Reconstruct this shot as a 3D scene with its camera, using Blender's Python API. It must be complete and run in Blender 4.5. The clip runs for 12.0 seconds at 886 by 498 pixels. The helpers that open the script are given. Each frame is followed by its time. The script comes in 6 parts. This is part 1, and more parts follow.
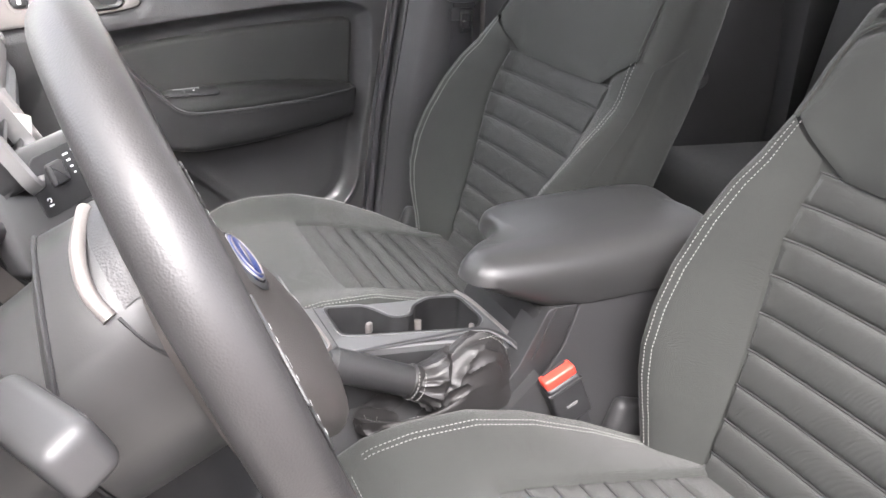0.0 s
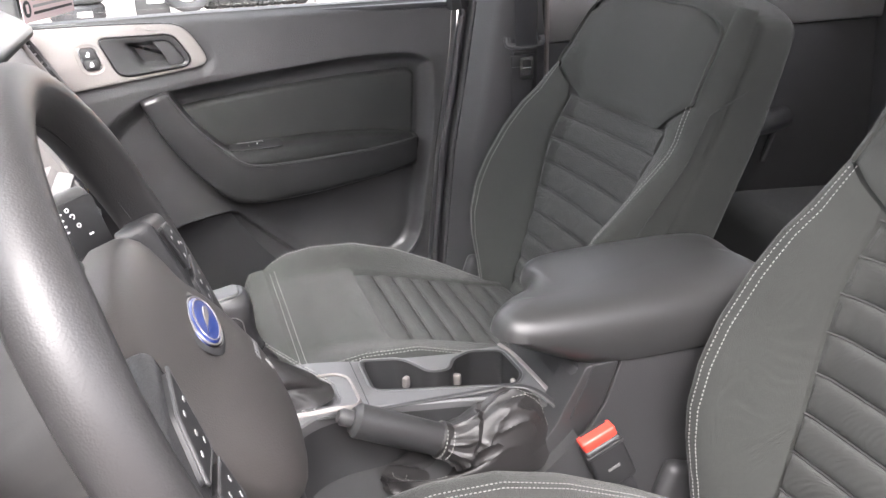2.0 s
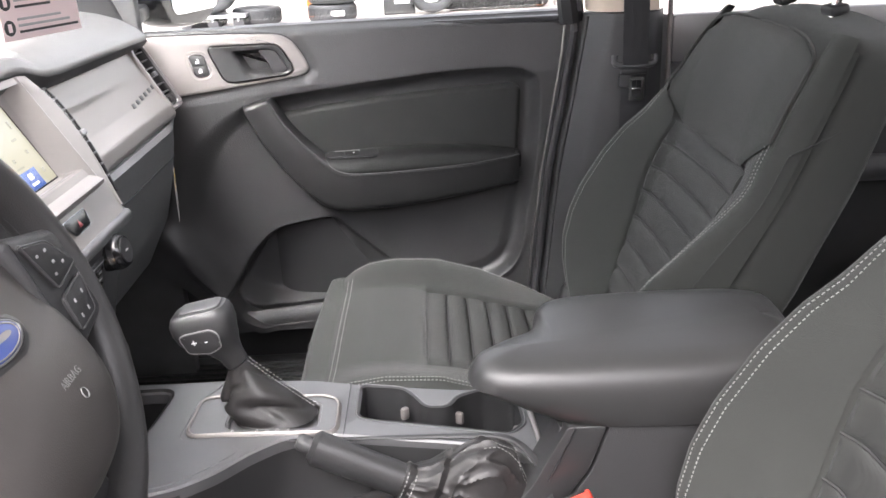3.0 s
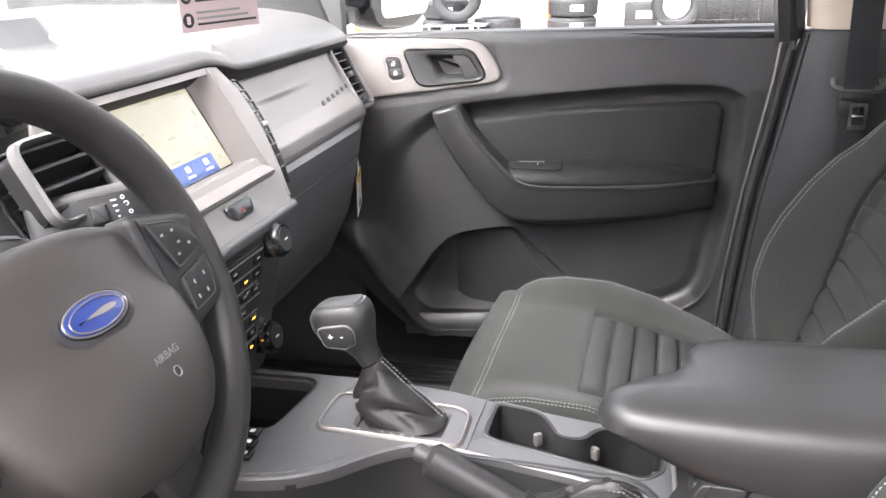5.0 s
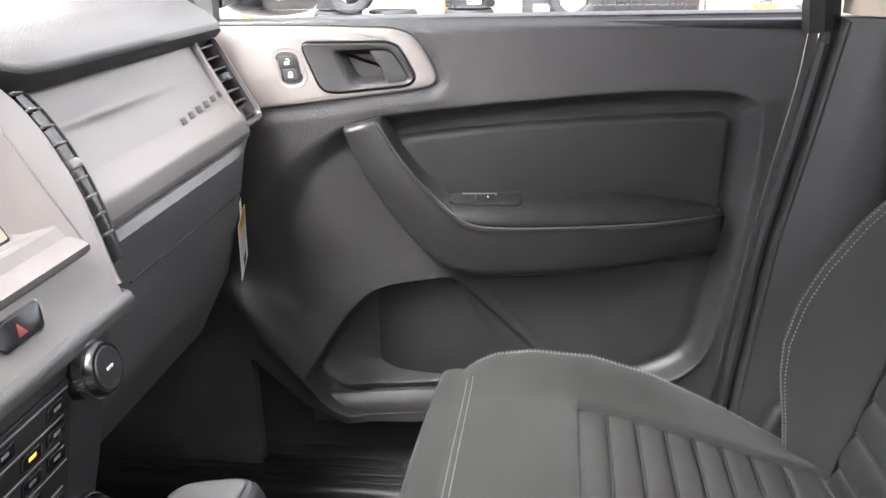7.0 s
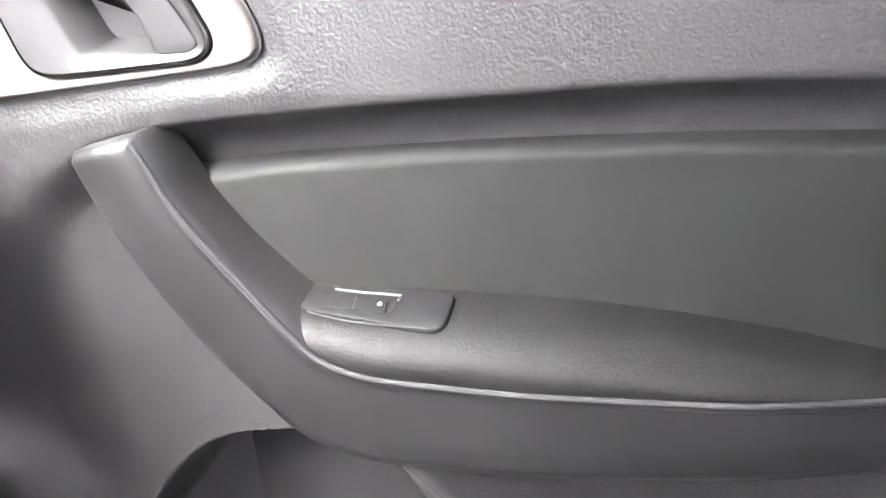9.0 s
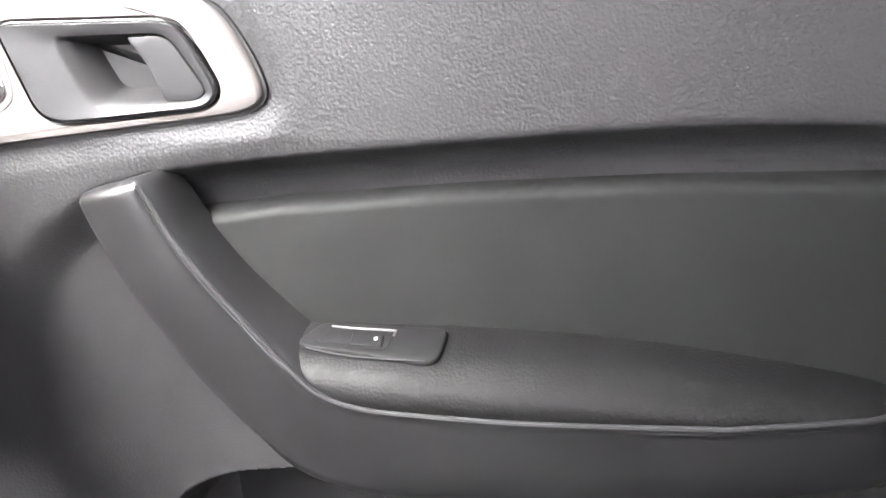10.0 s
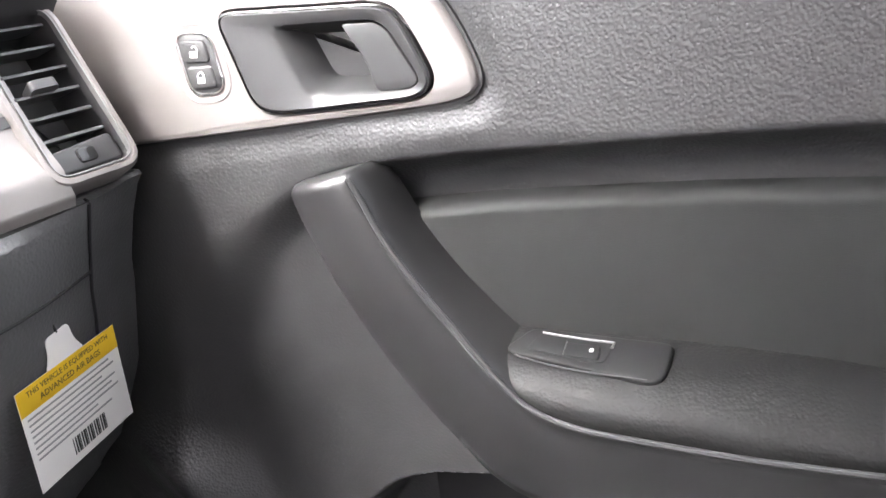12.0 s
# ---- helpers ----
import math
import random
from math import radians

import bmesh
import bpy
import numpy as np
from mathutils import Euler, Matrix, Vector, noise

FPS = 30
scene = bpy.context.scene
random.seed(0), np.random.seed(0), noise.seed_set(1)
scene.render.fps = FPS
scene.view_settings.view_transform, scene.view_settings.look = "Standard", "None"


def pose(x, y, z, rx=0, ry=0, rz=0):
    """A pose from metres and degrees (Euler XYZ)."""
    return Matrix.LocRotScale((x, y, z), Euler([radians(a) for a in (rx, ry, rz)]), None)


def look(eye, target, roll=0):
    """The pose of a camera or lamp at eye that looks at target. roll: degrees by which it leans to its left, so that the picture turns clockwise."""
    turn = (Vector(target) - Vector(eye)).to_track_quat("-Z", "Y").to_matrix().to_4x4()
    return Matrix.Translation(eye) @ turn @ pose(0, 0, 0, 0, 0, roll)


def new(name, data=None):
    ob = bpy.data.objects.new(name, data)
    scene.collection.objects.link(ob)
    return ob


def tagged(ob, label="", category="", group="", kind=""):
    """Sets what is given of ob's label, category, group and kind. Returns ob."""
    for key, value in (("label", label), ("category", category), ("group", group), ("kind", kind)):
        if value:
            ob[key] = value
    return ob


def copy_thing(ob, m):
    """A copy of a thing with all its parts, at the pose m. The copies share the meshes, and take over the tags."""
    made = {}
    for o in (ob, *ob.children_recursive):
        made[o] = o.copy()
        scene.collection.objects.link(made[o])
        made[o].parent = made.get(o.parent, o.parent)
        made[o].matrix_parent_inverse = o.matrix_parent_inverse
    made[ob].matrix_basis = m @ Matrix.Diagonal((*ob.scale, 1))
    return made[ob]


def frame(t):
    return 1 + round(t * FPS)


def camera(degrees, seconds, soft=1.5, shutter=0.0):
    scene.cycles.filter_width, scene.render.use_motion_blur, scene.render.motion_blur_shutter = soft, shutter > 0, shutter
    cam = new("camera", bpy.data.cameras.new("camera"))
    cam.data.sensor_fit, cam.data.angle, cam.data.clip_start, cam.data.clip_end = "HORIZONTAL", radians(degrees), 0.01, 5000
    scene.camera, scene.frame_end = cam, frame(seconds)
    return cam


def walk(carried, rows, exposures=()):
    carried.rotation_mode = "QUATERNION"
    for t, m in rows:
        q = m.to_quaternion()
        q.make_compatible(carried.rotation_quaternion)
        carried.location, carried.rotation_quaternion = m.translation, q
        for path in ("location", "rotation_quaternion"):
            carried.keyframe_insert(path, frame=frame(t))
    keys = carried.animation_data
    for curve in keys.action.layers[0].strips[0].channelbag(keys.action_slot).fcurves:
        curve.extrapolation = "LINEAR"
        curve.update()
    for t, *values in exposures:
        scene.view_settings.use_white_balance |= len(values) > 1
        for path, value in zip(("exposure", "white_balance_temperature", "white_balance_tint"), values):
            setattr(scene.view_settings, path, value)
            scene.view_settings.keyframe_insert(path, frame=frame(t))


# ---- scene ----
cam = camera(55.9, 12.0)
PATH = [
    (0, (-0.213, -0.873, 1.075), (0.569, 0.764, 0.232), 1.5),
    (0.5, (-0.218, -0.874, 1.075), (0.577, 0.781, 0.282), 0.7),
    (1, (-0.218, -0.872, 1.072), (0.535, 0.812, 0.298), 0.5),
    (1.5, (-0.207, -0.876, 1.071), (0.517, 0.83, 0.319), 0.1),
    (2, (-0.116, -0.883, 1.078), (0.441, 0.886, 0.328), -1.8),
    (2.5, (0.027, -0.885, 1.081), (0.322, 0.952, 0.346), -2.0),
    (3, (0.175, -0.873, 1.085), (0.187, 0.99, 0.357), -2.7),
    (3.5, (0.27, -0.864, 1.086), (0.01, 0.986, 0.372), -3.5),
    (5.5, (0.237, -0.773, 1.06), (-0.273, 1.039, 0.385), -2.2),
    (6, (0.172, -0.665, 1.049), (-0.149, 1.182, 0.354), -1.1),
    (6.5, (0.121, -0.547, 1.034), (-0.141, 1.313, 0.346), -0.9),
    (7, (0.116, -0.414, 1.02), (-0.15, 1.441, 0.321), -1.2),
    (7.5, (0.176, -0.199, 0.976), (-0.172, 1.648, 0.292), -1.5),
    (7.7, (0.206, -0.074, 0.988), (-0.214, 1.733, 0.24), -2.2),
    (9.3, (0.246, 0.293, 0.896), (-0.478, 1.96, 0.061), -4.0),
    (9.5, (0.24, 0.291, 0.877), (-0.472, 2.022, 0.173), -2.0),
    (10, (0.238, 0.248, 0.928), (-0.394, 2.012, 0.231), -3.3),
    (10.5, (0.226, 0.263, 0.95), (-0.561, 1.936, 0.187), -5.1),
    (11, (0.218, 0.267, 0.906), (-0.607, 1.967, 0.253), -5.3),
    (11.5, (0.211, 0.273, 0.919), (-0.673, 1.918, 0.202), -6.0),
    (12, (0.202, 0.285, 0.927), (-0.832, 1.843, 0.217), -6.4),
]
walk(cam, [(t, look(eye, target, roll)) for t, eye, target, roll in PATH],
     exposures=[(t, s, 6520, 15) for t, s in ((0, 3.45), (1, 3.42), (2, 3.26), (3, 3.05), (5.5, 3.24), (6.6, 3.14), (7.1, 3.15), (7.5, 4.00), (7.7, 4.05), (9.3, 4.65), (9.6, 4.55), (10.1, 3.98), (10.5, 4.06), (11, 3.98), (11.5, 4.22), (12, 3.75))])

# ---- light: bright overcast day, open driver side, glass all round ----
world = bpy.data.worlds.new("world")
scene.world = world
world.use_nodes = True
wn = world.node_tree
sky = wn.nodes.new("ShaderNodeTexSky")
sky.sky_type, sky.sun_disc = "NISHITA", False
sky.sun_elevation, sky.sun_rotation = radians(56.7), radians(207.5)
sky.air_density, sky.dust_density = 1.0, 3.0
cloud = wn.nodes.new("ShaderNodeHueSaturation")
cloud.inputs["Saturation"].default_value = 0.18
wn.links.new(sky.outputs[0], cloud.inputs["Color"])
wn.links.new(cloud.outputs[0], wn.nodes["Background"].inputs[0])
wn.nodes["Background"].inputs[1].default_value = 0.15
sun = new("sun", bpy.data.lights.new("sun", "SUN"))
sun.data.energy, sun.data.angle, sun.data.color = 1.0, radians(42), (1.0, 0.97, 0.94)
sun.matrix_world = look((-1.3, -2.5, 4.3), (0, 0, 0))


# ---- materials ----
def material(name, color, rough=0.5, metal=0.0, grain=0.0, size=600.0, vary=0.12, big=9.0, kind="noise", coat=0.0, sheen=0.0, speckle=0.0):
    """A surface with fine relief (grain, at size cells a metre), patches of wear (big) and uneven gloss."""
    m = bpy.data.materials.new(name)
    m.use_nodes = True
    nt = m.node_tree
    b = nt.nodes["Principled BSDF"]
    tc = nt.nodes.new("ShaderNodeTexCoord")
    wear = nt.nodes.new("ShaderNodeTexNoise")
    wear.inputs["Scale"].default_value, wear.inputs["Detail"].default_value = big, 5.0
    nt.links.new(tc.outputs["Object"], wear.inputs["Vector"])
    ramp = nt.nodes.new("ShaderNodeMapRange")
    ramp.inputs[1].default_value, ramp.inputs[2].default_value = 0.3, 0.7
    ramp.inputs[3].default_value, ramp.inputs[4].default_value = 1 - vary, 1 + vary
    nt.links.new(wear.outputs["Fac"], ramp.inputs[0])
    tint = nt.nodes.new("ShaderNodeMixRGB")
    tint.blend_type, tint.inputs[0].default_value = "MULTIPLY", 1.0
    tint.inputs[1].default_value = (*color, 1)
    nt.links.new(ramp.outputs[0], tint.inputs[2])
    out = tint.outputs[0]
    fine = None
    if kind == "leather":
        fine = nt.nodes.new("ShaderNodeTexVoronoi")
        fine.feature = "SMOOTH_F1"
        fine.inputs["Scale"].default_value = size
        fac = fine.outputs["Distance"]
    elif kind == "weave":
        fine = nt.nodes.new("ShaderNodeTexWave")
        fine.bands_direction = "DIAGONAL"
        fine.inputs["Scale"].default_value, fine.inputs["Distortion"].default_value = size, 1.2
        fine.inputs["Detail"].default_value = 2.0
        fac = fine.outputs["Fac"]
    else:
        fine = nt.nodes.new("ShaderNodeTexNoise")
        fine.inputs["Scale"].default_value, fine.inputs["Detail"].default_value = size, 3.0
        fac = fine.outputs["Fac"]
    nt.links.new(tc.outputs["Object"], fine.inputs["Vector"])
    if speckle:
        dots = nt.nodes.new("ShaderNodeMixRGB")
        dots.blend_type, dots.inputs[0].default_value = "MULTIPLY", speckle
        nt.links.new(out, dots.inputs[1])
        nt.links.new(fac, dots.inputs[2])
        out = dots.outputs[0]
    nt.links.new(out, b.inputs["Base Color"])
    if grain:
        bump = nt.nodes.new("ShaderNodeBump")
        bump.inputs["Strength"].default_value, bump.inputs["Distance"].default_value = grain, 0.001
        nt.links.new(fac, bump.inputs["Height"])
        nt.links.new(bump.outputs[0], b.inputs["Normal"])
    gloss = nt.nodes.new("ShaderNodeMapRange")
    gloss.inputs[3].default_value, gloss.inputs[4].default_value = max(rough - 0.06, 0.02), min(rough + 0.06, 1)
    nt.links.new(wear.outputs["Fac"], gloss.inputs[0])
    nt.links.new(gloss.outputs[0], b.inputs["Roughness"])
    b.inputs["Metallic"].default_value = metal
    b.inputs["Coat Weight"].default_value = coat
    b.inputs["Sheen Weight"].default_value = sheen
    b.inputs["Sheen Roughness"].default_value = 0.4
    return m


def glow(name, color, strength):
    m = material(name, tuple(0.12 * c for c in color), 0.15)
    b = m.node_tree.nodes["Principled BSDF"]
    b.inputs["Emission Color"].default_value, b.inputs["Emission Strength"].default_value = (*color, 1), strength
    return m


DOOR_PLASTIC = material("door_plastic", (0.042, 0.042, 0.043), 0.36, grain=0.36, size=500, kind="leather")
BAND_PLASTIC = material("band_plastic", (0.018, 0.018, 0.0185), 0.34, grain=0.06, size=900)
DARK_PLASTIC = material("dark_plastic", (0.03, 0.03, 0.031), 0.5, grain=0.25, size=700, kind="leather")
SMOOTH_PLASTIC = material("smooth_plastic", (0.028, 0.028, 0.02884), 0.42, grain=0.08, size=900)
DASH_PLASTIC = material("dash_plastic", (0.085, 0.085, 0.086), 0.42, grain=0.3, size=450, kind="leather")
SHROUD_PLASTIC = material("shroud_plastic", (0.04, 0.04, 0.04), 0.34, grain=0.05, size=900)
REAR_CLOTH = material("rear_cloth", (0.04, 0.041, 0.04), 0.9, grain=0.4, size=900, kind="weave")
BLACK_GLOSS = material("black_gloss", (0.012, 0.012, 0.013), 0.16, grain=0.0)
BLACK = material("black_plastic", (0.02, 0.02, 0.021), 0.5, grain=0.1)
SATIN = material("satin_silver", (0.23, 0.213, 0.206), 0.44, metal=0.45, grain=0.04, size=1500, vary=0.05)
GUNMETAL = material("satin_gunmetal", (0.22, 0.216, 0.216), 0.36, metal=0.55, grain=0.04, size=1500, vary=0.06)
CHROME = material("chrome", (0.6, 0.6, 0.6), 0.18, metal=1.0, vary=0.04)
FABRIC = material("seat_fabric", (0.04, 0.042, 0.039), 0.85, grain=0.35, size=1300, kind="weave", sheen=0.10, vary=0.08, speckle=0.25)
MESH_FABRIC = material("seat_mesh_fabric", (0.05, 0.052, 0.049), 0.85, grain=0.7, size=420, kind="weave", sheen=0.08, vary=0.08, speckle=0.5)
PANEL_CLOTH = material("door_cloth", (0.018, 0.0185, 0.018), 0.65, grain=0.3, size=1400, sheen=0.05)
SOFT_VINYL = material("soft_vinyl", (0.033, 0.033, 0.033), 0.40, grain=0.1, size=1000, kind="leather")
for soft, level in ((PANEL_CLOTH, 0.3), (FABRIC, 0.25), (MESH_FABRIC, 0.25)):
    soft.node_tree.nodes["Principled BSDF"].inputs["Specular IOR Level"].default_value = level
STALK = material("stalk_plastic", (0.05, 0.05, 0.051), 0.44, grain=0.05, size=900)
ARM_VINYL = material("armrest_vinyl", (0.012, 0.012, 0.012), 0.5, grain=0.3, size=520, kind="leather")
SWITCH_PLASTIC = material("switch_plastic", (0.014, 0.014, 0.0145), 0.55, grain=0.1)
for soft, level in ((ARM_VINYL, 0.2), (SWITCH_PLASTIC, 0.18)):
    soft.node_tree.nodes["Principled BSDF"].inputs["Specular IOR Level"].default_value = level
LEATHER = material("wheel_leather", (0.032, 0.031, 0.031), 0.46, grain=0.13, size=850, kind="leather")
HUB_PLASTIC = material("hub_plastic", (0.040, 0.036, 0.034), 0.5, grain=0.12, size=900, kind="leather")
BOOT = material("boot_leather", (0.017, 0.016, 0.016), 0.48, grain=0.15, size=900, kind="leather")
THREAD = material("thread", (0.21, 0.21, 0.2), 0.8, grain=0.2, size=2500)
BLACK_THREAD = material("dark_thread", (0.03, 0.03, 0.03), 0.8)
DARK_RED = material("dull_red", (0.22, 0.02, 0.02), 0.4)
RED = material("red_plastic", (0.65, 0.06, 0.04), 0.35, grain=0.05)
BLUE = material("badge_blue", (0.015, 0.035, 0.17), 0.3, coat=0.15, vary=0.05)
WHITE_INK = material("white_ink", (0.75, 0.75, 0.75), 0.5)
GREY_INK = material("grey_ink", (0.3, 0.3, 0.3), 0.5)
DIM_INK = material("dim_ink", (0.14, 0.14, 0.14), 0.5)
BLACK_INK = material("black_ink", (0.03, 0.03, 0.03), 0.6)
AMBER = glow("amber_lamp", (1.0, 0.42, 0.05), 0.5)
PAPER = material("paper", (0.78, 0.76, 0.74), 0.7, grain=0.05, vary=0.03)
PINK_PAPER = material("pink_paper", (0.74, 0.60, 0.60), 0.6, vary=0.03)
YELLOW = material("yellow_ink", (0.75, 0.47, 0.02), 0.6, vary=0.04)
SCREEN = glow("screen_lit", (0.60, 0.58, 0.43), 0.105)
SCREEN_BLUE = glow("screen_blue", (0.03, 0.075, 0.27), 0.22)
SCREEN_INK = glow("screen_ink", (0.34, 0.33, 0.25), 0.17)
WEB = material("belt_webbing", (0.022, 0.022, 0.024), 0.75, grain=0.5, size=700, kind="weave")
BEIGE = material("beige_trim", (0.55, 0.47, 0.38), 0.7, grain=0.15, size=800)
HEADLINER = material("headliner", (0.74, 0.72, 0.69), 0.9, grain=0.2, size=700)
RUBBER = material("rubber", (0.03, 0.03, 0.032), 0.62, grain=0.25, size=300)
SEAL = material("seal_rubber", (0.035, 0.035, 0.037), 0.35, grain=0.1)
CARPET = material("carpet", (0.075, 0.076, 0.076), 0.95, grain=0.9, size=900, vary=0.25)
CONCRETE = material("concrete", (0.42, 0.40, 0.37), 0.55, grain=0.1, size=60, vary=0.22, big=0.7)
SHOP_WALL = material("shop_wall", (0.36, 0.355, 0.34), 0.8, grain=0.1, size=40, vary=0.12, big=1.1)
BODY_PAINT = material("body_paint", (0.30, 0.30, 0.31), 0.3, metal=0.4, coat=0.8, vary=0.03)
ORANGE = material("orange_paint", (0.62, 0.16, 0.03), 0.5)
YELLOW_PAINT = material("yellow_paint", (0.75, 0.5, 0.03), 0.5)
GREEN = material("green_plastic", (0.05, 0.45, 0.12), 0.4)
STEEL = material("steel", (0.4, 0.4, 0.42), 0.35, metal=0.9)


def glass_material(name, tint=(1, 1, 1)):
    m = bpy.data.materials.new(name)
    m.use_nodes = True
    b = m.node_tree.nodes["Principled BSDF"]
    b.inputs["Base Color"].default_value = (*tint, 1)
    b.inputs["Transmission Weight"].default_value, b.inputs["Roughness"].default_value, b.inputs["IOR"].default_value = 1.0, 0.0, 1.05
    return m


GLASS = glass_material("window_glass", (0.93, 0.96, 0.95))
DARK_GLASS = glass_material("privacy_glass", (0.5, 0.51, 0.51))
MIRROR = material("mirror_glass", (0.8, 0.8, 0.8), 0.03, metal=1.0, vary=0.0)


# ---- building tools ----
def finish(name, bm, mat, smooth=True):
    bmesh.ops.remove_doubles(bm, verts=bm.verts, dist=1e-6)
    bmesh.ops.recalc_face_normals(bm, faces=bm.faces)
    me = bpy.data.meshes.new(name)
    bm.to_mesh(me)
    bm.free()
    me.materials.append(mat)
    if smooth:
        me.polygons.foreach_set("use_smooth", [True] * len(me.polygons))
        me.set_sharp_from_angle(angle=radians(38))
    return new(name, me)


def thing(name, label, category, at=(0, 0, 0), group="", kind=""):
    ob = new(name)
    ob.empty_display_size = 0.05
    ob.location = at
    return tagged(ob, label, category, group, kind)


def part(name, bm, mat, parent, label="", smooth=True):
    ob = finish(name, bm, mat, smooth)
    root = Vector(parent.location)
    if parent.parent:
        root = Vector((0, 0, 0))
    ob.parent = parent
    ob.matrix_parent_inverse = Matrix.Translation(-root)
    return tagged(ob, label)


def single(name, bm, mat, label, category, kind="", group="", smooth=True):
    return tagged(finish(name, bm, mat, smooth), label, category, group, kind)


def interp(x, table):
    return float(np.interp(x, [a for a, b in table], [b for a, b in table]))


def curve_through(pts, n=8, closed=False):
    """A smooth line through a few points (Catmull-Rom)."""
    P = [Vector(p) for p in pts]
    k, out = len(P), []
    for i in range(k if closed else k - 1):
        if closed:
            a, b, c, d = P[i - 1], P[i], P[(i + 1) % k], P[(i + 2) % k]
        else:
            a, b, c, d = P[max(i - 1, 0)], P[i], P[i + 1], P[min(i + 2, k - 1)]
        for j in range(n):
            t = j / n
            out.append(0.5 * (2 * b + (c - a) * t + (2 * a - 5 * b + 4 * c - d) * t * t + (3 * b - a - 3 * c + d) * t ** 3))
    if not closed:
        out.append(P[-1].copy())
    return out


def rounded(pts, r=0.01, n=4):
    """A closed outline with its corners rounded by r."""
    out, k = [], len(pts)
    P = [Vector(p) for p in pts]
    for i in range(k):
        a, b, c = P[i - 1], P[i], P[(i + 1) % k]
        ra, rc = min(r, (a - b).length * 0.48), min(r, (c - b).length * 0.48)
        s, e = b + (a - b).normalized() * ra, b + (c - b).normalized() * rc
        for j in range(n + 1):
            t = j / n
            out.append(s * (1 - t) ** 2 + b * 2 * t * (1 - t) + e * t * t)
    return out


def resample(loop, n):
    P = [Vector(p) for p in loop]
    P.append(P[0])
    L = [0.0]
    for a, b in zip(P, P[1:]):
        L.append(L[-1] + (b - a).length)
    out, j = [], 0
    for i in range(n):
        s = L[-1] * i / n
        while L[j + 1] < s:
            j += 1
        f = (s - L[j]) / max(L[j + 1] - L[j], 1e-9)
        out.append(P[j].lerp(P[j + 1], f))
    return out


def offset_loop(loop, d):
    """A closed 2D outline moved inwards by d."""
    area = sum(a[0] * b[1] - b[0] * a[1] for a, b in zip(loop, loop[1:] + loop[:1]))
    sgn, out, k = (1 if area > 0 else -1), [], len(loop)
    for i in range(k):
        a, b, c = Vector(loop[i - 1]), Vector(loop[i]), Vector(loop[(i + 1) % k])
        t = (c - a)
        t = t.normalized() if t.length > 1e-9 else Vector((1, 0))
        out.append(b + Vector((-t[1], t[0])) * d * sgn)
    return out


def rings(bm, loops, closed=True, cap0=False, cap1=False):
    """Skin a row of point loops of equal length."""
    R = [[bm.verts.new(p) for p in L] for L in loops]
    n = len(R[0])
    for a, b in zip(R, R[1:]):
        for i in range(n if closed else n - 1):
            j = (i + 1) % n
            bm.faces.new((a[i], a[j], b[j], b[i]))
    if cap0:
        bm.faces.new(R[0][::-1])
    if cap1:
        bm.faces.new(R[-1])
    return bm


def slab(outline, to3d, d0, d1, bevel=0.003, steps=3, hub=False):
    """A plate with rounded front edges: an outline in a surface, from depth d0 to d1."""
    loop = [Vector(p) for p in outline]
    loops = [[to3d(p[0], p[1], d0) for p in loop]]
    for i in range(steps + 1):
        a = math.pi / 2 * i / steps
        ins, dep = bevel * (1 - math.cos(a)), d1 - (bevel - bevel * math.sin(a)) * (1 if d1 > d0 else -1)
        L = offset_loop(loop, ins)
        loops.append([to3d(p[0], p[1], dep) for p in L])
    if hub:
        c = sum(L, Vector((0, 0))) / len(L)
        for k in (0.7, 0.4, 0.1):
            loops.append([to3d(*(c + (p - c) * k), dep) for p in L])
    return rings(bmesh.new(), loops, cap0=True, cap1=True)


def plate(levels, to3d, n=72, cap0=False, cap1=True):
    """A dished plate: a row of (outline, depth), skinned from one to the next."""
    loops = []
    for outline, dep in levels:
        L = resample(outline, n)
        c = sum((Vector(p) for p in L), Vector((0, 0))) / n
        k = min(range(n), key=lambda i: abs(math.atan2(L[i][1] - c[1], L[i][0] - c[0]) + 2.4))
        L = L[k:] + L[:k]
        area = sum(a[0] * b[1] - b[0] * a[1] for a, b in zip(L, L[1:] + L[:1]))
        if area < 0:
            L = [L[0]] + L[1:][::-1]
        loops.append([to3d(p[0], p[1], dep) for p in L])
    return rings(bmesh.new(), loops, cap0=cap0, cap1=cap1)


def tube(path, r, n=10, bm=None, squash=1.0, up=(0, 0, 1), caps=True):
    """A rod along a path; r is a number or a function of 0..1."""
    bm = bm or bmesh.new()
    P = [Vector(p) for p in path]
    loops, up = [], Vector(up)
    for i, p in enumerate(P):
        t = (P[min(i + 1, len(P) - 1)] - P[max(i - 1, 0)]).normalized()
        a = up - t * up.dot(t)
        a = a.normalized() if a.length > 1e-4 else t.orthogonal().normalized()
        b = t.cross(a)
        rad = r(i / (len(P) - 1)) if callable(r) else r
        loops.append([p + a * math.cos(k * 2 * math.pi / n) * rad * squash + b * math.sin(k * 2 * math.pi / n) * rad for k in range(n)])
    return rings(bm, loops, cap0=caps, cap1=caps)


def sheet(f, nu, nv, bm=None):
    """A surface f(u, v), u and v from 0 to 1."""
    return rings(bm or bmesh.new(), [[f(i / nu, j / nv) for i in range(nu + 1)] for j in range(nv + 1)], closed=False)


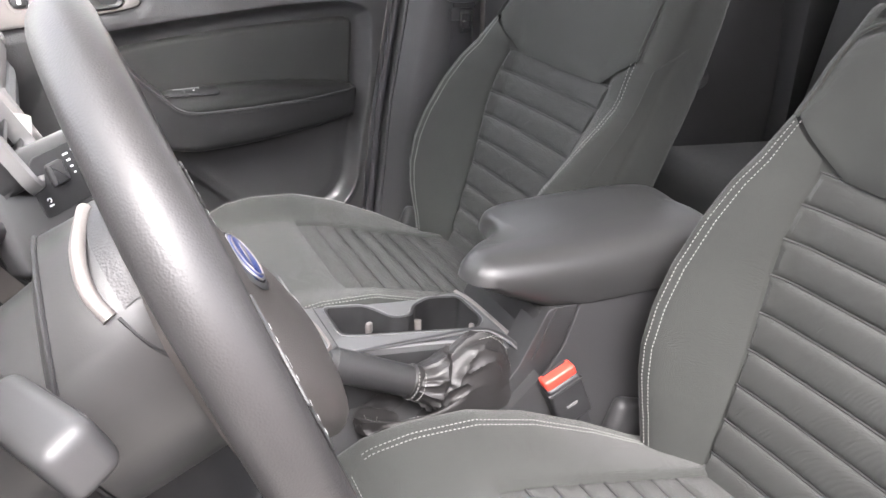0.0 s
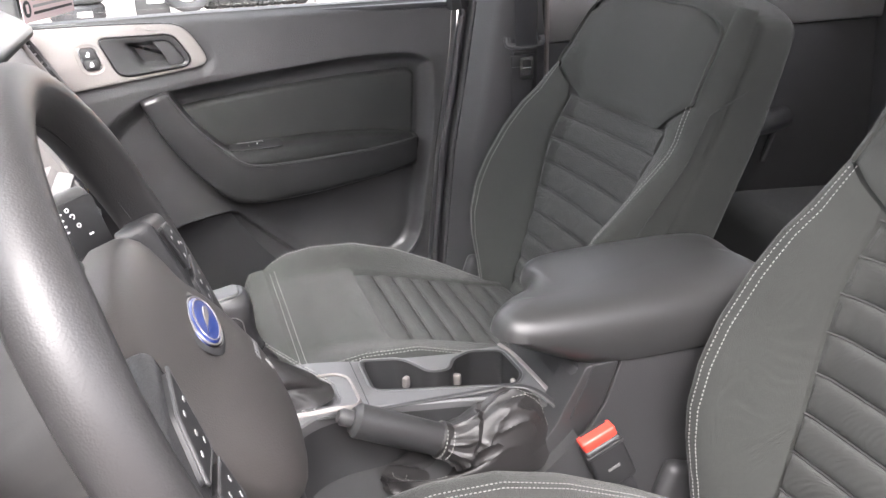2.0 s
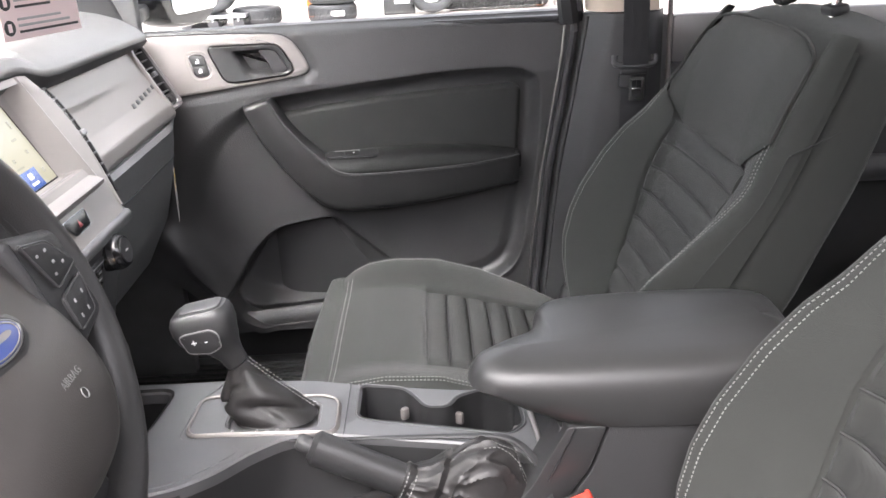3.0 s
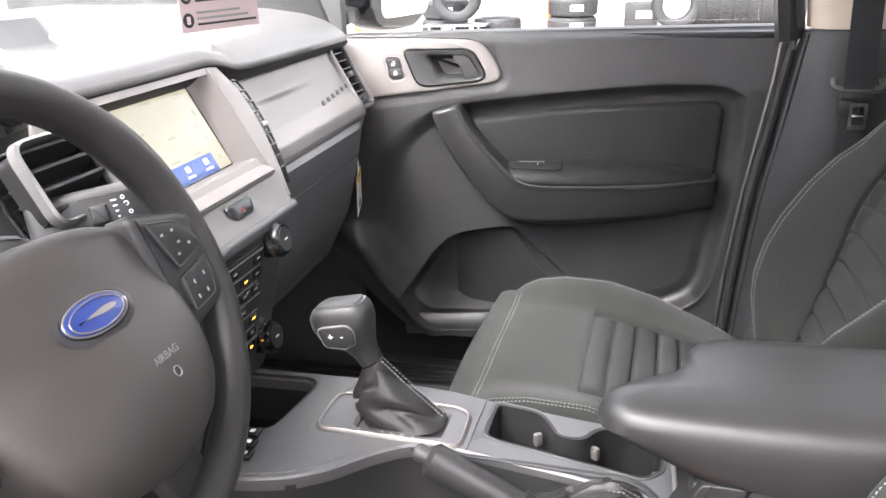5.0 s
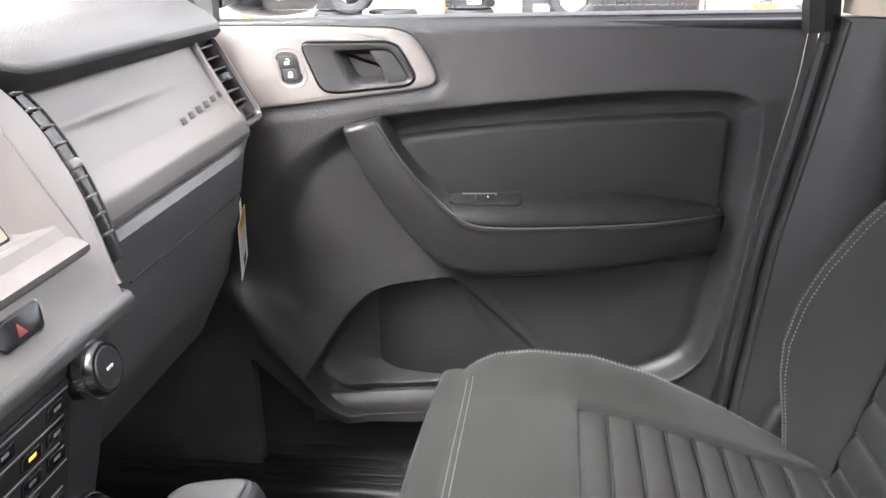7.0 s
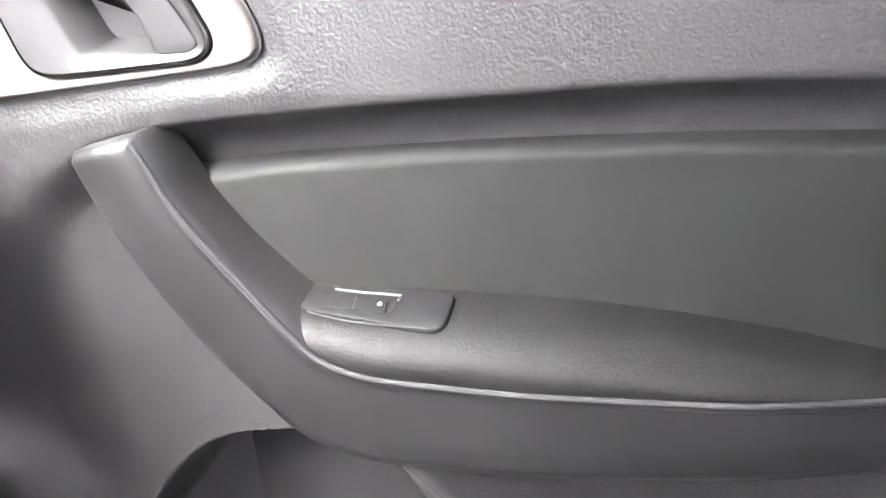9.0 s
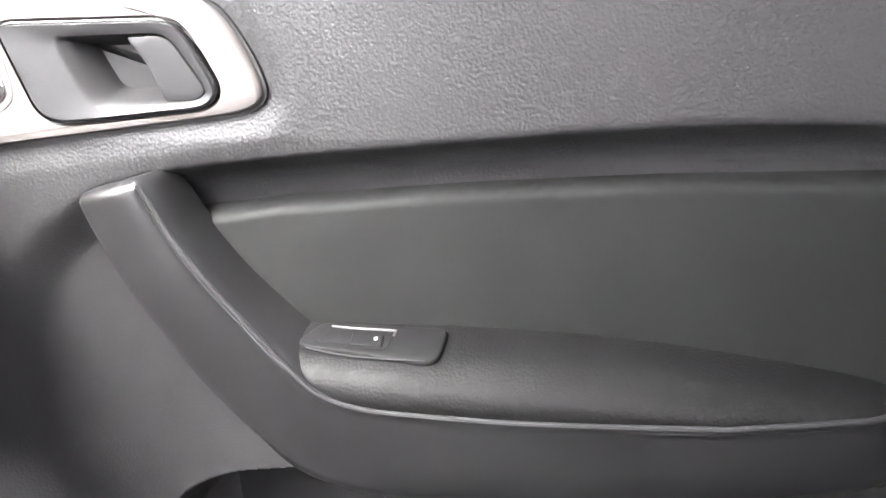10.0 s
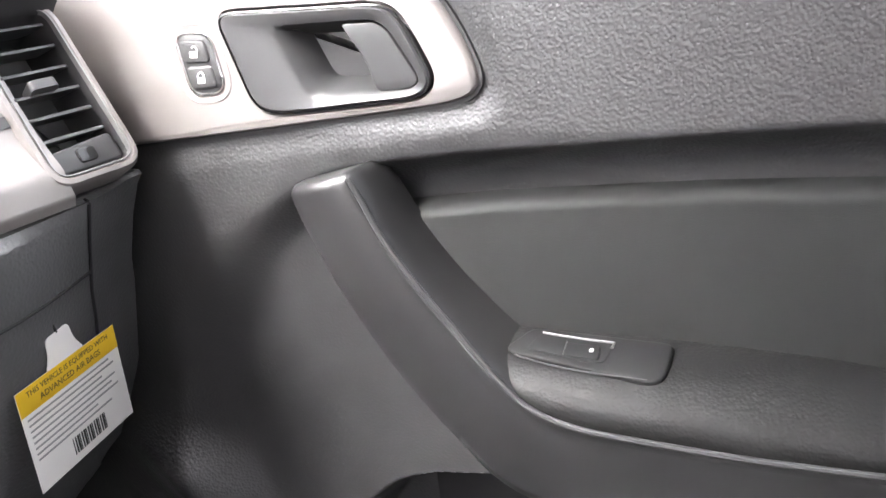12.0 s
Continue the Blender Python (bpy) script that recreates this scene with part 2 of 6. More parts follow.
def box(size, m=Matrix(), bevel=0.004, seg=2, bm=None):
    b = bmesh.new()
    bmesh.ops.create_cube(b, size=1.0)
    bmesh.ops.scale(b, vec=size, verts=b.verts)
    if bevel:
        bmesh.ops.bevel(b, geom=b.edges[:], offset=min(bevel, min(size) * 0.45), segments=seg, profile=0.5, affect="EDGES")
    bmesh.ops.transform(b, matrix=m, verts=b.verts)
    if bm is None:
        return b
    me = bpy.data.meshes.new("tmp")
    b.to_mesh(me)
    b.free()
    bm.from_mesh(me)
    bpy.data.meshes.remove(me)
    return bm


def frame_of(o, ex, ey, ez):
    """A pose from an origin and three axes."""
    return Matrix(((ex[0], ey[0], ez[0], o[0]), (ex[1], ey[1], ez[1], o[1]), (ex[2], ey[2], ez[2], o[2]), (0, 0, 0, 1)))


def stitches(lines, normal, pitch=0.0055, length=0.0034, r=0.00045):
    """Rows of sewn thread along lines, each stitch a small loop of thread."""
    bm = bmesh.new()
    for line in lines:
        P = [Vector(p) for p in line]
        L = [0.0]
        for a, b in zip(P, P[1:]):
            L.append(L[-1] + (b - a).length)
        k, s, j = int(L[-1] / pitch), 0.0, 0
        for i in range(k):
            s = i * pitch
            while j < len(L) - 2 and L[j + 1] < s:
                j += 1
            d = (P[j + 1] - P[j]).normalized()
            p = P[j] + d * (s - L[j])
            nn = Vector(normal(p) if callable(normal) else normal)
            side = d.cross(nn).normalized() * r
            top = nn.normalized() * r * 1.3
            a, b = p, p + d * length
            q = [a - side, a + side, b + side, b - side]
            lo = [bm.verts.new(v - top) for v in q]
            hi = [bm.verts.new(v.lerp((a + b) / 2, 0.25) + top) for v in q]
            bm.faces.new(hi)
            for e in range(4):
                bm.faces.new((lo[e], lo[(e + 1) % 4], hi[(e + 1) % 4], hi[e]))
    return bm


def words(name, text, size, m, mat, parent, label="", depth=0.0002, align="CENTER"):
    """Raised lettering in the built-in font, laid at a pose (x along the line, y up, z out)."""
    cu = bpy.data.curves.new(name, "FONT")
    cu.body, cu.size, cu.extrude, cu.align_x, cu.align_y, cu.resolution_u = text, size, depth, align, "CENTER", 2
    ob = bpy.data.objects.new(name, cu)
    scene.collection.objects.link(ob)
    dg = bpy.context.evaluated_depsgraph_get()
    me = bpy.data.meshes.new_from_object(ob.evaluated_get(dg))
    bpy.data.objects.remove(ob)
    bm = bmesh.new()
    bm.from_mesh(me)
    bpy.data.meshes.remove(me)
    bmesh.ops.transform(bm, matrix=m, verts=bm.verts)
    return part(name, bm, mat, parent, label, smooth=False)


def inside(px, pz, loop):
    """Signed distance to a closed outline in the plane, positive inside (arrays)."""
    best = np.full(px.shape, 1e9)
    odd = np.zeros(px.shape, bool)
    for (ax, az), (bx, bz) in zip(loop, loop[1:] + loop[:1]):
        dx, dz = bx - ax, bz - az
        t = np.clip(((px - ax) * dx + (pz - az) * dz) / max(dx * dx + dz * dz, 1e-12), 0, 1)
        best = np.minimum(best, np.hypot(px - ax - t * dx, pz - az - t * dz))
        if abs(dz) > 1e-12:
            odd ^= ((az > pz) != (bz > pz)) & (px < ax + (pz - az) * dx / dz)
    return np.where(odd, best, -best)


def step(x, a, b):
    t = np.clip((x - a) / (b - a), 0, 1)
    return t * t * (3 - 2 * t)


# ================= passenger door =================
DOOR_Y = [(-0.60, 0.60), (-0.45, 0.642), (-0.30, 0.674), (-0.25, 0.685), (-0.06, 0.722), (0.34, 0.750), (0.55, 0.760)]
REAR_X = [(0.28, 0.365), (0.353, 0.371), (0.447, 0.378), (0.606, 0.398), (0.734, 0.420), (0.846, 0.440), (0.92, 0.449)]
LOW_Z = [(-0.6, 0.62), (-0.417, 0.50), (-0.33, 0.42), (-0.26, 0.34), (-0.20, 0.308), (-0.10, 0.300), (0.30, 0.300), (0.40, 0.32)]
BELT = 0.918


def yd(x):
    return interp(x, DOOR_Y)


def lean(z):
    """The upper door leans outwards a little."""
    return 0.14 * np.maximum(z - 0.81, 0.0)


def D(x, z, off=0.0):
    """A place on the inner face of the passenger door, off metres into the cabin."""
    return Vector((x, yd(x) + lean(z) - off, z))


door = thing("passenger_door", "closed dark grey plastic front passenger door with padded armrest", "car door", (0, 0.74, 0.3))
HOLLOW = [tuple(p) for p in curve_through([(-0.150, 0.786), (-0.195, 0.772), (-0.240, 0.749), (-0.282, 0.706), (-0.318, 0.638), (-0.338, 0.56), (-0.325, 0.49), (-0.28, 0.42),
          (-0.235, 0.372), (-0.195, 0.350), (-0.13, 0.343), (0.0, 0.346), (0.2, 0.356), (0.296, 0.382), (0.344, 0.43), (0.361, 0.517), (0.377, 0.604), (0.388, 0.705),
          (0.388, 0.785), (0.374, 0.806), (0.344, 0.817), (0.29, 0.820), (0.2, 0.818), (0.08, 0.809), (-0.05, 0.797)], 4, True)]
POCKET = [tuple(p) for p in rounded([(-0.259, 0.393), (-0.229, 0.436), (-0.196, 0.484), (-0.165, 0.513), (-0.136, 0.524), (-0.079, 0.531), (-0.029, 0.536), (0.060, 0.452), (0.19, 0.318), (-0.19, 0.318), (-0.234, 0.345)], 0.012)]
CUP = [tuple(p) for p in rounded([(-0.231, 0.8905), (-0.112, 0.8885), (-0.100, 0.880), (-0.079, 0.842), (-0.088, 0.832), (-0.14, 0.828), (-0.190, 0.8245), (-0.206, 0.8305)], 0.012)]

RIDGE = [tuple(p) for p in rounded([(-0.60, 0.772), (-0.305, 0.7865), (-0.193, 0.797), (-0.108, 0.8075), (-0.055, 0.814), (-0.036, 0.830), (-0.040, 0.85), (-0.066, 0.90), (-0.085, 0.93), (-0.60, 0.95)], 0.016)]


def door_height(X, Z):
    o = np.zeros(X.shape)
    s = inside(X, Z, HOLLOW)
    w = 0.030 + 0.03 * step(-X, 0.14, 0.3)
    t = np.clip((np.sqrt(s * s + 0.0014 ** 2) + s) / 2 / w, 0, 1)
    crisp = step(X, -0.22, -0.12)
    o -= (0.020 + 0.010 * crisp) * (crisp * (1 - (1 - t) ** 2.2) + (1 - crisp) * step(t, 0.0, 1.0))
    o -= 0.0038 * step(inside(X, Z, RIDGE), -0.008, 0.014)
    o += 0.006 * np.exp(-(s / 0.008) ** 2) * step(0.5 - Z, 0.0, 0.1)
    # the pocket's back wall, with a ramp up to the lower panel behind it
    edge = -0.03 + (0.535 - Z) * 1.06
    ramp = 1 - np.clip((X + 0.072) / np.maximum(edge + 0.072, 0.02), 0, 1)
    o += 0.008 * step(X - edge, -0.01, 0.03) * step(s, 0.02, 0.05) * step(0.60 - Z, 0.0, 0.03)
    o -= 0.058 * step(inside(X, Z, POCKET), -0.001, 0.014) * np.clip(ramp, 0.0, 1.0) ** 0.8
    o += 0.020 * np.exp(-((X + 0.30 - (0.48 - Z) * 0.75) / 0.04) ** 2) * step(0.58 - Z, 0.0, 0.08) * step(-0.16 - X, 0.0, 0.06)
    o -= 0.045 * step(inside(X, Z, CUP), -0.002, 0.01)
    o -= 0.016 * step(Z, 0.895, BELT) ** 2
    o -= 0.03 * step(X - np.interp(Z, [a for a, b in REAR_X], [b for a, b in REAR_X]), -0.012, 0.0) ** 2
    return o


nu, nv = 430, 340
U, V = np.meshgrid(np.linspace(0, 1, nu + 1), np.linspace(0, 1, nv + 1))
Z0 = 0.3 + (BELT - 0.3) * V
XR = np.interp(Z0, [a for a, b in REAR_X], [b for a, b in REAR_X])
GX = -0.56 + (XR + 0.56) * U
ZL = np.interp(GX, [a for a, b in LOW_Z], [b for a, b in LOW_Z])
GZ = ZL + (BELT - ZL) * V
GY = np.interp(GX, [a for a, b in DOOR_Y], [b for a, b in DOOR_Y]) + lean(GZ) - door_height(GX, GZ)
rows_ = [[(GX[j, i], GY[j, i], GZ[j, i]) for i in range(nu + 1)] for j in range(nv + 1)]
rows_.insert(0, [(x, y + 0.05, z + 0.004) for x, y, z in rows_[0]])
rows_.append([(x, y + 0.012, z + 0.004) for x, y, z in rows_[-1]])
rows_.append([(x, y + 0.045, z - 0.002) for x, y, z in rows_[-2]])
for r_ in rows_:
    x, y, z = r_[-1]
    r_.append((x + 0.002, y + 0.05, z))
part("panel", rings(bmesh.new(), rows_, closed=False), DOOR_PLASTIC, door, "grained dark grey door trim panel")



def lip_pt(u, v):
    """The low front wall of the door pocket."""
    x = -0.252 + 0.36 * u
    top = 0.349 + 0.026 * max(0.0, (0.06 - u) / 0.06) ** 1.5
    if v < 0.75:
        k = v / 0.75
        return D(x, 0.310 + (top - 0.310) * k, -0.001 - 0.013 * k ** 3)
    k = (v - 0.75) / 0.25
    return D(x, top + 0.002 * math.sin(math.pi * k) - 0.012 * k * k, -0.014 - 0.010 * k)


part("pocket_lip", sheet(lip_pt, 40, 24), DOOR_PLASTIC, door, "low lip of the door pocket")

# padded cloth insert
INS_TOP = [(-0.136, 0.754), (-0.05, 0.764), (0.078, 0.776), (0.205, 0.784), (0.330, 0.788), (0.356, 0.785)]


def insert_pt(u, v):
    x1, x0 = 0.356 - 0.010 * v, -0.136 + 0.10 * v
    x = x0 + (x1 - x0) * u
    zt = interp(x, INS_TOP)
    r = 0.012
    cu = max(0.0, 1 - (1 - u) * (x1 - x0) / 0.022)
    zt -= 0.020 * (1 - math.sqrt(max(0.0, 1 - cu * cu)))
    z = zt + (0.632 - zt) * v
    e = min(u * (x1 - x0), (1 - u) * (x1 - x0), v * (zt - 0.632))
    k = min(e / 0.010, 1.0)
    return D(x, z, -0.038 + 0.024 * math.sqrt(max(0.0, 1 - (1 - k) ** 2)) + 0.004 * math.sin(math.pi * v) + 0.008 * (1 - u) ** 5)


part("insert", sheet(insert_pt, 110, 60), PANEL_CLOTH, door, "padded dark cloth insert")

# armrest, its lower band and pull handle
T_LINE = curve_through([(-0.132, 0.790), (-0.120, 0.770), (-0.106, 0.746), (-0.080, 0.712), (-0.052, 0.682), (-0.031, 0.663), (-0.012, 0.648), (0.012, 0.6405), (0.06, 0.6385), (0.15, 0.639), (0.25, 0.642), (0.345, 0.648)], 8)
L_LINE = curve_through([(-0.179, 0.778), (-0.170, 0.752), (-0.156, 0.720), (-0.138, 0.688), (-0.115, 0.652), (-0.082, 0.611), (-0.046, 0.575), (-0.008, 0.562), (0.05, 0.560), (0.15, 0.566), (0.25, 0.577), (0.345, 0.588)], 8)
ARM_OFF = [(-0.14, 0.030), (-0.10, 0.038), (-0.03, 0.047), (0.03, 0.052), (0.12, 0.050), (0.25, 0.040), (0.33, 0.024), (0.35, 0.012)]
loops = []
for i, (a, b) in enumerate(zip(T_LINE, L_LINE)):
    o = interp(a[0], ARM_OFF)
    lo = -0.004 if i > 45 else 0.006 - 0.010 * i / 45
    face = o - 0.004 - 0.004 * min(i / 30, 1.0)
    w = (a - b).length
    prof = [(-0.0055 / w, -0.006), (-0.0048 / w, 0.008), (-0.0034 / w, o - 0.012), (-0.0014 / w, o - 0.003), (0.0, o - 0.0005), (0.03, o), (0.06, o - 0.001), (0.12, o - 0.0013), (0.20, o - 0.0016), (0.30, o - 0.002), (0.45, o - 0.003), (0.80, face), (0.90, face - 0.003), (0.955, face - 0.009), (0.985, lo + 0.006), (1.0, lo), (1.0, lo - 0.03)]
    roll = 0.007 * max(0.0, 1 - i / 48)
    prof = [(t, off - roll * (1 - min(max(t, 0.0) / 0.45, 1.0)) ** 2) for t, off in prof]
    if i < 3:       # the flat upper end, its edge eased
        k = (1 - i / 3) ** 2
        mid = a.lerp(b, 0.5)
        a, b = a.lerp(mid, k * 0.06), b.lerp(mid, k * 0.06)
        prof = [(t, off - 0.006 * k) for t, off in prof]
    loops.append([D(*(a.lerp(b, t)), off) for t, off in prof])
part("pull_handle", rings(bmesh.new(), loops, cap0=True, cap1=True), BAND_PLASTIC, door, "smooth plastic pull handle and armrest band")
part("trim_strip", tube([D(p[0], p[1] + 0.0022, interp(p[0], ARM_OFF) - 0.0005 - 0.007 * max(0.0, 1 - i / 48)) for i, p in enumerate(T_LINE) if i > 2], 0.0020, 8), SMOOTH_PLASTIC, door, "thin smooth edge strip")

ARM_BACK = [(-0.09, 0.672), (-0.065, 0.675), (-0.045, 0.677), (-0.016, 0.677), (0.066, 0.679), (0.145, 0.679), (0.21, 0.675), (0.274, 0.668), (0.33, 0.659), (0.352, 0.649)]


def arm_top(x, f):
    """The armrest's upper face: f runs from the door (0) to the front edge (1)."""
    zb, o, zt = interp(x, ARM_BACK), interp(x, ARM_OFF) - 0.002, 0.6445
    nose = min(max((x + 0.080) / 0.088, 0.0), 1.0)
    o = 0.014 + (o - 0.014) * math.sqrt(1 - (1 - nose) ** 2)
    zt += 0.030 * (1 - nose) ** 1.5
    off = -0.03 + (o + 0.03) * f
    z = zb + (zt - zb) * (0.15 * f + 0.85 * (1 - math.sqrt(max(0.0, 1 - f ** 3.2))))
    return off, z


loops = []
for i in range(49):
    x = -0.079 + 0.429 * i / 48
    L = [(-0.035, 0.62)] + [arm_top(x, 1 - (1 - k / 16) ** 2) for k in range(17)] + [(arm_top(x, 1.0)[0] - 0.002, 0.636), (0.0, 0.62)]
    loops.append([D(x, z, off) for off, z in L])
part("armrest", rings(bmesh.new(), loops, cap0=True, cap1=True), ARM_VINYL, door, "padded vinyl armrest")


def arm_plane(p, q, d):
    """On the armrest's top: p along the door, q towards the door."""
    f = 0.575 - q / 0.085
    off, z = arm_top(p, f)
    return D(p, z + d * 0.93, off + d * 0.35)


SW = rounded([(-0.036, -0.015), (-0.026, 0.018), (0.066, 0.019), (0.069, -0.012), (0.063, -0.018)], 0.008)
switch = part("window_switch", slab(SW, arm_plane, -0.004, 0.003, 0.002, 3, True), SWITCH_PLASTIC, door, "window switch panel")
RCS = rounded([(-0.022, -0.008), (-0.017, 0.013), (0.031, 0.013), (0.031, -0.008)], 0.004)
part("recess", slab(RCS, arm_plane, 0.0, 0.0033, 0.0004), SWITCH_PLASTIC, switch)
part("edge", tube([arm_plane(-0.017 + 0.048 * k / 10, 0.0115, 0.0038) for k in range(11)] + [arm_plane(0.031, 0.006, 0.0036)], 0.0009, 6), GUNMETAL, switch, "bright rim behind the rocker")
part("rocker", slab(rounded([(0.004, -0.007), (0.002, 0.006), (0.024, 0.006), (0.027, -0.007)], 0.003), arm_plane, 0.0, 0.0042, 0.0008), SWITCH_PLASTIC, switch, "small dark rocker")
part("rocker_edge", tube([arm_plane(0.004, -0.007, 0.0042), arm_plane(0.002, 0.006, 0.0042)], 0.0005, 6), SMOOTH_PLASTIC, switch)
# highlight on the panel's front edge, laid on as a paler tube
part("edge", tube([arm_plane(-0.027 + 0.086 * k / 12, -0.0158, 0.0026) for k in range(13)], 0.0006, 6), SMOOTH_PLASTIC, switch)
part("mark", slab(rounded([(0.019, -0.001), (0.019, 0.002), (0.0215, 0.002), (0.0215, -0.001)], 0.001), arm_plane, 0.004, 0.0050, 0.0001), WHITE_INK, switch)

def DB(x, z, off=0.0):
    """On the sunken field of the door that carries the handle."""
    return D(x, z, off - 0.0025)


# silver handle bezel with its dished cup, lever and lock switch
BEZ = rounded([(-0.42, 0.796), (-0.30, 0.8055), (-0.207, 0.8135), (-0.104, 0.8235), (-0.062, 0.828), (-0.049, 0.838), (-0.062, 0.866), (-0.080, 0.894), (-0.105, 0.906), (-0.20, 0.911), (-0.42, 0.917)], 0.020, 5)
part("bezel", plate([(BEZ, -0.004), (BEZ, 0.003), (offset_loop(BEZ, 0.0012), 0.005), (offset_loop(BEZ, 0.004), 0.006), (offset_loop(CUP, -0.003), 0.006), (offset_loop(CUP, -0.001), 0.002)], DB, 140, cap1=False), SATIN, door, "satin silver handle surround")
part("bezel_gap", plate([(offset_loop(BEZ, -0.0025), -0.003), (offset_loop(BEZ, -0.0025), 0.0012), (BEZ, 0.0012)], DB, 140, cap1=False), BLACK, door)
REC = rounded([(-0.190, 0.8805), (-0.117, 0.8805), (-0.108, 0.874), (-0.087, 0.842), (-0.094, 0.8355), (-0.157, 0.8335), (-0.168, 0.8395)], 0.010)
part("cup", plate([(CUP, 0.0), (CUP, 0.007), (offset_loop(CUP, 0.0015), 0.0085), (offset_loop(REC, -0.004), 0.008), (REC, 0.006), (offset_loop(REC, 0.004), -0.002), (offset_loop(REC, 0.009), -0.016)], DB, 110), SMOOTH_PLASTIC, door, "dark dished handle cup")
part("cup_ring", plate([(offset_loop(CUP, -0.0012), 0.003), (offset_loop(CUP, -0.0012), 0.0075), (offset_loop(CUP, 0.0), 0.008)], DB, 110, cap1=False), BLACK_GLOSS, door)
LEV = rounded([(-0.142, 0.8785), (-0.118, 0.8785), (-0.110, 0.8735), (-0.0895, 0.8425), (-0.095, 0.8365), (-0.118, 0.8358), (-0.126, 0.856)], 0.004)
part("release_lever", slab(LEV, DB, -0.018, 0.0045, 0.0012, 3, True), SMOOTH_PLASTIC, door, "dark door release lever")
LOCK = rounded([(-0.264, 0.879), (-0.238, 0.878), (-0.229, 0.841), (-0.254, 0.839)], 0.009)
lock = part("lock_switch", plate([(offset_loop(LOCK, -0.001), 0.003), (LOCK, 0.0070), (offset_loop(LOCK, 0.002), 0.0078), (offset_loop(LOCK, 0.006), 0.0078)], DB, 60), BLACK, door, "black central locking switch")
part("lock_ring", tube([DB(p[0], p[1], 0.0066) for p in offset_loop(LOCK, -0.001)] + [DB(*offset_loop(LOCK, -0.001)[0], 0.0066)], 0.0011, 6), CHROME, lock)
part("lock_field", plate([(offset_loop(LOCK, -0.009), 0.005), (offset_loop(LOCK, -0.007), 0.0068), (offset_loop(LOCK, -0.003), 0.0062), (offset_loop(LOCK, -0.001), 0.0052)], DB, 60, cap1=False), SATIN, lock)
for a, b, sg in ((0.0, 0.47, 1), (0.53, 1.0, 0)):
    q = [Vector((-0.261, 0.8755)).lerp(Vector((-0.2525, 0.8425)), a), Vector((-0.2405, 0.875)).lerp(Vector((-0.2325, 0.8435)), a),
         Vector((-0.2405, 0.875)).lerp(Vector((-0.2325, 0.8435)), b), Vector((-0.261, 0.8755)).lerp(Vector((-0.2525, 0.8425)), b)]
    part("button", slab(rounded(q, 0.004), DB, 0.004, 0.0092, 0.0015), DARK_PLASTIC, lock)
    c = (q[0] + q[2]) / 2
    part("padlock_mark", slab(rounded([(c.x - 0.003, c.y - 0.004), (c.x + 0.003, c.y - 0.004), (c.x + 0.003, c.y), (c.x - 0.003, c.y)], 0.0005), DB, 0.008, 0.0095, 0.0001), WHITE_INK, lock)
    part("padlock_mark", tube([DB(c.x + 0.0025 * math.cos(t) + 0.0008 * sg, c.y + 0.0035 * math.sin(t), 0.0095) for t in [math.pi * k / 8 for k in range(9 - 2 * sg)]], 0.0006, 5), WHITE_INK, lock)

# window, outer frame, outer skin
door_glass = part("window_glass", rings(bmesh.new(), [[(-0.50, 0.735, 0.93), (0.40, 0.790, 0.93), (0.33, 0.66, 1.40), (-0.05, 0.63, 1.40), (-0.40, 0.70, 1.10)],
                  [(-0.50, 0.739, 0.93), (0.40, 0.794, 0.93), (0.33, 0.664, 1.40), (-0.05, 0.634, 1.40), (-0.40, 0.704, 1.10)]], cap0=True, cap1=True), GLASS, door, "clear side window", smooth=False)
door_glass.visible_shadow = False
part("inner_shell", box((1.0, 0.012, 0.46), pose(-0.13, 0.792, 0.37), 0.003), BLACK, door, "black shell behind the trim panel")
part("outer_skin", sheet(lambda u, v: Vector((-0.62 + 1.08 * u, 0.80 + 0.06 * math.sin(math.pi * min(v * 1.05, 1)), 0.10 + 0.80 * v)), 12, 12), BODY_PAINT, door, "grey painted outer skin")
part("window_sill", box((0.98, 0.05, 0.012), pose(-0.04, 0.785, 0.906), 0.004), SEAL, door, "black window seal")
part("window_frame", tube(curve_through([(0.452, 0.765, 0.90), (0.425, 0.735, 1.10), (0.39, 0.68, 1.36), (0.33, 0.66, 1.42), (-0.10, 0.63, 1.42), (-0.40, 0.68, 1.14), (-0.56, 0.71, 0.94)], 6), 0.022, 8, squash=1.3), BLACK, door, "black window frame")
# corner sail and mirror
part("sail_panel", slab(rounded([(-0.60, 0.905), (-0.355, 0.905), (-0.40, 1.02), (-0.52, 1.05)], 0.012), lambda p, q, d: Vector((p, 0.69 + (p + 0.4) * 0.22 - d, q)), -0.03, 0.012, 0.006), DARK_PLASTIC, door, "dark corner panel with a tweeter pod")
part("mirror_arm", box((0.06, 0.12, 0.03), pose(-0.40, 0.82, 0.945, 0, 0, 10), 0.01), BLACK, door)
mh = bmesh.new()
bmesh.ops.create_icosphere(mh, subdivisions=4, radius=1.0)
for v in mh.verts:
    x, y, z = v.co
    v.co = Vector((math.copysign(abs(x) ** 0.7, x) * 0.075, math.copysign(abs(y) ** 0.6, y) * 0.125, math.copysign(abs(z) ** 0.6, z) * 0.13))
    if v.co.x > 0.035:
        v.co.x = 0.035
bmesh.ops.transform(mh, matrix=pose(-0.36, 1.00, 1.03, 0, 0, -14), verts=mh.verts)
mirror = part("mirror_housing", mh, BLACK_GLOSS, door, "black mirror housing")
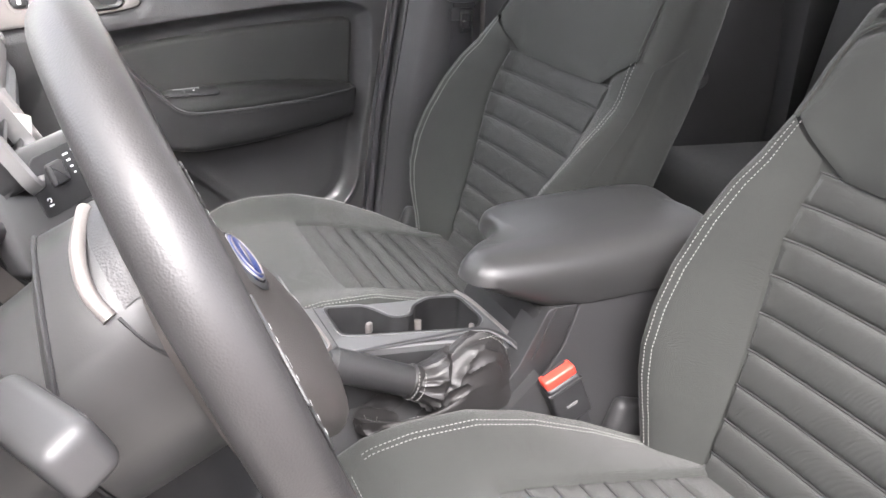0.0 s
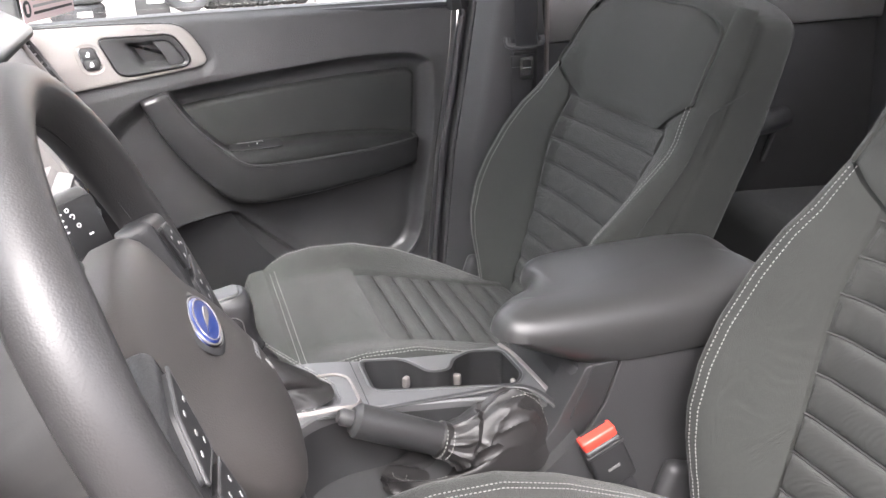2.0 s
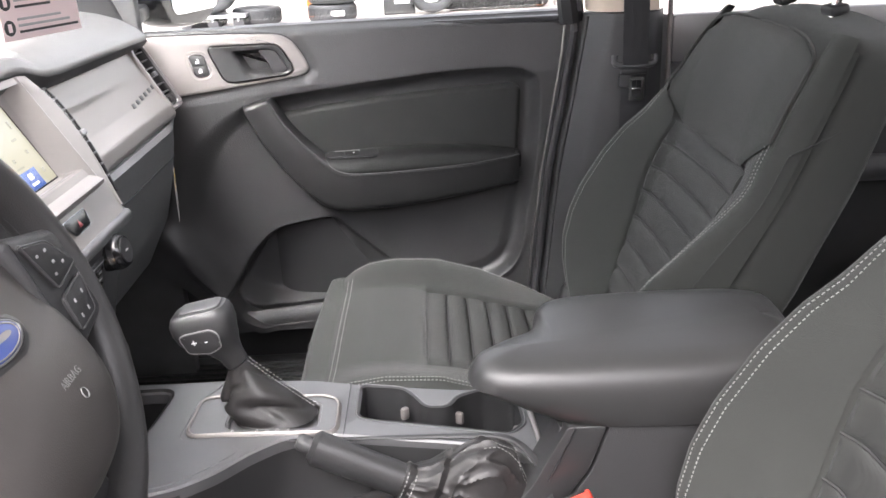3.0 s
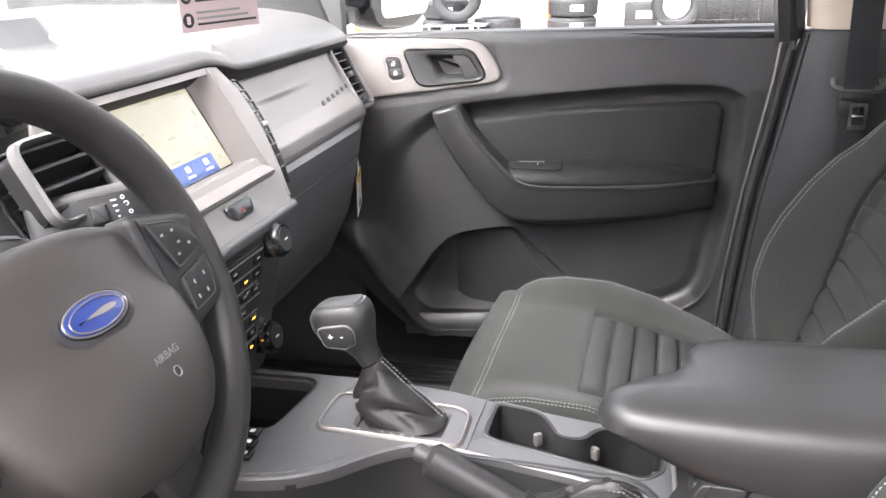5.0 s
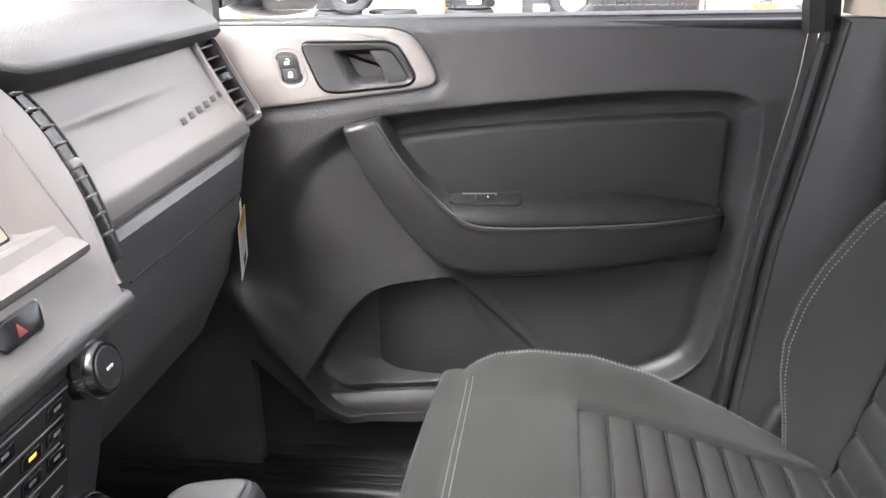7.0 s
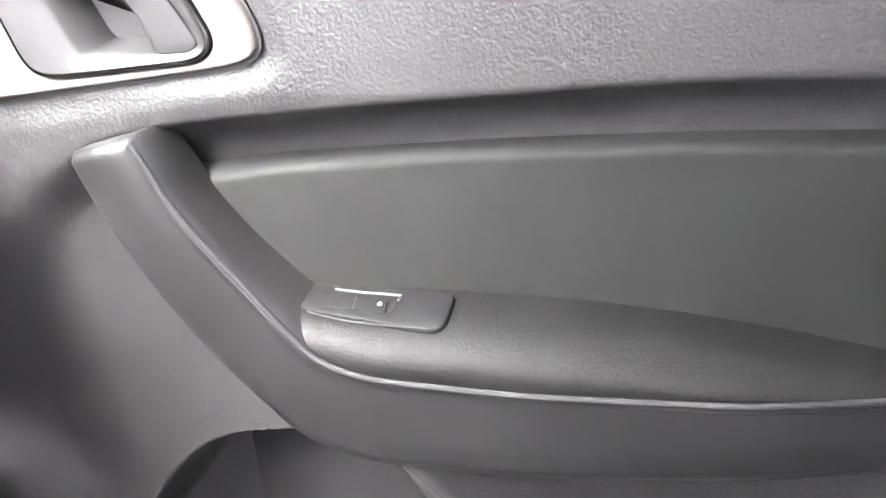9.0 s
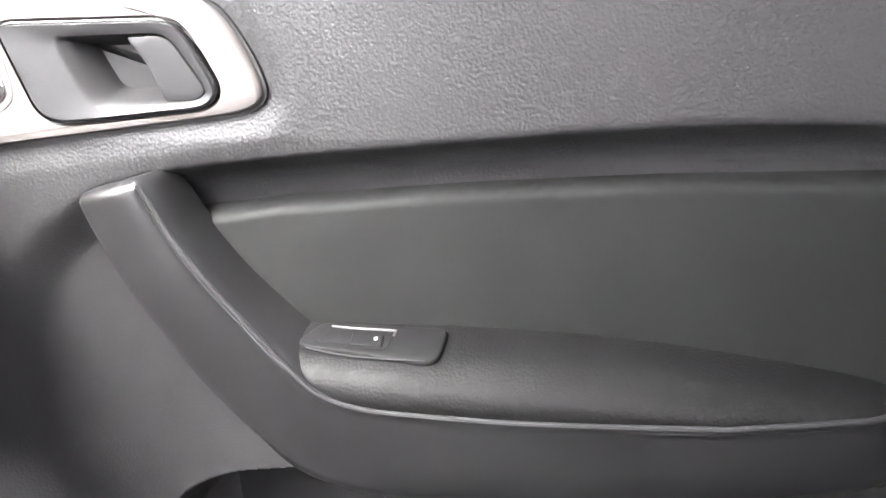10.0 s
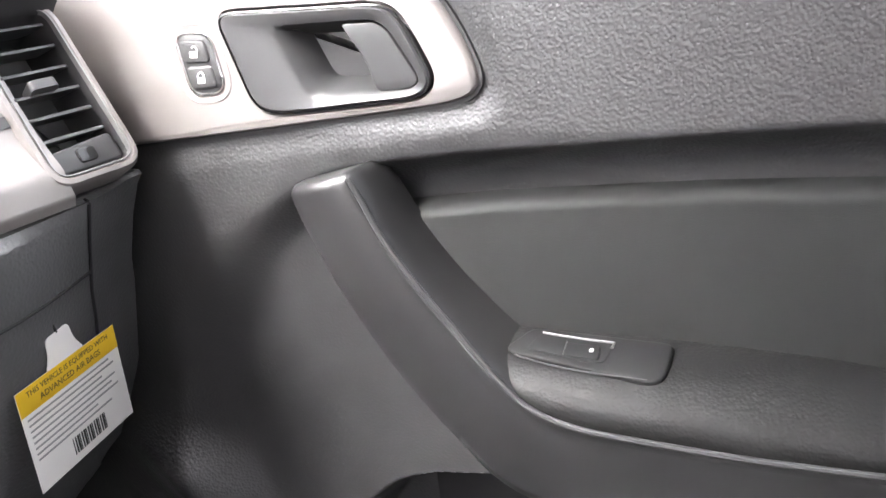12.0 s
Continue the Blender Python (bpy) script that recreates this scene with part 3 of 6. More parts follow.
part("mirror_glass", slab(rounded([(-0.10, -0.10), (0.10, -0.10), (0.105, 0.10), (-0.095, 0.10)], 0.03), lambda p, q, d: pose(-0.322, 1.01, 1.03, 0, 0, -14) @ Vector((d, p, q)), -0.004, 0.003, 0.002), MIRROR, mirror, "mirror glass")


# ================= seats =================
def build_seat(yc, label, group):
    seat = thing("front_seat", label, "seat", (0.3, yc, 0.14), group)
    m = -1 if yc < 0 else 1          # +1: inboard side is towards -y

    # cushion: across (w) and along (x)
    CREST = [(-0.04, 0.415), (-0.02, 0.445), (0.01, 0.468), (0.04, 0.483), (0.09, 0.490), (0.17, 0.486), (0.25, 0.462), (0.34, 0.420), (0.42, 0.375), (0.52, 0.33)]
    FLOOR = [(-0.04, 0.42), (-0.02, 0.445), (0.01, 0.463), (0.05, 0.470), (0.12, 0.468), (0.2, 0.455), (0.3, 0.428), (0.4, 0.400), (0.52, 0.37)]
    fw = 0.135 if m > 0 else 0.112      # half width of the pleated field

    def cushion(w, x):
        a = abs(w)
        zf, zc = interp(x, FLOOR), interp(x, CREST)
        if a < fw:
            z = zf + 0.002 * math.cos(a / fw * math.pi / 2)
        elif a < 0.225:
            t = (a - fw) / (0.225 - fw)
            z = zf + (zc - zf) * (t * t * (3 - 2 * t))
        else:
            t = min((a - 0.225) / 0.035, 1.0)
            z = zc - 0.20 * (1 - math.sqrt(max(1 - t * t, 0)))
        return Vector((x, yc + w, z))

    def cfront(w, t):
        """Front roll of the cushion, t from the top edge (0) downwards (1)."""
        p = cushion(w, -0.005)
        ang = t * math.pi / 2
        return Vector((-0.005 - 0.045 * math.sin(ang) - 0.012 * math.sin(math.pi * t) * (1 - (w / 0.27) ** 2), p.y, max(p.z, 0.3) - 0.035 * (1 - math.cos(ang)) - 0.11 * max(t - 0.35, 0) ** 1.2))

    def puffed(f, w0, w1, x0, x1, nw, nx, d=0.006, edge=0.012, sides=(1, 1, 1, 1), fade=0):
        def g(u, v):
            w, x = w0 + (w1 - w0) * u, x0 + (x1 - x0) * v
            p = f(w, x)
            e = min(q if on else 9.0 for q, on in zip((u * abs(w1 - w0), (1 - u) * abs(w1 - w0), v * abs(x1 - x0), (1 - v) * abs(x1 - x0)), sides))
            h = 0.001
            n = (f(w, x + h) - f(w, x - h)).cross(f(w + h, x) - f(w - h, x)).normalized()
            return p - n * d * math.exp(-e / edge * 2.2) * (1 - abs(2 * u - 1) ** 10 * fade)
        return sheet(g, nw, nx)

    part("cushion_front", puffed(cushion, -fw, fw, 0.0, 0.150, 40, 30, 0.006, 0.012, (0, 0, 0, 1), 1), FABRIC, seat, "smooth grey fabric front of the cushion")
    xs = [0.150, 0.187, 0.224, 0.260, 0.295, 0.330, 0.366, 0.405, 0.455]
    for a, b in zip(xs, xs[1:]):
        part("cushion_pleat", puffed(cushion, -fw, fw, a, b, 26, 18, 0.0085, 0.011), MESH_FABRIC, seat)
    for x in xs[:-1]:
        part("pleat_seam", tube([cushion(-fw + 2 * fw * k / 24, x) - Vector((0, 0, 0.0066)) for k in range(25)], 0.0017, 6), BLACK_THREAD, seat)
    for s in (-1, 1):
        part("cushion_bolster", puffed(cushion, s * fw, s * 0.262, 0.150, 0.49, 20, 34, 0.006, 0.012, (1, 1, 0, 1)), FABRIC, seat)
        part("cushion_corner", puffed(cushion, s * fw, s * 0.262, 0.0, 0.150, 20, 16, 0.006, 0.012, (0, 1, 0, 0)), FABRIC, seat)
    def side_top(x):
        if x > -0.005:
            return cushion(0.2615, x).z + 0.004
        return cfront(0.2615, min(max((-0.005 - x) / 0.045, 0), 1) ** 1.6 * 0.9).z + 0.004
    part("cushion_nose", sheet(lambda u, v: cfront(-0.2618 + 0.5236 * u, v * 1.1 - 0.1) if v > 0.1 else cushion(-0.2618 + 0.5236 * u, -0.005 + 0.03 * (0.1 - v) / 0.1) - Vector((0, 0, 0.0012)), 60, 20), FABRIC, seat)
    for s in (-1, 1):
        part("cushion_side", sheet(lambda u, v: Vector((-0.052 + 0.547 * u, yc + s * (0.2622 - 0.02 * v * v), side_top(-0.052 + 0.547 * u) * (1 - v) + 0.255 * v)), 24, 8), FABRIC, seat)
    def underlay(u, v):
        p = cushion(-0.258 + 0.516 * u, 0.002 + 0.48 * v)
        return p - Vector((0, 0, 0.0082))
    part("cushion_foam", sheet(underlay, 60, 40), FABRIC, seat)
    # sewn seams
    nrm = (0, 0, 1)
    lines = []
    for s in (-1, 1):
        for dw in ((0.222, 0.229) if m > 0 else (0.198, 0.206)):
            lines.append([cushion(s * dw, (0.012 if m > 0 else 0.03) + 0.44 * k / 60) + Vector((0, 0, 0.0008)) for k in range(61)])
    for dx in (0.004, 0.012):
        lines.append([cushion(-0.19 + 0.38 * k / 50, dx) + Vector((0, 0, 0.0004)) for k in range(51)])
    for s in (-1, 1):
        for dw in (0.150, 0.158):
            lines.append([cushion(s * dw, 0.012 + 0.26 * k / 30) + Vector((0, 0, 0.0006)) for k in range(31)])
    tagged(part("cushion_stitching", stitches(lines[:4] + lines[4:6] + [], nrm), THREAD, seat, "light grey double stitching"), kind="stuff")

    # backrest
    AXIS = [(0.30, 0.445), (0.36, 0.452), (0.42, 0.466), (0.50, 0.493), (0.57, 0.522), (0.67, 0.567), (0.75, 0.606), (0.85, 0.648), (0.93, 0.685), (0.975, 0.715), (1.0, 0.75)]
    FWD = [(0.30, 0.02), (0.36, 0.03), (0.41, 0.048), (0.46, 0.074), (0.50, 0.088), (0.55, 0.097), (0.60, 0.096), (0.66, 0.086), (0.71, 0.070), (0.75, 0.048), (0.79, 0.028), (0.83, 0.014), (0.90, 0.004), (1.0, 0.0)]
    FWD_IN = FWD if m < 0 else [(0.30, 0.02), (0.36, 0.03), (0.41, 0.048), (0.46, 0.070), (0.50, 0.082), (0.55, 0.086), (0.59, 0.075), (0.63, 0.055), (0.655, 0.043), (0.687, 0.027), (0.723, 0.012), (0.79, 0.006), (0.90, 0.002), (1.0, 0.0)]
    HALF = [(0.30, 0.215), (0.40, 0.230), (0.50, 0.239), (0.60, 0.244), (0.70, 0.243), (0.78, 0.239), (0.86, 0.236), (0.93, 0.222), (0.975, 0.19), (1.0, 0.14)]

    def back(w, z):
        half = interp(z, HALF)
        k = half / 0.26
        a, x0, f = abs(w) / k, interp(z, AXIS), interp(z, FWD_IN if w < 0 else FWD)
        if a < 0.14:
            d = -0.006 * (1 - (a / 0.14) ** 2)
        elif a < 0.234:
            t = (a - 0.14) / 0.094
            d = f * (t * t * (3 - 2 * t)) ** 0.9
        else:
            t = min((a - 0.234) / 0.026, 1.0)
            d = f - (f + 0.02) * (1 - math.sqrt(max(1 - t * t, 0)))
        d += 0.028 * max(1 - (abs(w) / half) ** 2.5, 0.0) * math.sin(math.pi * min(max((z - 0.742) / 0.205, 0.0), 1.0)) ** 0.7
        return Vector((x0 - d * 0.94, yc + w, z + d * 0.30))

    def bpuff(w0f, w1f, z0f, z1f, nw, nz, d=0.006, edge=0.012, lat=1.0):
        def g(u, v):
            zz = z0f(u) + (z1f(u) - z0f(u)) * v
            w = w0f(zz) + (w1f(zz) - w0f(zz)) * u
            p = back(w, zz)
            e = min(lat * u * abs(w1f(zz) - w0f(zz)), lat * (1 - u) * abs(w1f(zz) - w0f(zz)), v * abs(z1f(u) - z0f(u)), (1 - v) * abs(z1f(u) - z0f(u)))
            return p + Vector((0.94, 0, -0.3)) * d * math.exp(-e / edge * 2.2)
        return sheet(g, nw, nz)

    def cw(z):          # half width of the pleated field
        return 0.126 + 0.034 * step(np.float64(z), 0.40, 0.72)
    zs = [0.36, 0.405, 0.450, 0.495, 0.538, 0.582, 0.626, 0.668, 0.709, 0.748]
    for a, b in zip(zs, zs[1:]):
        last = b > 0.74
        part("back_pleat", bpuff(lambda z: -cw(z), lambda z: cw(z), lambda u: a, (lambda u: b - 0.004 + 0.004 * abs(2 * u - 1)) if last else (lambda u: b), 40, 20, 0.0105, 0.011, 3.0), MESH_FABRIC, seat)
    for z in zs:
        part("pleat_seam", tube([back(-cw(z) + 2 * cw(z) * k / 24, z) + Vector((0.94, 0, -0.3)) * 0.0084 for k in range(25)], 0.0018, 6), BLACK_THREAD, seat)

    def yoke_z(u):      # lower seam of the shoulder panel, rising towards its ends
        s = abs(2 * u - 1)
        return 0.744 + 0.004 * s + 0.050 * max(s - 0.62, 0) / 0.38
    for s in (-1, 1):
        part("back_bolster", bpuff(lambda z: s * cw(z), lambda z: s * interp(z, HALF) * 0.999, lambda u: 0.32, lambda u: yoke_z(0.5 + 0.5 * min((0.16 + 0.081 * u) / 0.224, 1.0)) + 0.0015, 24, 44, 0.003), FABRIC, seat)
    part("shoulder_panel", bpuff(lambda z: -interp(z, HALF) * 0.88, lambda z: interp(z, HALF) * 0.88, yoke_z, lambda u: 0.927 - 0.036 * abs(2 * u - 1) ** 4, 48, 30, 0.003, 0.010), FABRIC, seat, "smooth grey fabric shoulder panel")
    for s in (-1, 1):
        part("shoulder_side", bpuff(lambda z: s * interp(z, HALF) * 0.88, lambda z: s * interp(z, HALF) * 0.999, lambda u: 0.795, lambda u: 0.935, 8, 22, 0.003), FABRIC, seat)
    part("back_foam", sheet(lambda u, v: back((2 * u - 1) * interp(0.31 + 0.61 * v, HALF) * 0.999, 0.31 + 0.61 * v) + Vector((0.0105, 0, -0.003)), 60, 60), FABRIC, seat)

    # sides and rear shell
    REAR = [(0.30, 0.10), (0.45, 0.12), (0.60, 0.125), (0.80, 0.118), (0.90, 0.112), (0.95, 0.09)]

    loops = []
    for k in range(31):
        if k <= 22:
            z, dome = 0.30 + 0.60 * k / 22, 1.0
        else:
            a = math.pi / 2 * (k - 22) / 8.6
            z, dome = 0.90 + 0.050 * math.sin(a), math.cos(a) ** 0.75
        half, x0, th = interp(min(z, 0.915), HALF), interp(z, AXIS), interp(z, REAR)
        e = 0.36 + 0.12 * float(step(np.float64(z), 0.72, 0.9))
        cx, rx = x0 + 0.012 + th / 2, th / 2 * (0.35 + 0.65 * dome)
        loops.append([(cx + rx * math.copysign(abs(math.cos(b)) ** e, math.cos(b)), yc + half * dome * math.copysign(abs(math.sin(b)) ** e, math.sin(b)), z - 0.006) for b in [2 * math.pi * j / 72 for j in range(72)]])
    part("back_shell", rings(bmesh.new(), loops, cap1=True), FABRIC, seat, "dark fabric sides, top and rear of the backrest")
    part("seat_base", box((0.44, 0.40, 0.13), pose(0.22, yc, 0.235), 0.02), BLACK, seat, "black seat base and rails")
    for s in (-1, 1):
        part("seat_rail", box((0.56, 0.05, 0.05), pose(0.20, yc + s * 0.19, 0.165), 0.008), STEEL, seat)
        part("hinge_cover", box((0.14, 0.03, 0.11), pose(0.47, yc + s * 0.262, 0.335, 0, 20, 0), 0.014, 3), DARK_PLASTIC, seat)
        part("post_guide", box((0.026, 0.038, 0.014), pose(0.735, yc + s * 0.085, 0.951, 0, -12, 0), 0.005, 3), BLACK, seat, "black headrest post guide")
        part("headrest_post", tube([(0.733, yc + s * 0.085, 0.935), (0.745, yc + s * 0.085, 1.02)], 0.0065, 10), CHROME, seat)
    part("headrest", box((0.115, 0.27, 0.19), pose(0.765, yc, 1.066, 0, 12, 0), 0.045, 6), FABRIC, seat, "padded fabric headrest")
    n2 = (-0.94, 0, 0.3)
    lines = []
    for s in (-1, 1):
        for k in (0.84, 0.875):
            lines.append([back(s * k * interp(z, HALF), z) + Vector((-0.001, 0, 0.0004)) for z in [0.37 + 0.425 * j / 70 for j in range(71)]])
    tagged(part("back_stitching", stitches(lines, n2), THREAD, seat, "light grey double stitching"), kind="stuff")
    for s in (-1, 1):
        welt = [back(s * 0.88 * interp(z, HALF), z) for z in [0.795 + 0.09 * j / 16 for j in range(17)]]
        welt += [back(s * 0.88 * interp(0.885, HALF) * math.cos(a) ** 0.55, 0.885 + 0.042 * math.sin(a) ** 0.9) for a in [math.pi / 2 * j / 24 for j in range(1, 25)]]
        part("welt", tube([p + Vector((-0.0015, 0, 0.001)) for p in welt], 0.0024, 8), FABRIC, seat, "rounded fabric welt")
        part("side_seam", tube([back(s * 0.985 * interp(z, HALF), z) + Vector((-0.001, s * 0.001, 0)) for z in [0.40 + 0.39 * j / 40 for j in range(41)]], 0.0010, 6), BLACK_THREAD, seat)
        part("side_seam", tube([Vector((interp(0.79, AXIS) + 0.004 + 0.10 * t, yc + s * (interp(0.79, HALF) + 0.0005 - 0.05 * t ** 6), 0.790 + 0.045 * t)) for t in [j / 12 for j in range(13)]], 0.0014, 6), BLACK_THREAD, seat)
    return seat


build_seat(0.385, "dark grey fabric front passenger seat with pleated centre", "front seats")
build_seat(-0.375, "dark grey fabric driver seat with pleated centre and light stitching", "front seats")


def build_buckle(x, y, z, tilt):
    bk = thing("belt_buckle", "black seat belt buckle with a red release button", "seat belt buckle", (x, y, z - 0.12))
    M = pose(x, y, z, 0, tilt, 0)
    part("body", box((0.050, 0.026, 0.070), M @ pose(0, 0, -0.040), 0.005, 3), BLACK, bk)
    part("release_button", box((0.047, 0.020, 0.016), M @ pose(0, 0, 0.000), 0.004, 3), RED, bk, "bright red release button")
    part("slot", box((0.036, 0.004, 0.002), M @ pose(0, 0.006, 0.0082), 0.0005), BLACK, bk)
    part("collar", box((0.052, 0.028, 0.006), M @ pose(0, 0, -0.014), 0.002), DARK_PLASTIC, bk)
    part("mark", box((0.016, 0.001, 0.004), M @ pose(0, -0.0133, -0.045), 0), DIM_INK, bk)
    part("strap", box((0.034, 0.006, 0.14), M @ pose(0.003, 0, -0.13), 0.002), WEB, bk)


build_buckle(0.309, -0.128, 0.485, -24)


catch = thing("belt_anchor", "small black and metal catch standing beside the seat", "catch", (-0.055, 0.50, 0.16))
part("stem", box((0.030, 0.012, 0.17), pose(-0.055, 0.50, 0.245), 0.004), BLACK, catch)
part("metal_plate", box((0.030, 0.010, 0.028), pose(-0.055, 0.494, 0.348), 0.003), SATIN, catch, "bright metal plate")
part("slot", box((0.006, 0.002, 0.010), pose(-0.053, 0.4885, 0.348), 0), BLACK, catch)
part("cap", box((0.034, 0.016, 0.014), pose(-0.055, 0.497, 0.370), 0.004), BLACK, catch)

# ================= cab body =================
def holed(outer, holes, z_of, thick, lip=0.002):
    """A deck with openings: its top face at z_of(x), its outer and inner edges turned down."""
    bm = bmesh.new()
    edges, top_loops = [], []
    for L in [outer] + holes:
        vs = [bm.verts.new((p[0], p[1], z_of(p[0]))) for p in L]
        top_loops.append(vs)
        for a, b in zip(vs, vs[1:] + vs[:1]):
            edges.append(bm.edges.new((a, b)))
    bmesh.ops.triangle_fill(bm, use_beauty=True, use_dissolve=False, edges=edges)
    for i, vs in enumerate(top_loops):
        L = [outer] + holes
        grow = offset_loop([Vector((v.co.x, v.co.y)) for v in vs], -lip if i == 0 else lip)
        mid = [bm.verts.new((g[0], g[1], v.co.z - lip)) for g, v in zip(grow, vs)]
        low = [bm.verts.new((g[0], g[1], v.co.z - thick)) for g, v in zip(grow, vs)]
        n = len(vs)
        for j in range(n):
            k = (j + 1) % n
            bm.faces.new((vs[j], vs[k], mid[k], mid[j]))
            bm.faces.new((mid[j], mid[k], low[k], low[j]))
    return bm


FLOOR_Z = 0.14
single("floor", box((2.9, 1.46, 0.04), pose(0.45, 0.0, FLOOR_Z - 0.02), 0.005), CARPET, "black carpeted cab floor", "floor", "structure")
single("ceiling", sheet(lambda u, v: Vector((-0.22 + 2.0 * u, -0.60 + 1.2 * v, 1.47 + 0.03 * math.sin(math.pi * v))), 10, 10), HEADLINER, "pale fabric headliner", "ceiling", "structure")
single("roof", sheet(lambda u, v: Vector((-0.28 + 2.1 * u, -0.66 + 1.32 * v, 1.50 + 0.05 * math.sin(math.pi * v))), 10, 10), BODY_PAINT, "grey painted cab roof", "roof", "structure")
single("wall_firewall", box((0.05, 1.5, 0.85), pose(-1.02, 0, 0.5), 0.01), BLACK, "dark firewall under the dashboard", "wall", "structure")
single("wall_rear", box((0.06, 1.46, 0.86), pose(1.75, 0, 0.55), 0.02), DARK_PLASTIC, "dark rear cab wall", "wall", "structure")

for s in (-1, 1):
    single("wall_kick", box((0.75, 0.03, 0.95), pose(-0.72, s * 0.705, 0.58), 0.01), CARPET, "dark kick panel beside the footwell", "kick panel", "structure")
    single("wall_quarter", box((0.30, 0.10, 1.25), pose(1.66, s * 0.72, 0.85), 0.02), DARK_PLASTIC, "dark rear quarter trim", "quarter trim", "structure")
sill = thing("sill_plate", "ribbed black door sill plate", "sill plate", (-0.1, 0.68, 0.14), kind="structure")
part("base", box((1.3, 0.13, 0.09), pose(-0.12, 0.70, 0.175), 0.012, 3), SMOOTH_PLASTIC, sill)
for k in range(4):
    part("rib", box((1.0, 0.007, 0.006), pose(-0.14, 0.655 + 0.021 * k, 0.222), 0.002), SMOOTH_PLASTIC, sill)
mat = thing("floor_mat", "black ribbed rubber floor mat", "floor mat", (-0.3, 0.38, FLOOR_Z))
part("sheet", box((0.62, 0.46, 0.012), pose(-0.36, 0.38, FLOOR_Z + 0.008), 0.004), RUBBER, mat)
part("rim", tube([(-0.66, 0.16, 0.158), (-0.06, 0.16, 0.158), (-0.06, 0.60, 0.158), (-0.66, 0.60, 0.158), (-0.66, 0.16, 0.158)], 0.006, 6), RUBBER, mat)
for k in range(9):
    part("rib", box((0.40, 0.008, 0.005), pose(-0.34, 0.20 + 0.045 * k, 0.156), 0.002), RUBBER, mat)

# B-pillar trim, seals and belt
PX = [(0.14, 0.375), (0.36, 0.386), (0.61, 0.413), (0.77, 0.443), (0.92, 0.468)]


def pillar_ring(z, grow=0.0):
    f = interp(z, PX)
    return [(f + 0.004, 0.775, z), (f + 0.006, 0.742, z), (f + 0.016, 0.730, z), (f + 0.034, 0.722, z), (f + 0.042, 0.712, z), (f + 0.060, 0.702, z), (f + 0.10, 0.695, z), (0.572, 0.691, z), (0.590, 0.702, z), (0.612, 0.735, z), (0.630, 0.775, z)]


pillar = thing("pillar_trim", "dark lower and beige upper B-pillar trim", "pillar trim", (0.52, 0.72, 0.14), kind="structure")
part("lower_trim", rings(bmesh.new(), [pillar_ring(0.14 + 0.775 * k / 16) for k in range(17)], closed=True, cap0=True, cap1=True), DARK_PLASTIC, pillar)
part("upper_trim", rings(bmesh.new(), [[(x + s, y - 0.1 * t - 0.004, z) for x, y, z in [(0.478, 0.775, 0.918 + 0.55 * t), (0.486, 0.735, 0.918 + 0.55 * t), (0.505, 0.716, 0.918 + 0.55 * t), (0.555, 0.706, 0.918 + 0.55 * t), (0.605, 0.716, 0.918 + 0.55 * t), (0.62, 0.775, 0.918 + 0.55 * t)]] for t, s in ((0, 0), (0.5, -0.03), (1, -0.08))], cap0=True, cap1=True), BEIGE, pillar, "beige upper trim")
part("front_seal", tube([(interp(z, PX) - 0.008, 0.752, z) for z in [0.16 + 0.76 * k / 20 for k in range(21)]] + [(0.455, 0.72, 1.05), (0.40, 0.66, 1.42)], 0.0085, 8), SEAL, pillar, "black rubber door seal")
part("edge_trim", tube([(interp(z, PX) + 0.010, 0.737, z) for z in [0.16 + 0.75 * k / 20 for k in range(21)]], 0.005, 8), DARK_PLASTIC, pillar)
part("rear_seal", tube([(0.634, 0.735, 0.16), (0.634, 0.735, 0.6), (0.630, 0.728, 0.92), (0.60, 0.68, 1.42)], 0.005, 8), SATIN, pillar, "pale door edge")

belt = thing("seat_belt", "black front seat belt hanging against the pillar", "seat belt", (0.55, 0.66, 0.2))
part("webbing", box((0.046, 0.0016, 0.76), pose(0.5475, 0.668, 1.21, -4, 0, 0), 0.0005), WEB, belt)
part("webbing", box((0.046, 0.0016, 0.62), pose(0.547, 0.672, 0.53, 0, 1.2, 0), 0.0005), WEB, belt)
loop = tube(curve_through([(0.512, 0.654, 0.847), (0.514, 0.650, 0.832), (0.548, 0.647, 0.829), (0.582, 0.650, 0.832), (0.584, 0.654, 0.847)], 5), 0.0065, 8)
part("guide_loop", loop, STALK, belt, "dark grey guide loop")
part("stop", box((0.050, 0.012, 0.012), pose(0.548, 0.654, 0.818), 0.004), BLACK, belt)
tg = plate([(rounded([(-0.014, -0.022), (0.014, -0.022), (0.014, 0.022), (-0.014, 0.022)], 0.004), 0.0), (rounded([(-0.014, -0.022), (0.014, -0.022), (0.014, 0.022), (-0.014, 0.022)], 0.004), 0.003),
            (rounded([(-0.009, -0.014), (0.009, -0.014), (0.009, 0.016), (-0.009, 0.016)], 0.003), 0.003), (rounded([(-0.009, -0.014), (0.009, -0.014), (0.009, 0.016), (-0.009, 0.016)], 0.003), 0.0)], lambda p, q, d: Vector((0.553 + p, 0.655 - d, 0.785 + q)), 48, cap1=False)
part("tongue", tg, CHROME, belt, "chromed belt tongue")
part("tongue_bar", box((0.018, 0.003, 0.004), pose(0.553, 0.6535, 0.785), 0.001), CHROME, belt)
part("tongue_grip", box((0.034, 0.012, 0.026), pose(0.538, 0.660, 0.800), 0.005), BLACK, belt)

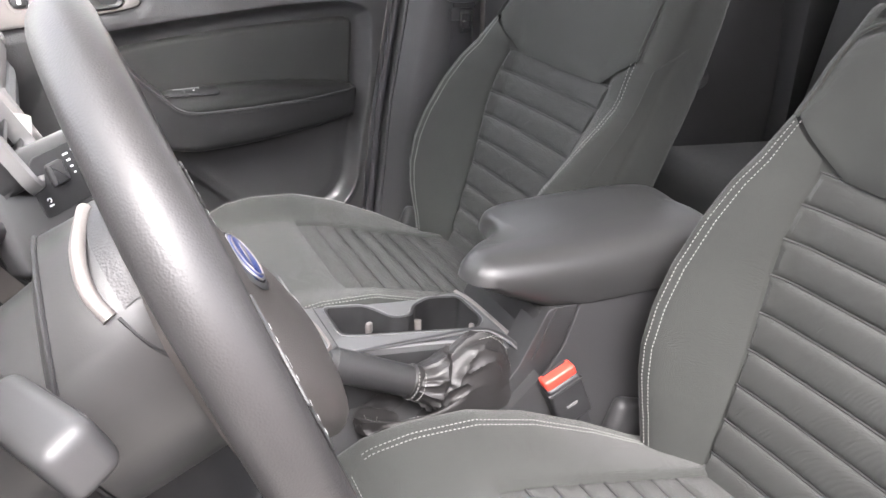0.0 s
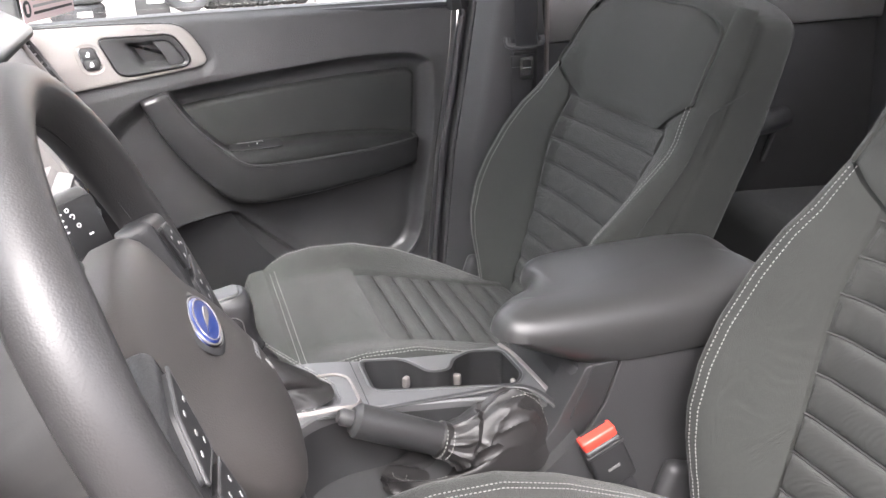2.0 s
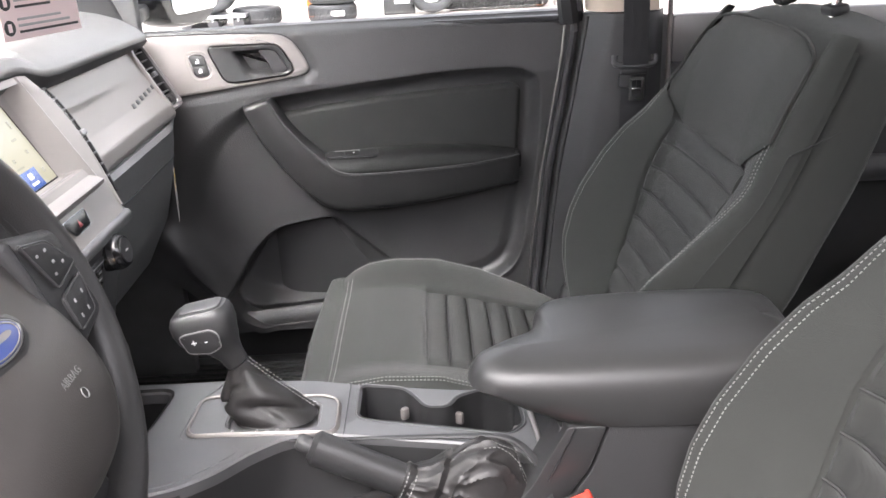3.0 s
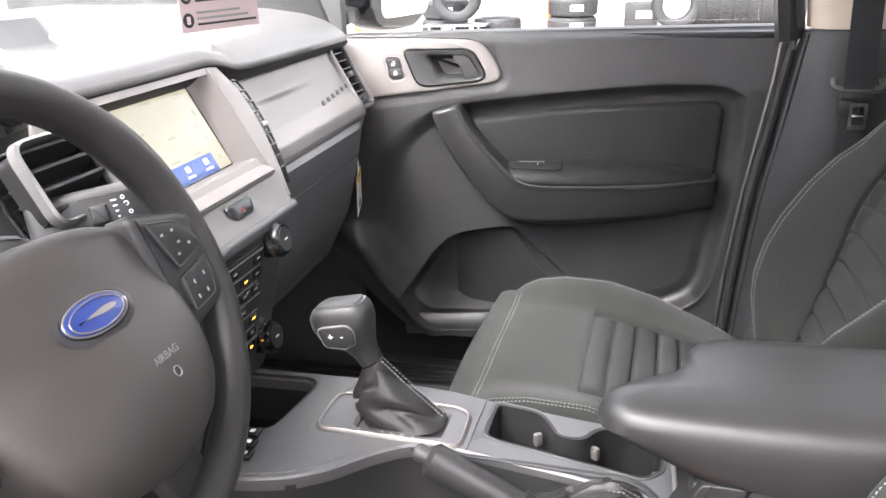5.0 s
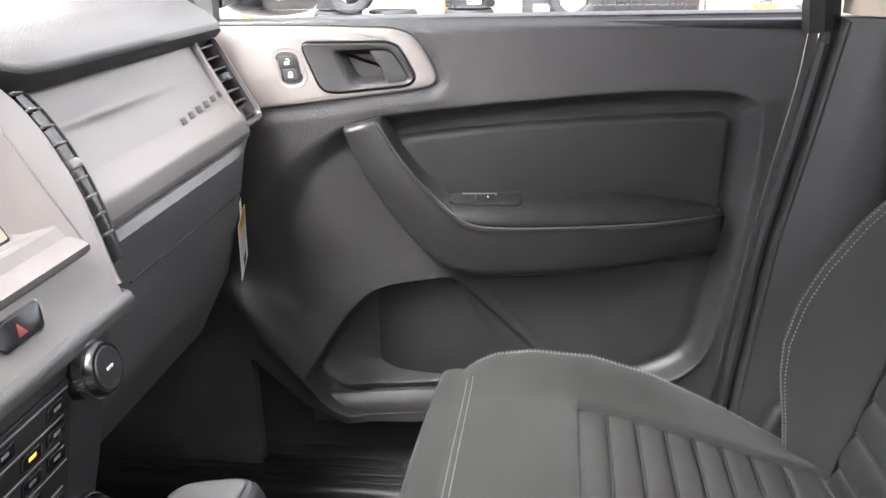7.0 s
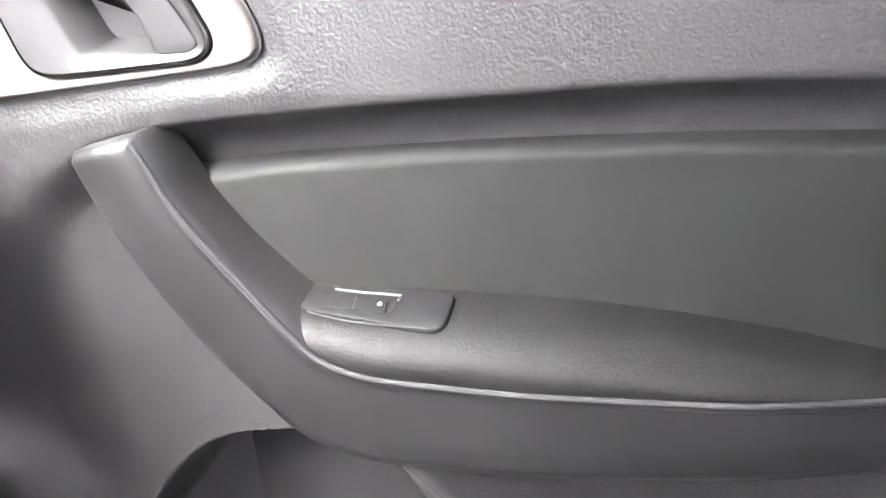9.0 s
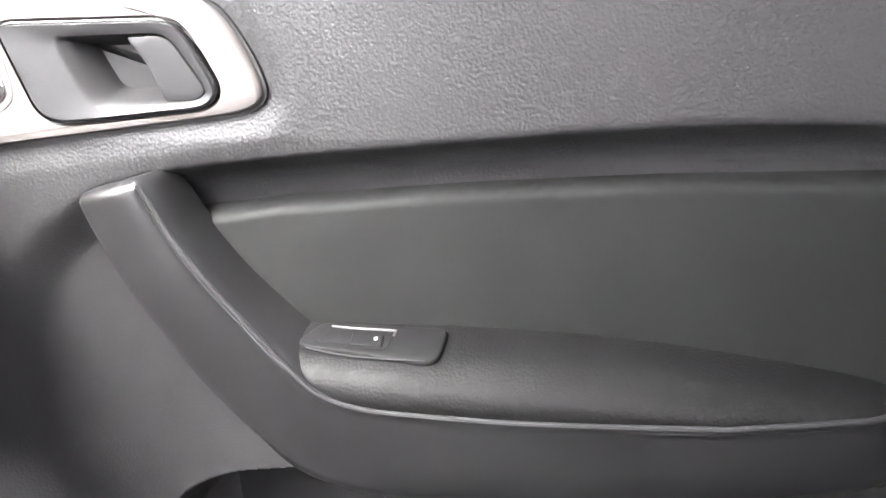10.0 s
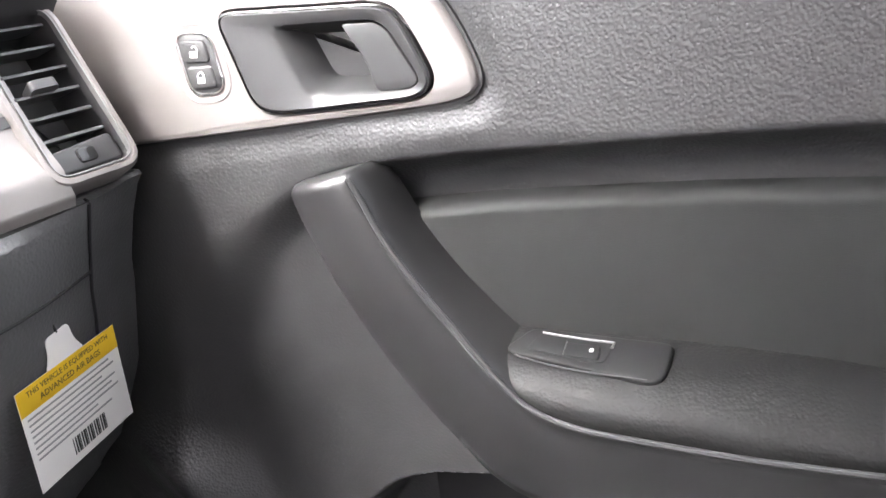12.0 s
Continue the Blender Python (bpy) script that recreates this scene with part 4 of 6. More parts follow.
# A-pillar, windscreen, roof rails
single("pillar_front", tube(curve_through([(-0.66, 0.690, 0.93), (-0.52, 0.68, 1.06), (-0.30, 0.63, 1.30), (-0.12, 0.60, 1.47)], 6), 0.035, 10), BEIGE, "beige windscreen pillar trim", "pillar trim", "structure")
single("pillar_front", tube(curve_through([(-0.72, -0.690, 0.93), (-0.58, -0.68, 1.06), (-0.36, -0.63, 1.30), (-0.18, -0.60, 1.47)], 6), 0.035, 10), BEIGE, "beige windscreen pillar trim", "pillar trim", "structure")
ws = single("window_1", rings(bmesh.new(), [[(-0.93, -0.70, 0.975), (-0.93, 0.70, 0.975), (-0.24, 0.58, 1.48), (-0.24, -0.58, 1.48)], [(-0.935, -0.70, 0.98), (-0.935, 0.70, 0.98), (-0.245, 0.58, 1.485), (-0.245, -0.58, 1.485)]], cap0=True, cap1=True), GLASS, "clear raked windscreen", "windscreen", "structure", smooth=False)
ws.visible_shadow = False
for s in (-1, 1):
    single("trim", tube([(-0.2, s * 0.63, 1.475), (0.5, s * 0.645, 1.485), (1.7, s * 0.62, 1.47)], 0.04, 10), HEADLINER, "pale roof rail trim above the doors", "roof rail", "structure")
    single("pillar_rear", tube([(1.55, s * 0.72, 0.9), (1.68, s * 0.63, 1.47)], 0.07, 10), BEIGE, "beige rear pillar trim", "pillar trim", "structure")
single("sill_driver", box((2.3, 0.12, 0.16), pose(0.35, -0.72, 0.13), 0.03, 3), SMOOTH_PLASTIC, "black driver side sill", "sill", "structure")
single("pillar_driver", box((0.13, 0.09, 1.30), pose(0.62, -0.69, 0.82, -4, 0, 0), 0.03, 3), DARK_PLASTIC, "dark driver side pillar trim", "pillar trim", "structure")


def build_rear_door(s):
    rd = thing("rear_door", "closed dark grey rear door", "car door", (1.0, s * 0.74, 0.25))
    part("panel", sheet(lambda u, v: Vector((0.645 + 0.92 * u, s * (0.765 - 0.035 * math.sin(math.pi * min(v * 1.1, 1)) + 0.02 * step(np.float64(v), 0.86, 1.0)), 0.20 + 0.70 * v)), 30, 30), DARK_PLASTIC, rd)
    part("armrest", tube(curve_through([(0.82, s * 0.735, 0.60), (0.9, s * 0.70, 0.60), (1.15, s * 0.70, 0.60), (1.25, s * 0.735, 0.60)], 5), 0.028, 10), DARK_PLASTIC, rd)
    part("pull_strip", tube([(1.20, s * 0.725, 0.50), (1.23, s * 0.72, 0.60)], 0.006, 8), STALK, rd, "small satin pull strip")
    # gunmetal puts the sheen of reflecting grey plastic into the colour
    part("upper_trim", box((0.92, 0.02, 0.09), pose(1.10, s * 0.752, 0.86), 0.008), GUNMETAL, rd)
    g = part("window_glass", rings(bmesh.new(), [[(0.66, s * 0.79, 0.9), (1.5, s * 0.79, 0.9), (1.52, s * 0.66, 1.42), (0.64, s * 0.66, 1.42)], [(0.66, s * 0.794, 0.9), (1.5, s * 0.794, 0.9), (1.52, s * 0.664, 1.42), (0.64, s * 0.664, 1.42)]], cap0=True, cap1=True), DARK_GLASS, rd, smooth=False)
    g.visible_shadow = False
    part("outer_skin", sheet(lambda u, v: Vector((0.62 + 0.98 * u, s * (0.80 + 0.06 * math.sin(math.pi * v)), 0.10 + 0.80 * v)), 8, 10), BODY_PAINT, rd)


build_rear_door(1)
build_rear_door(-1)
dd = thing("driver_door", "open grey driver door swung forward", "car door", (-0.78, -0.8, 0.2))
M = pose(-0.80, -0.80, 0.0, 0, 0, 245)
part("inner_panel", box((1.0, 0.06, 0.70), M @ pose(0.5, -0.04, 0.57), 0.02, 3), DOOR_PLASTIC, dd)
part("outer_skin", box((1.04, 0.03, 0.78), M @ pose(0.5, 0.02, 0.53), 0.012), BODY_PAINT, dd)
part("armrest", box((0.45, 0.08, 0.06), M @ pose(0.5, -0.09, 0.62), 0.02, 3), SOFT_VINYL, dd)

# rear bench
bench = thing("rear_bench", "dark grey fabric rear bench seat", "rear seat", (1.3, 0, 0.14))
for y in (-0.40, 0.0, 0.40):
    w = 0.44 if y else 0.34
    part("cushion", box((0.50, w, 0.20), pose(1.22, y, 0.38, 0, 4, 0), 0.06, 5), REAR_CLOTH, bench)
    part("backrest", box((0.16, w, 0.64), pose(1.58, y, 0.72, 0, 12, 0), 0.06, 5), REAR_CLOTH, bench)
part("base", box((0.44, 1.24, 0.18), pose(1.24, 0, 0.22), 0.02), BLACK, bench)

# ================= centre console =================
CZ = [(-0.40, 0.530), (-0.10, 0.537), (0.02, 0.533), (0.08, 0.524), (0.28, 0.502), (0.40, 0.49)]
console = thing("centre_console", "dark grey centre console with satin trim and two cup holders", "centre console", (0.1, 0, 0.14))


def cz(x):
    return interp(x, CZ)


TRIM = material("console_trim", (0.145, 0.145, 0.148), 0.44, metal=0.45, grain=0.08, size=900, vary=0.06)
DECK = [tuple(p) for p in rounded([(-0.33, 0.100), (-0.12, 0.092), (-0.01, 0.088), (0.06, 0.082), (0.20, 0.082), (0.262, 0.094), (0.278, 0.092), (0.288, -0.070), (0.276, -0.076), (0.262, -0.040), (0.15, -0.033), (0.02, -0.031),
                            (-0.015, -0.040), (-0.050, -0.068), (-0.085, -0.108), (-0.120, -0.131), (-0.172, -0.142), (-0.33, -0.150)], 0.018, 3)]
CUPS = rounded([(0.066, 0.083), (0.066, 0.006), (0.085, 0.002), (0.252, -0.014), (0.272, 0.010), (0.269, 0.080), (0.222, 0.086), (0.190, 0.066), (0.178, 0.040), (0.150, 0.037), (0.134, 0.066), (0.120, 0.081)], 0.011, 4)
GATE = rounded([(-0.088, -0.023), (-0.088, 0.036), (0.020, 0.034), (0.022, -0.023)], 0.01)
BIN = rounded([(-0.32, 0.078), (-0.172, 0.076), (-0.185, -0.048), (-0.32, -0.055)], 0.02)
part("deck", holed(DECK, [[tuple(p) for p in CUPS], [tuple(p) for p in GATE], [tuple(p) for p in BIN]], cz, 0.016, 0.0025), TRIM, console, "satin grey console deck")
FRONT = rounded([(-0.325, 0.094), (-0.11, 0.088), (-0.135, 0.040), (-0.140, -0.040), (-0.09, -0.048), (-0.060, -0.064), (-0.095, -0.104), (-0.124, -0.124), (-0.172, -0.135), (-0.325, -0.142)], 0.012, 3)
part("deck_pad", holed([tuple(p) for p in FRONT], [[tuple(p) for p in offset_loop(BIN, -0.002)]], lambda x: cz(x) + 0.0008, 0.002, 0.0006), TRIM, console, "grained dark console front")


def at_deck(p, q, d):
    return Vector((p, q, cz(p) + d))


part("cup_well", plate([(offset_loop(CUPS, -0.0008), 0.0010), (offset_loop(CUPS, 0.0030), 0.0004), (offset_loop(CUPS, 0.0040), -0.02), (offset_loop(CUPS, 0.0055), -0.06), (offset_loop(CUPS, 0.009), -0.075)], at_deck, 120), BLACK, console, "black twin cup holder")
part("cup_rim", plate([(offset_loop(CUPS, -0.0034), 0.0003), (offset_loop(CUPS, -0.0030), 0.0014), (offset_loop(CUPS, -0.002), 0.0018), (offset_loop(CUPS, -0.0004), 0.0006)], at_deck, 120, cap1=False), TRIM, console, "satin cup holder rim")
# tabs facing the windscreen get its light as a satin colour, the other is black
for x, y, a in ((0.122, 0.055, 40), (0.192, 0.050, -30), (0.262, 0.022, 70), (0.072, 0.02, 0)):
    part("cup_tab", box((0.011, 0.008, 0.017), pose(x, y, cz(x) - 0.022, 0, 0, a), 0.003), SATIN if x != 0.072 else BLACK, console, "rubber cup retainer tab, coloured paler where lit")
part("bin", plate([(offset_loop(BIN, -0.003), 0.003), (BIN, 0.0), (offset_loop(BIN, 0.004), -0.05), (offset_loop(BIN, 0.01), -0.06)], at_deck, 80), BLACK, console, "open storage bin")
part("strip", tube(curve_through([at_deck(0.270, 0.094, 0.003), at_deck(0.279, 0.060, 0.003), at_deck(0.283, 0.0, 0.003), at_deck(0.287, -0.074, 0.002)], 6), 0.0035, 8, squash=0.5), SATIN, console, "satin cross strip")
part("seam", box((0.0014, 0.118, 0.001), pose(0.053, 0.027, cz(0.053) + 0.0002), 0), BLACK, console)

# shift gate frame, letters, deck switches
OUT = rounded([(-0.134, -0.038), (-0.134, 0.052), (0.044, 0.048), (0.047, -0.036)], 0.022, 5)
INN = offset_loop(OUT, 0.004)
part("gate_frame", plate([(offset_loop(OUT, -0.001), 0.0), (OUT, 0.003), (offset_loop(OUT, 0.002), 0.0045), (INN, 0.003), (INN, 0.002)], at_deck, 90, cap1=False), SATIN, console, "satin shift gate frame")
part("gate_plate", plate([(INN, 0.0010), (offset_loop(GATE, -0.002), 0.0010), (GATE, -0.004), (offset_loop(GATE, 0.002), -0.006)], at_deck, 90), TRIM, console)
for ch, x in zip("PRNDS", (-0.078, -0.049, -0.037, -0.025, -0.012)):
    words("gear_letter", ch, 0.0075, frame_of((x, -0.0280, cz(x) + 0.0014), (1, 0, 0), (0, 1, 0), (0, 0, 1)), GREY_INK, console)
for i in range(3):
    part("deck_switch", box((0.018, 0.018, 0.006), pose(-0.198 + 0.006 * i, -0.062 - 0.022 * i, cz(-0.19) + 0.004, 0, 0, 5), 0.002), BLACK_GLOSS, console, "small black switch")
    part("switch_mark", box((0.006, 0.006, 0.0004), pose(-0.198 + 0.006 * i, -0.062 - 0.022 * i, cz(-0.19) + 0.0073), 0), WHITE_INK, console)

# sides of the console
EDGE_R = [(-0.33, -0.150), (-0.172, -0.1435), (-0.120, -0.133), (-0.085, -0.110), (-0.050, -0.070), (-0.015, -0.041), (0.02, -0.033), (0.262, -0.041), (0.30, -0.043)]
TRAY = [(-0.33, 0.44), (-0.10, 0.43), (0.0, 0.445), (0.15, 0.455), (0.24, 0.455), (0.27, 0.48), (0.29, 0.50)]
part("tray_wall", sheet(lambda u, v: Vector((-0.33 + 0.62 * u, interp(-0.33 + 0.62 * u, EDGE_R) - 0.012 * v * v, cz(-0.33 + 0.62 * u) - 0.010 - (cz(-0.33 + 0.62 * u) - 0.010 - interp(-0.33 + 0.62 * u, TRAY)) * v)), 50, 10), SMOOTH_PLASTIC, console)
part("tray", sheet(lambda u, v: Vector((-0.33 + 0.62 * u, (interp(-0.33 + 0.62 * u, EDGE_R) - 0.011) * (1 - v) + v * min(-0.118, interp(-0.33 + 0.62 * u, EDGE_R) - 0.02), interp(-0.33 + 0.62 * u, TRAY) - 0.018 * math.sin(math.pi * v * 0.5))), 50, 10), SMOOTH_PLASTIC, console, "smooth dark handbrake tray")
part("driver_side", sheet(lambda u, v: Vector((-0.33 + 0.66 * u, min(-0.118, interp(-0.33 + 0.66 * u, EDGE_R) - 0.02) - 0.008 * math.sin(v * math.pi), (interp(-0.33 + 0.66 * u, TRAY) - 0.018) * (1 - v) + FLOOR_Z * v)), 50, 14), DARK_PLASTIC, console)
part("passenger_side", sheet(lambda u, v: Vector((-0.33 + 0.95 * u, 0.085 + 0.012 * math.sin(v * math.pi), (cz(-0.33 + 0.95 * u) - 0.012) * (1 - v) + FLOOR_Z * v)), 30, 10), DARK_PLASTIC, console)
# the raised frame that runs down behind the handbrake
arch = curve_through([(-0.01, -0.042, cz(-0.01) - 0.004), (0.08, -0.033, cz(0.08) - 0.002), (0.18, -0.034, cz(0.18) + 0.006), (0.245, -0.048, 0.522), (0.278, -0.080, 0.505), (0.285, -0.100, 0.475), (0.262, -0.112, 0.435), (0.225, -0.120, 0.405)], 7)
part("arch_trim", tube(arch, lambda t: 0.0022 + 0.0030 * min(t * 2, 1), 8, squash=0.7), SMOOTH_PLASTIC, console, "satin trim round the handbrake boot")
PAN = [(0.306, 0.568), (0.350, 0.568), (0.331, 0.512), (0.301, 0.467), (0.263, 0.430), (0.21, 0.385), (0.17, 0.385), (0.226, 0.441), (0.268, 0.495)]
part("rear_corner", slab(rounded(PAN, 0.006), lambda p, q, d: Vector((p, -0.102 - d, q)), -0.05, 0.0, 0.002), SMOOTH_PLASTIC, console, "smooth dark corner panel")
part("rear_side", slab(rounded([(0.3535, 0.568), (0.66, 0.562), (0.66, 0.14), (0.20, 0.14), (0.214, 0.381), (0.266, 0.4265), (0.3045, 0.464), (0.3345, 0.510)], 0.004), lambda p, q, d: Vector((p, -0.101 - d, q)), -0.05, 0.0, 0.002), DARK_PLASTIC, console, "dark rear side panel")
part("box", box((0.36, 0.185, 0.43), pose(0.475, 0.0, 0.35), 0.012), DARK_PLASTIC, console)
part("box_front", sheet(lambda u, v: Vector((0.285 + 0.03 * v, -0.105 + 0.20 * u, 0.50 + 0.068 * v)), 8, 6), DARK_PLASTIC, console)
LID = [tuple(p) for p in curve_through([(0.203, -0.072), (0.204, -0.045), (0.235, -0.012), (0.272, 0.010), (0.286, 0.035), (0.290, 0.066), (0.310, 0.092), (0.36, 0.103), (0.45, 0.105), (0.54, 0.100), (0.582, 0.075),
                                       (0.590, 0.0), (0.582, -0.075), (0.54, -0.103), (0.44, -0.110), (0.33, -0.110), (0.25, -0.104), (0.215, -0.092)], 6, True)]


def towards_spine(p, d):
    """Draw a lid outline point in towards the lid's spine by d metres."""
    a, b, p = Vector((0.262, -0.052)), Vector((0.545, 0.0)), Vector(p[:2])
    t = max(0.0, min(1.0, (p - a).dot(b - a) / (b - a).length_squared))
    c = a + (b - a) * t
    return p.lerp(c, min(d / max((c - p).length, 1e-6), 0.97))


loops = []
for ins, z, k in ((0.030, 0.562, 0.74), (0.012, 0.563, 0.75), (0.005, 0.567, 0.765), (0.001, 0.583, 0.85), (0.0, 0.600, 0.94), (0.0, 0.612, 1.0), (0.003, 0.623, 1.0), (0.009, 0.632, 1.0), (0.017, 0.638, 1.0), (0.027, 0.6415, 1.0), (0.042, 0.6440, 1.0), (0.07, 0.6455, 1.0)):
    loops.append([(0.590 - (0.590 - p[0]) * k, p[1], z) for p in [towards_spine(q, ins) for q in LID]])
part("lid", rings(bmesh.new(), loops, cap0=True, cap1=True), SOFT_VINYL, console, "padded dark vinyl armrest lid")

# ================= gear lever =================

lever = thing("gear_lever", "automatic gear lever with leather boot and satin cap", "gear lever", (-0.03, 0.008, 0.53))
A, B = Vector((-0.032, 0.011, 0.535)), Vector((-0.096, 0.012, 0.656))
ax = (B - A).normalized()
fx = (Vector((1, 0, 0)) - ax * ax.x).normalized()
fy = ax.cross(fx)
boot = bmesh.new()
loops = []
for j in range(61):
    t = j / 60
    c = A.lerp(B, t * 0.60) + Vector((-0.010 * math.sin(t * math.pi), 0, 0))
    rx, ry = 0.036 * (1 - t) ** 1.1 + 0.0135, 0.024 * (1 - t) ** 1.1 + 0.012
    L = []
    for k in range(72):
        a = 2 * math.pi * k / 72
        sag = 0.5 + 0.5 * math.cos(a - 3.6)
        q = noise.noise(Vector((0.9 * math.cos(a), 0.9 * math.sin(a), 2.6 * t + 0.8 * math.cos(a - 0.6))))
        roll = math.sin(9 * t + 2.6 * math.cos(a - 2.2) + 2.6 * q)
        crease = math.exp(-((1 - abs(roll)) / 0.16) ** 2) if roll < 0 else 0.0
        f = 1 + (0.14 * q + 0.05 * roll - 0.17 * crease * (0.4 + 0.6 * sag) + 0.16 * sag * math.sin(math.pi * t)) * math.sin(math.pi * min(t * 1.05, 1)) ** 0.7
        e = Vector((1, 0, 0)).lerp(fx, t)
        L.append(c + e * rx * f * math.copysign(abs(math.cos(a)) ** 0.75, math.cos(a)) + Vector((0, 1, 0)) * ry * f * math.copysign(abs(math.sin(a)) ** 0.75, math.sin(a)))
    loops.append(L)
part("boot", rings(boot, loops, cap1=True), BOOT, lever, "creased black leather boot")
tagged(part("boot_stitching", stitches([[A.lerp(B, 0.06 + 0.56 * k / 30) + Vector((0.038 * (1 - k / 30) ** 1.1 + 0.0135, s, 0.003)) for k in range(31)] for s in (-0.004, 0.004)], (1, 0, 0.6), 0.005, 0.0032), THREAD, lever), kind="stuff")
part("collar", tube([A.lerp(B, 0.595), A.lerp(B, 0.603)], 0.0146, 24), BLACK_GLOSS, lever)
kz = ax.lerp(Vector((0, 0, 1)), 0.62).normalized()
kx = (Vector((1, 0, 0)) - kz * kz.x).normalized()
loops = []
for c, rx, ry, e, w in ((A.lerp(B, 0.58), 0.0135, 0.0135, 1.0, 0.0), (A.lerp(B, 0.70), 0.0155, 0.0150, 1.0, 0.1), (A.lerp(B, 0.79) - kx * 0.001, 0.0200, 0.0178, 0.9, 0.3), (A.lerp(B, 0.86) - kx * 0.003, 0.0262, 0.0215, 0.8, 0.6),
                        (B - kz * 0.009 - kx * 0.005, 0.0340, 0.0255, 0.7, 0.9), (B + kz * 0.003 - kx * 0.006, 0.0372, 0.0270, 0.65, 1.0), (B + kz * 0.014 - kx * 0.006, 0.0372, 0.0268, 0.65, 1.0), (B + kz * 0.022 - kx * 0.005, 0.0345, 0.0245, 0.65, 1.0),
                        (B + kz * 0.0265 - kx * 0.004, 0.0300, 0.0205, 0.65, 1.0), (B + kz * 0.0275 - kx * 0.004, 0.0200, 0.0130, 0.7, 1.0)):
    ex_ = fx.lerp(kx, w).normalized()
    loops.append([c + ex_ * rx * math.copysign(abs(math.cos(a)) ** e, math.cos(a)) + fy * ry * math.copysign(abs(math.sin(a)) ** e, math.sin(a)) for a in [2 * math.pi * k / 40 for k in range(40)]])
knob = part("knob", rings(bmesh.new(), loops, cap0=True, cap1=True), SMOOTH_PLASTIC, lever, "rounded satin-black knob")
part("cap", slab(rounded([(-0.025, -0.016), (0.025, -0.016), (0.025, 0.016), (-0.025, 0.016)], 0.010), lambda p, q, d: B + kx * (p - 0.003) + fy * q + kz * (0.0262 + d), -0.002, 0.0032, 0.0020), STALK, knob, "satin cap")
btn = rounded([(-0.023, 0.010), (-0.018, -0.010), (0.006, -0.015), (0.020, -0.010), (0.021, 0.006), (0.014, 0.013), (-0.018, 0.013)], 0.004)
sgn = 1 if fy.y > 0 else -1
face = lambda p, q, d: B + kx * (p - 0.006) - fy * sgn * (0.0262 + d) + kz * (q - 0.006)
part("thumb_button", slab(btn, face, -0.004, 0.0022, 0.0015), BLACK, knob, "black thumb button marked plus and minus")
part("button_ring", tube([face(p[0], p[1], 0.0008) for p in offset_loop(btn, -0.001)] + [face(btn[0][0], btn[0][1], 0.0008)], 0.0007, 6), GUNMETAL, knob)
for p, s in ((-0.008, "+"), (0.006, "-")):
    words("mark", s, 0.013, frame_of(face(p, 0.001, 0.0024), kx, kz, -fy * sgn), WHITE_INK, knob)

# ================= handbrake =================
hb = thing("handbrake", "black handbrake lever with creased leather boot", "handbrake", (0.15, -0.08, 0.44))
G0, G1 = Vector((0.016, -0.080, 0.550)), Vector((0.128, -0.086, 0.496))
part("grip", tube([G0.lerp(G1, t) for t in (0.05, 0.10, 0.2, 0.5, 0.8, 1.0)], lambda t: 0.0125 + 0.006 * min(t * 6, 1) - 0.001 * t, 18, squash=1.15), SMOOTH_PLASTIC, hb, "smooth black grip")
part("release_button", tube([G0 + (G0 - G1).normalized() * 0.010, G0 + (G0 - G1).normalized() * 0.006, G0, G0.lerp(G1, 0.08)], lambda t: 0.007 + 0.003 * min(t * 3, 1), 14), STALK, hb, "release button")
ga = (G1 - G0).normalized()
gu = ga.cross(Vector((0, 1, 0))).normalized()
gv = ga.cross(gu)
SKIRT = [(0.0, (0.160, -0.086, 0.446), 0.110, 0.040), (0.30, (0.166, -0.083, 0.466), 0.104, 0.039), (0.55, (0.180, -0.081, 0.481), 0.076, 0.036), (0.70, (0.178, -0.081, 0.488), 0.050, 0.034),
         (0.80, (0.164, -0.083, 0.489), 0.030, 0.028), (0.89, (0.156, -0.084, 0.490), 0.036, 0.034), (0.95, (0.143, -0.085, 0.491), 0.028, 0.027), (1.0, tuple(G1), 0.0205, 0.0205)]


def skirt(t, a):
    """On the handbrake's leather boot: t from its rim (0) to the collar (1), a round it."""
    col = lambda f: float(np.interp(t, [r[0] for r in SKIRT], [f(r) for r in SKIRT]))
    c = Vector((col(lambda r: r[1][0]), col(lambda r: r[1][1]), col(lambda r: r[1][2])))
    k = float(step(np.float64(t), 0.25, 0.9))
    e1, e2 = Vector((1, 0, 0)).lerp(gu, k).normalized(), Vector((0, 1, 0)).lerp(-gv, k).normalized()
    d = e1 * math.cos(a) * col(lambda r: r[2]) + e2 * math.sin(a) * col(lambda r: r[3])
    n = noise.noise(Vector((1.6 * math.cos(a), 1.6 * math.sin(a), 3.0 * t)))
    fold = math.sin(3 * a + 4 * n + 3 * t + 0.8)
    sharp = 1 - abs(fold)
    mid = math.sin(math.pi * min(max((t - 0.15) / 0.85, 0.0), 1.0))
    near = math.exp(-((t - 0.86) / 0.16) ** 2) + 0.35 * max(-math.cos(a), 0.0)
    puff = 1 + mid * 0.08 * n + near * 0.20 * (sharp ** 3 - 0.25) + 0.16 * math.exp(-((t - 0.45) / 0.2) ** 2) * max(-math.cos(a), 0.0) ** 2
    ridge = 1 - min(1.0, 2.2 * abs(noise.noise(Vector((2.3 * math.cos(a) + 7, 2.3 * math.sin(a), 4.5 * t)))))
    puff += 0.14 * math.exp(-((t - 0.72) / 0.22) ** 2) * (ridge ** 3 - 0.3) * min(1.0, (1 - t) * 12)
    return c + d * puff + Vector((0, 0, 0.012)) * mid * max(math.cos(a), 0.0)


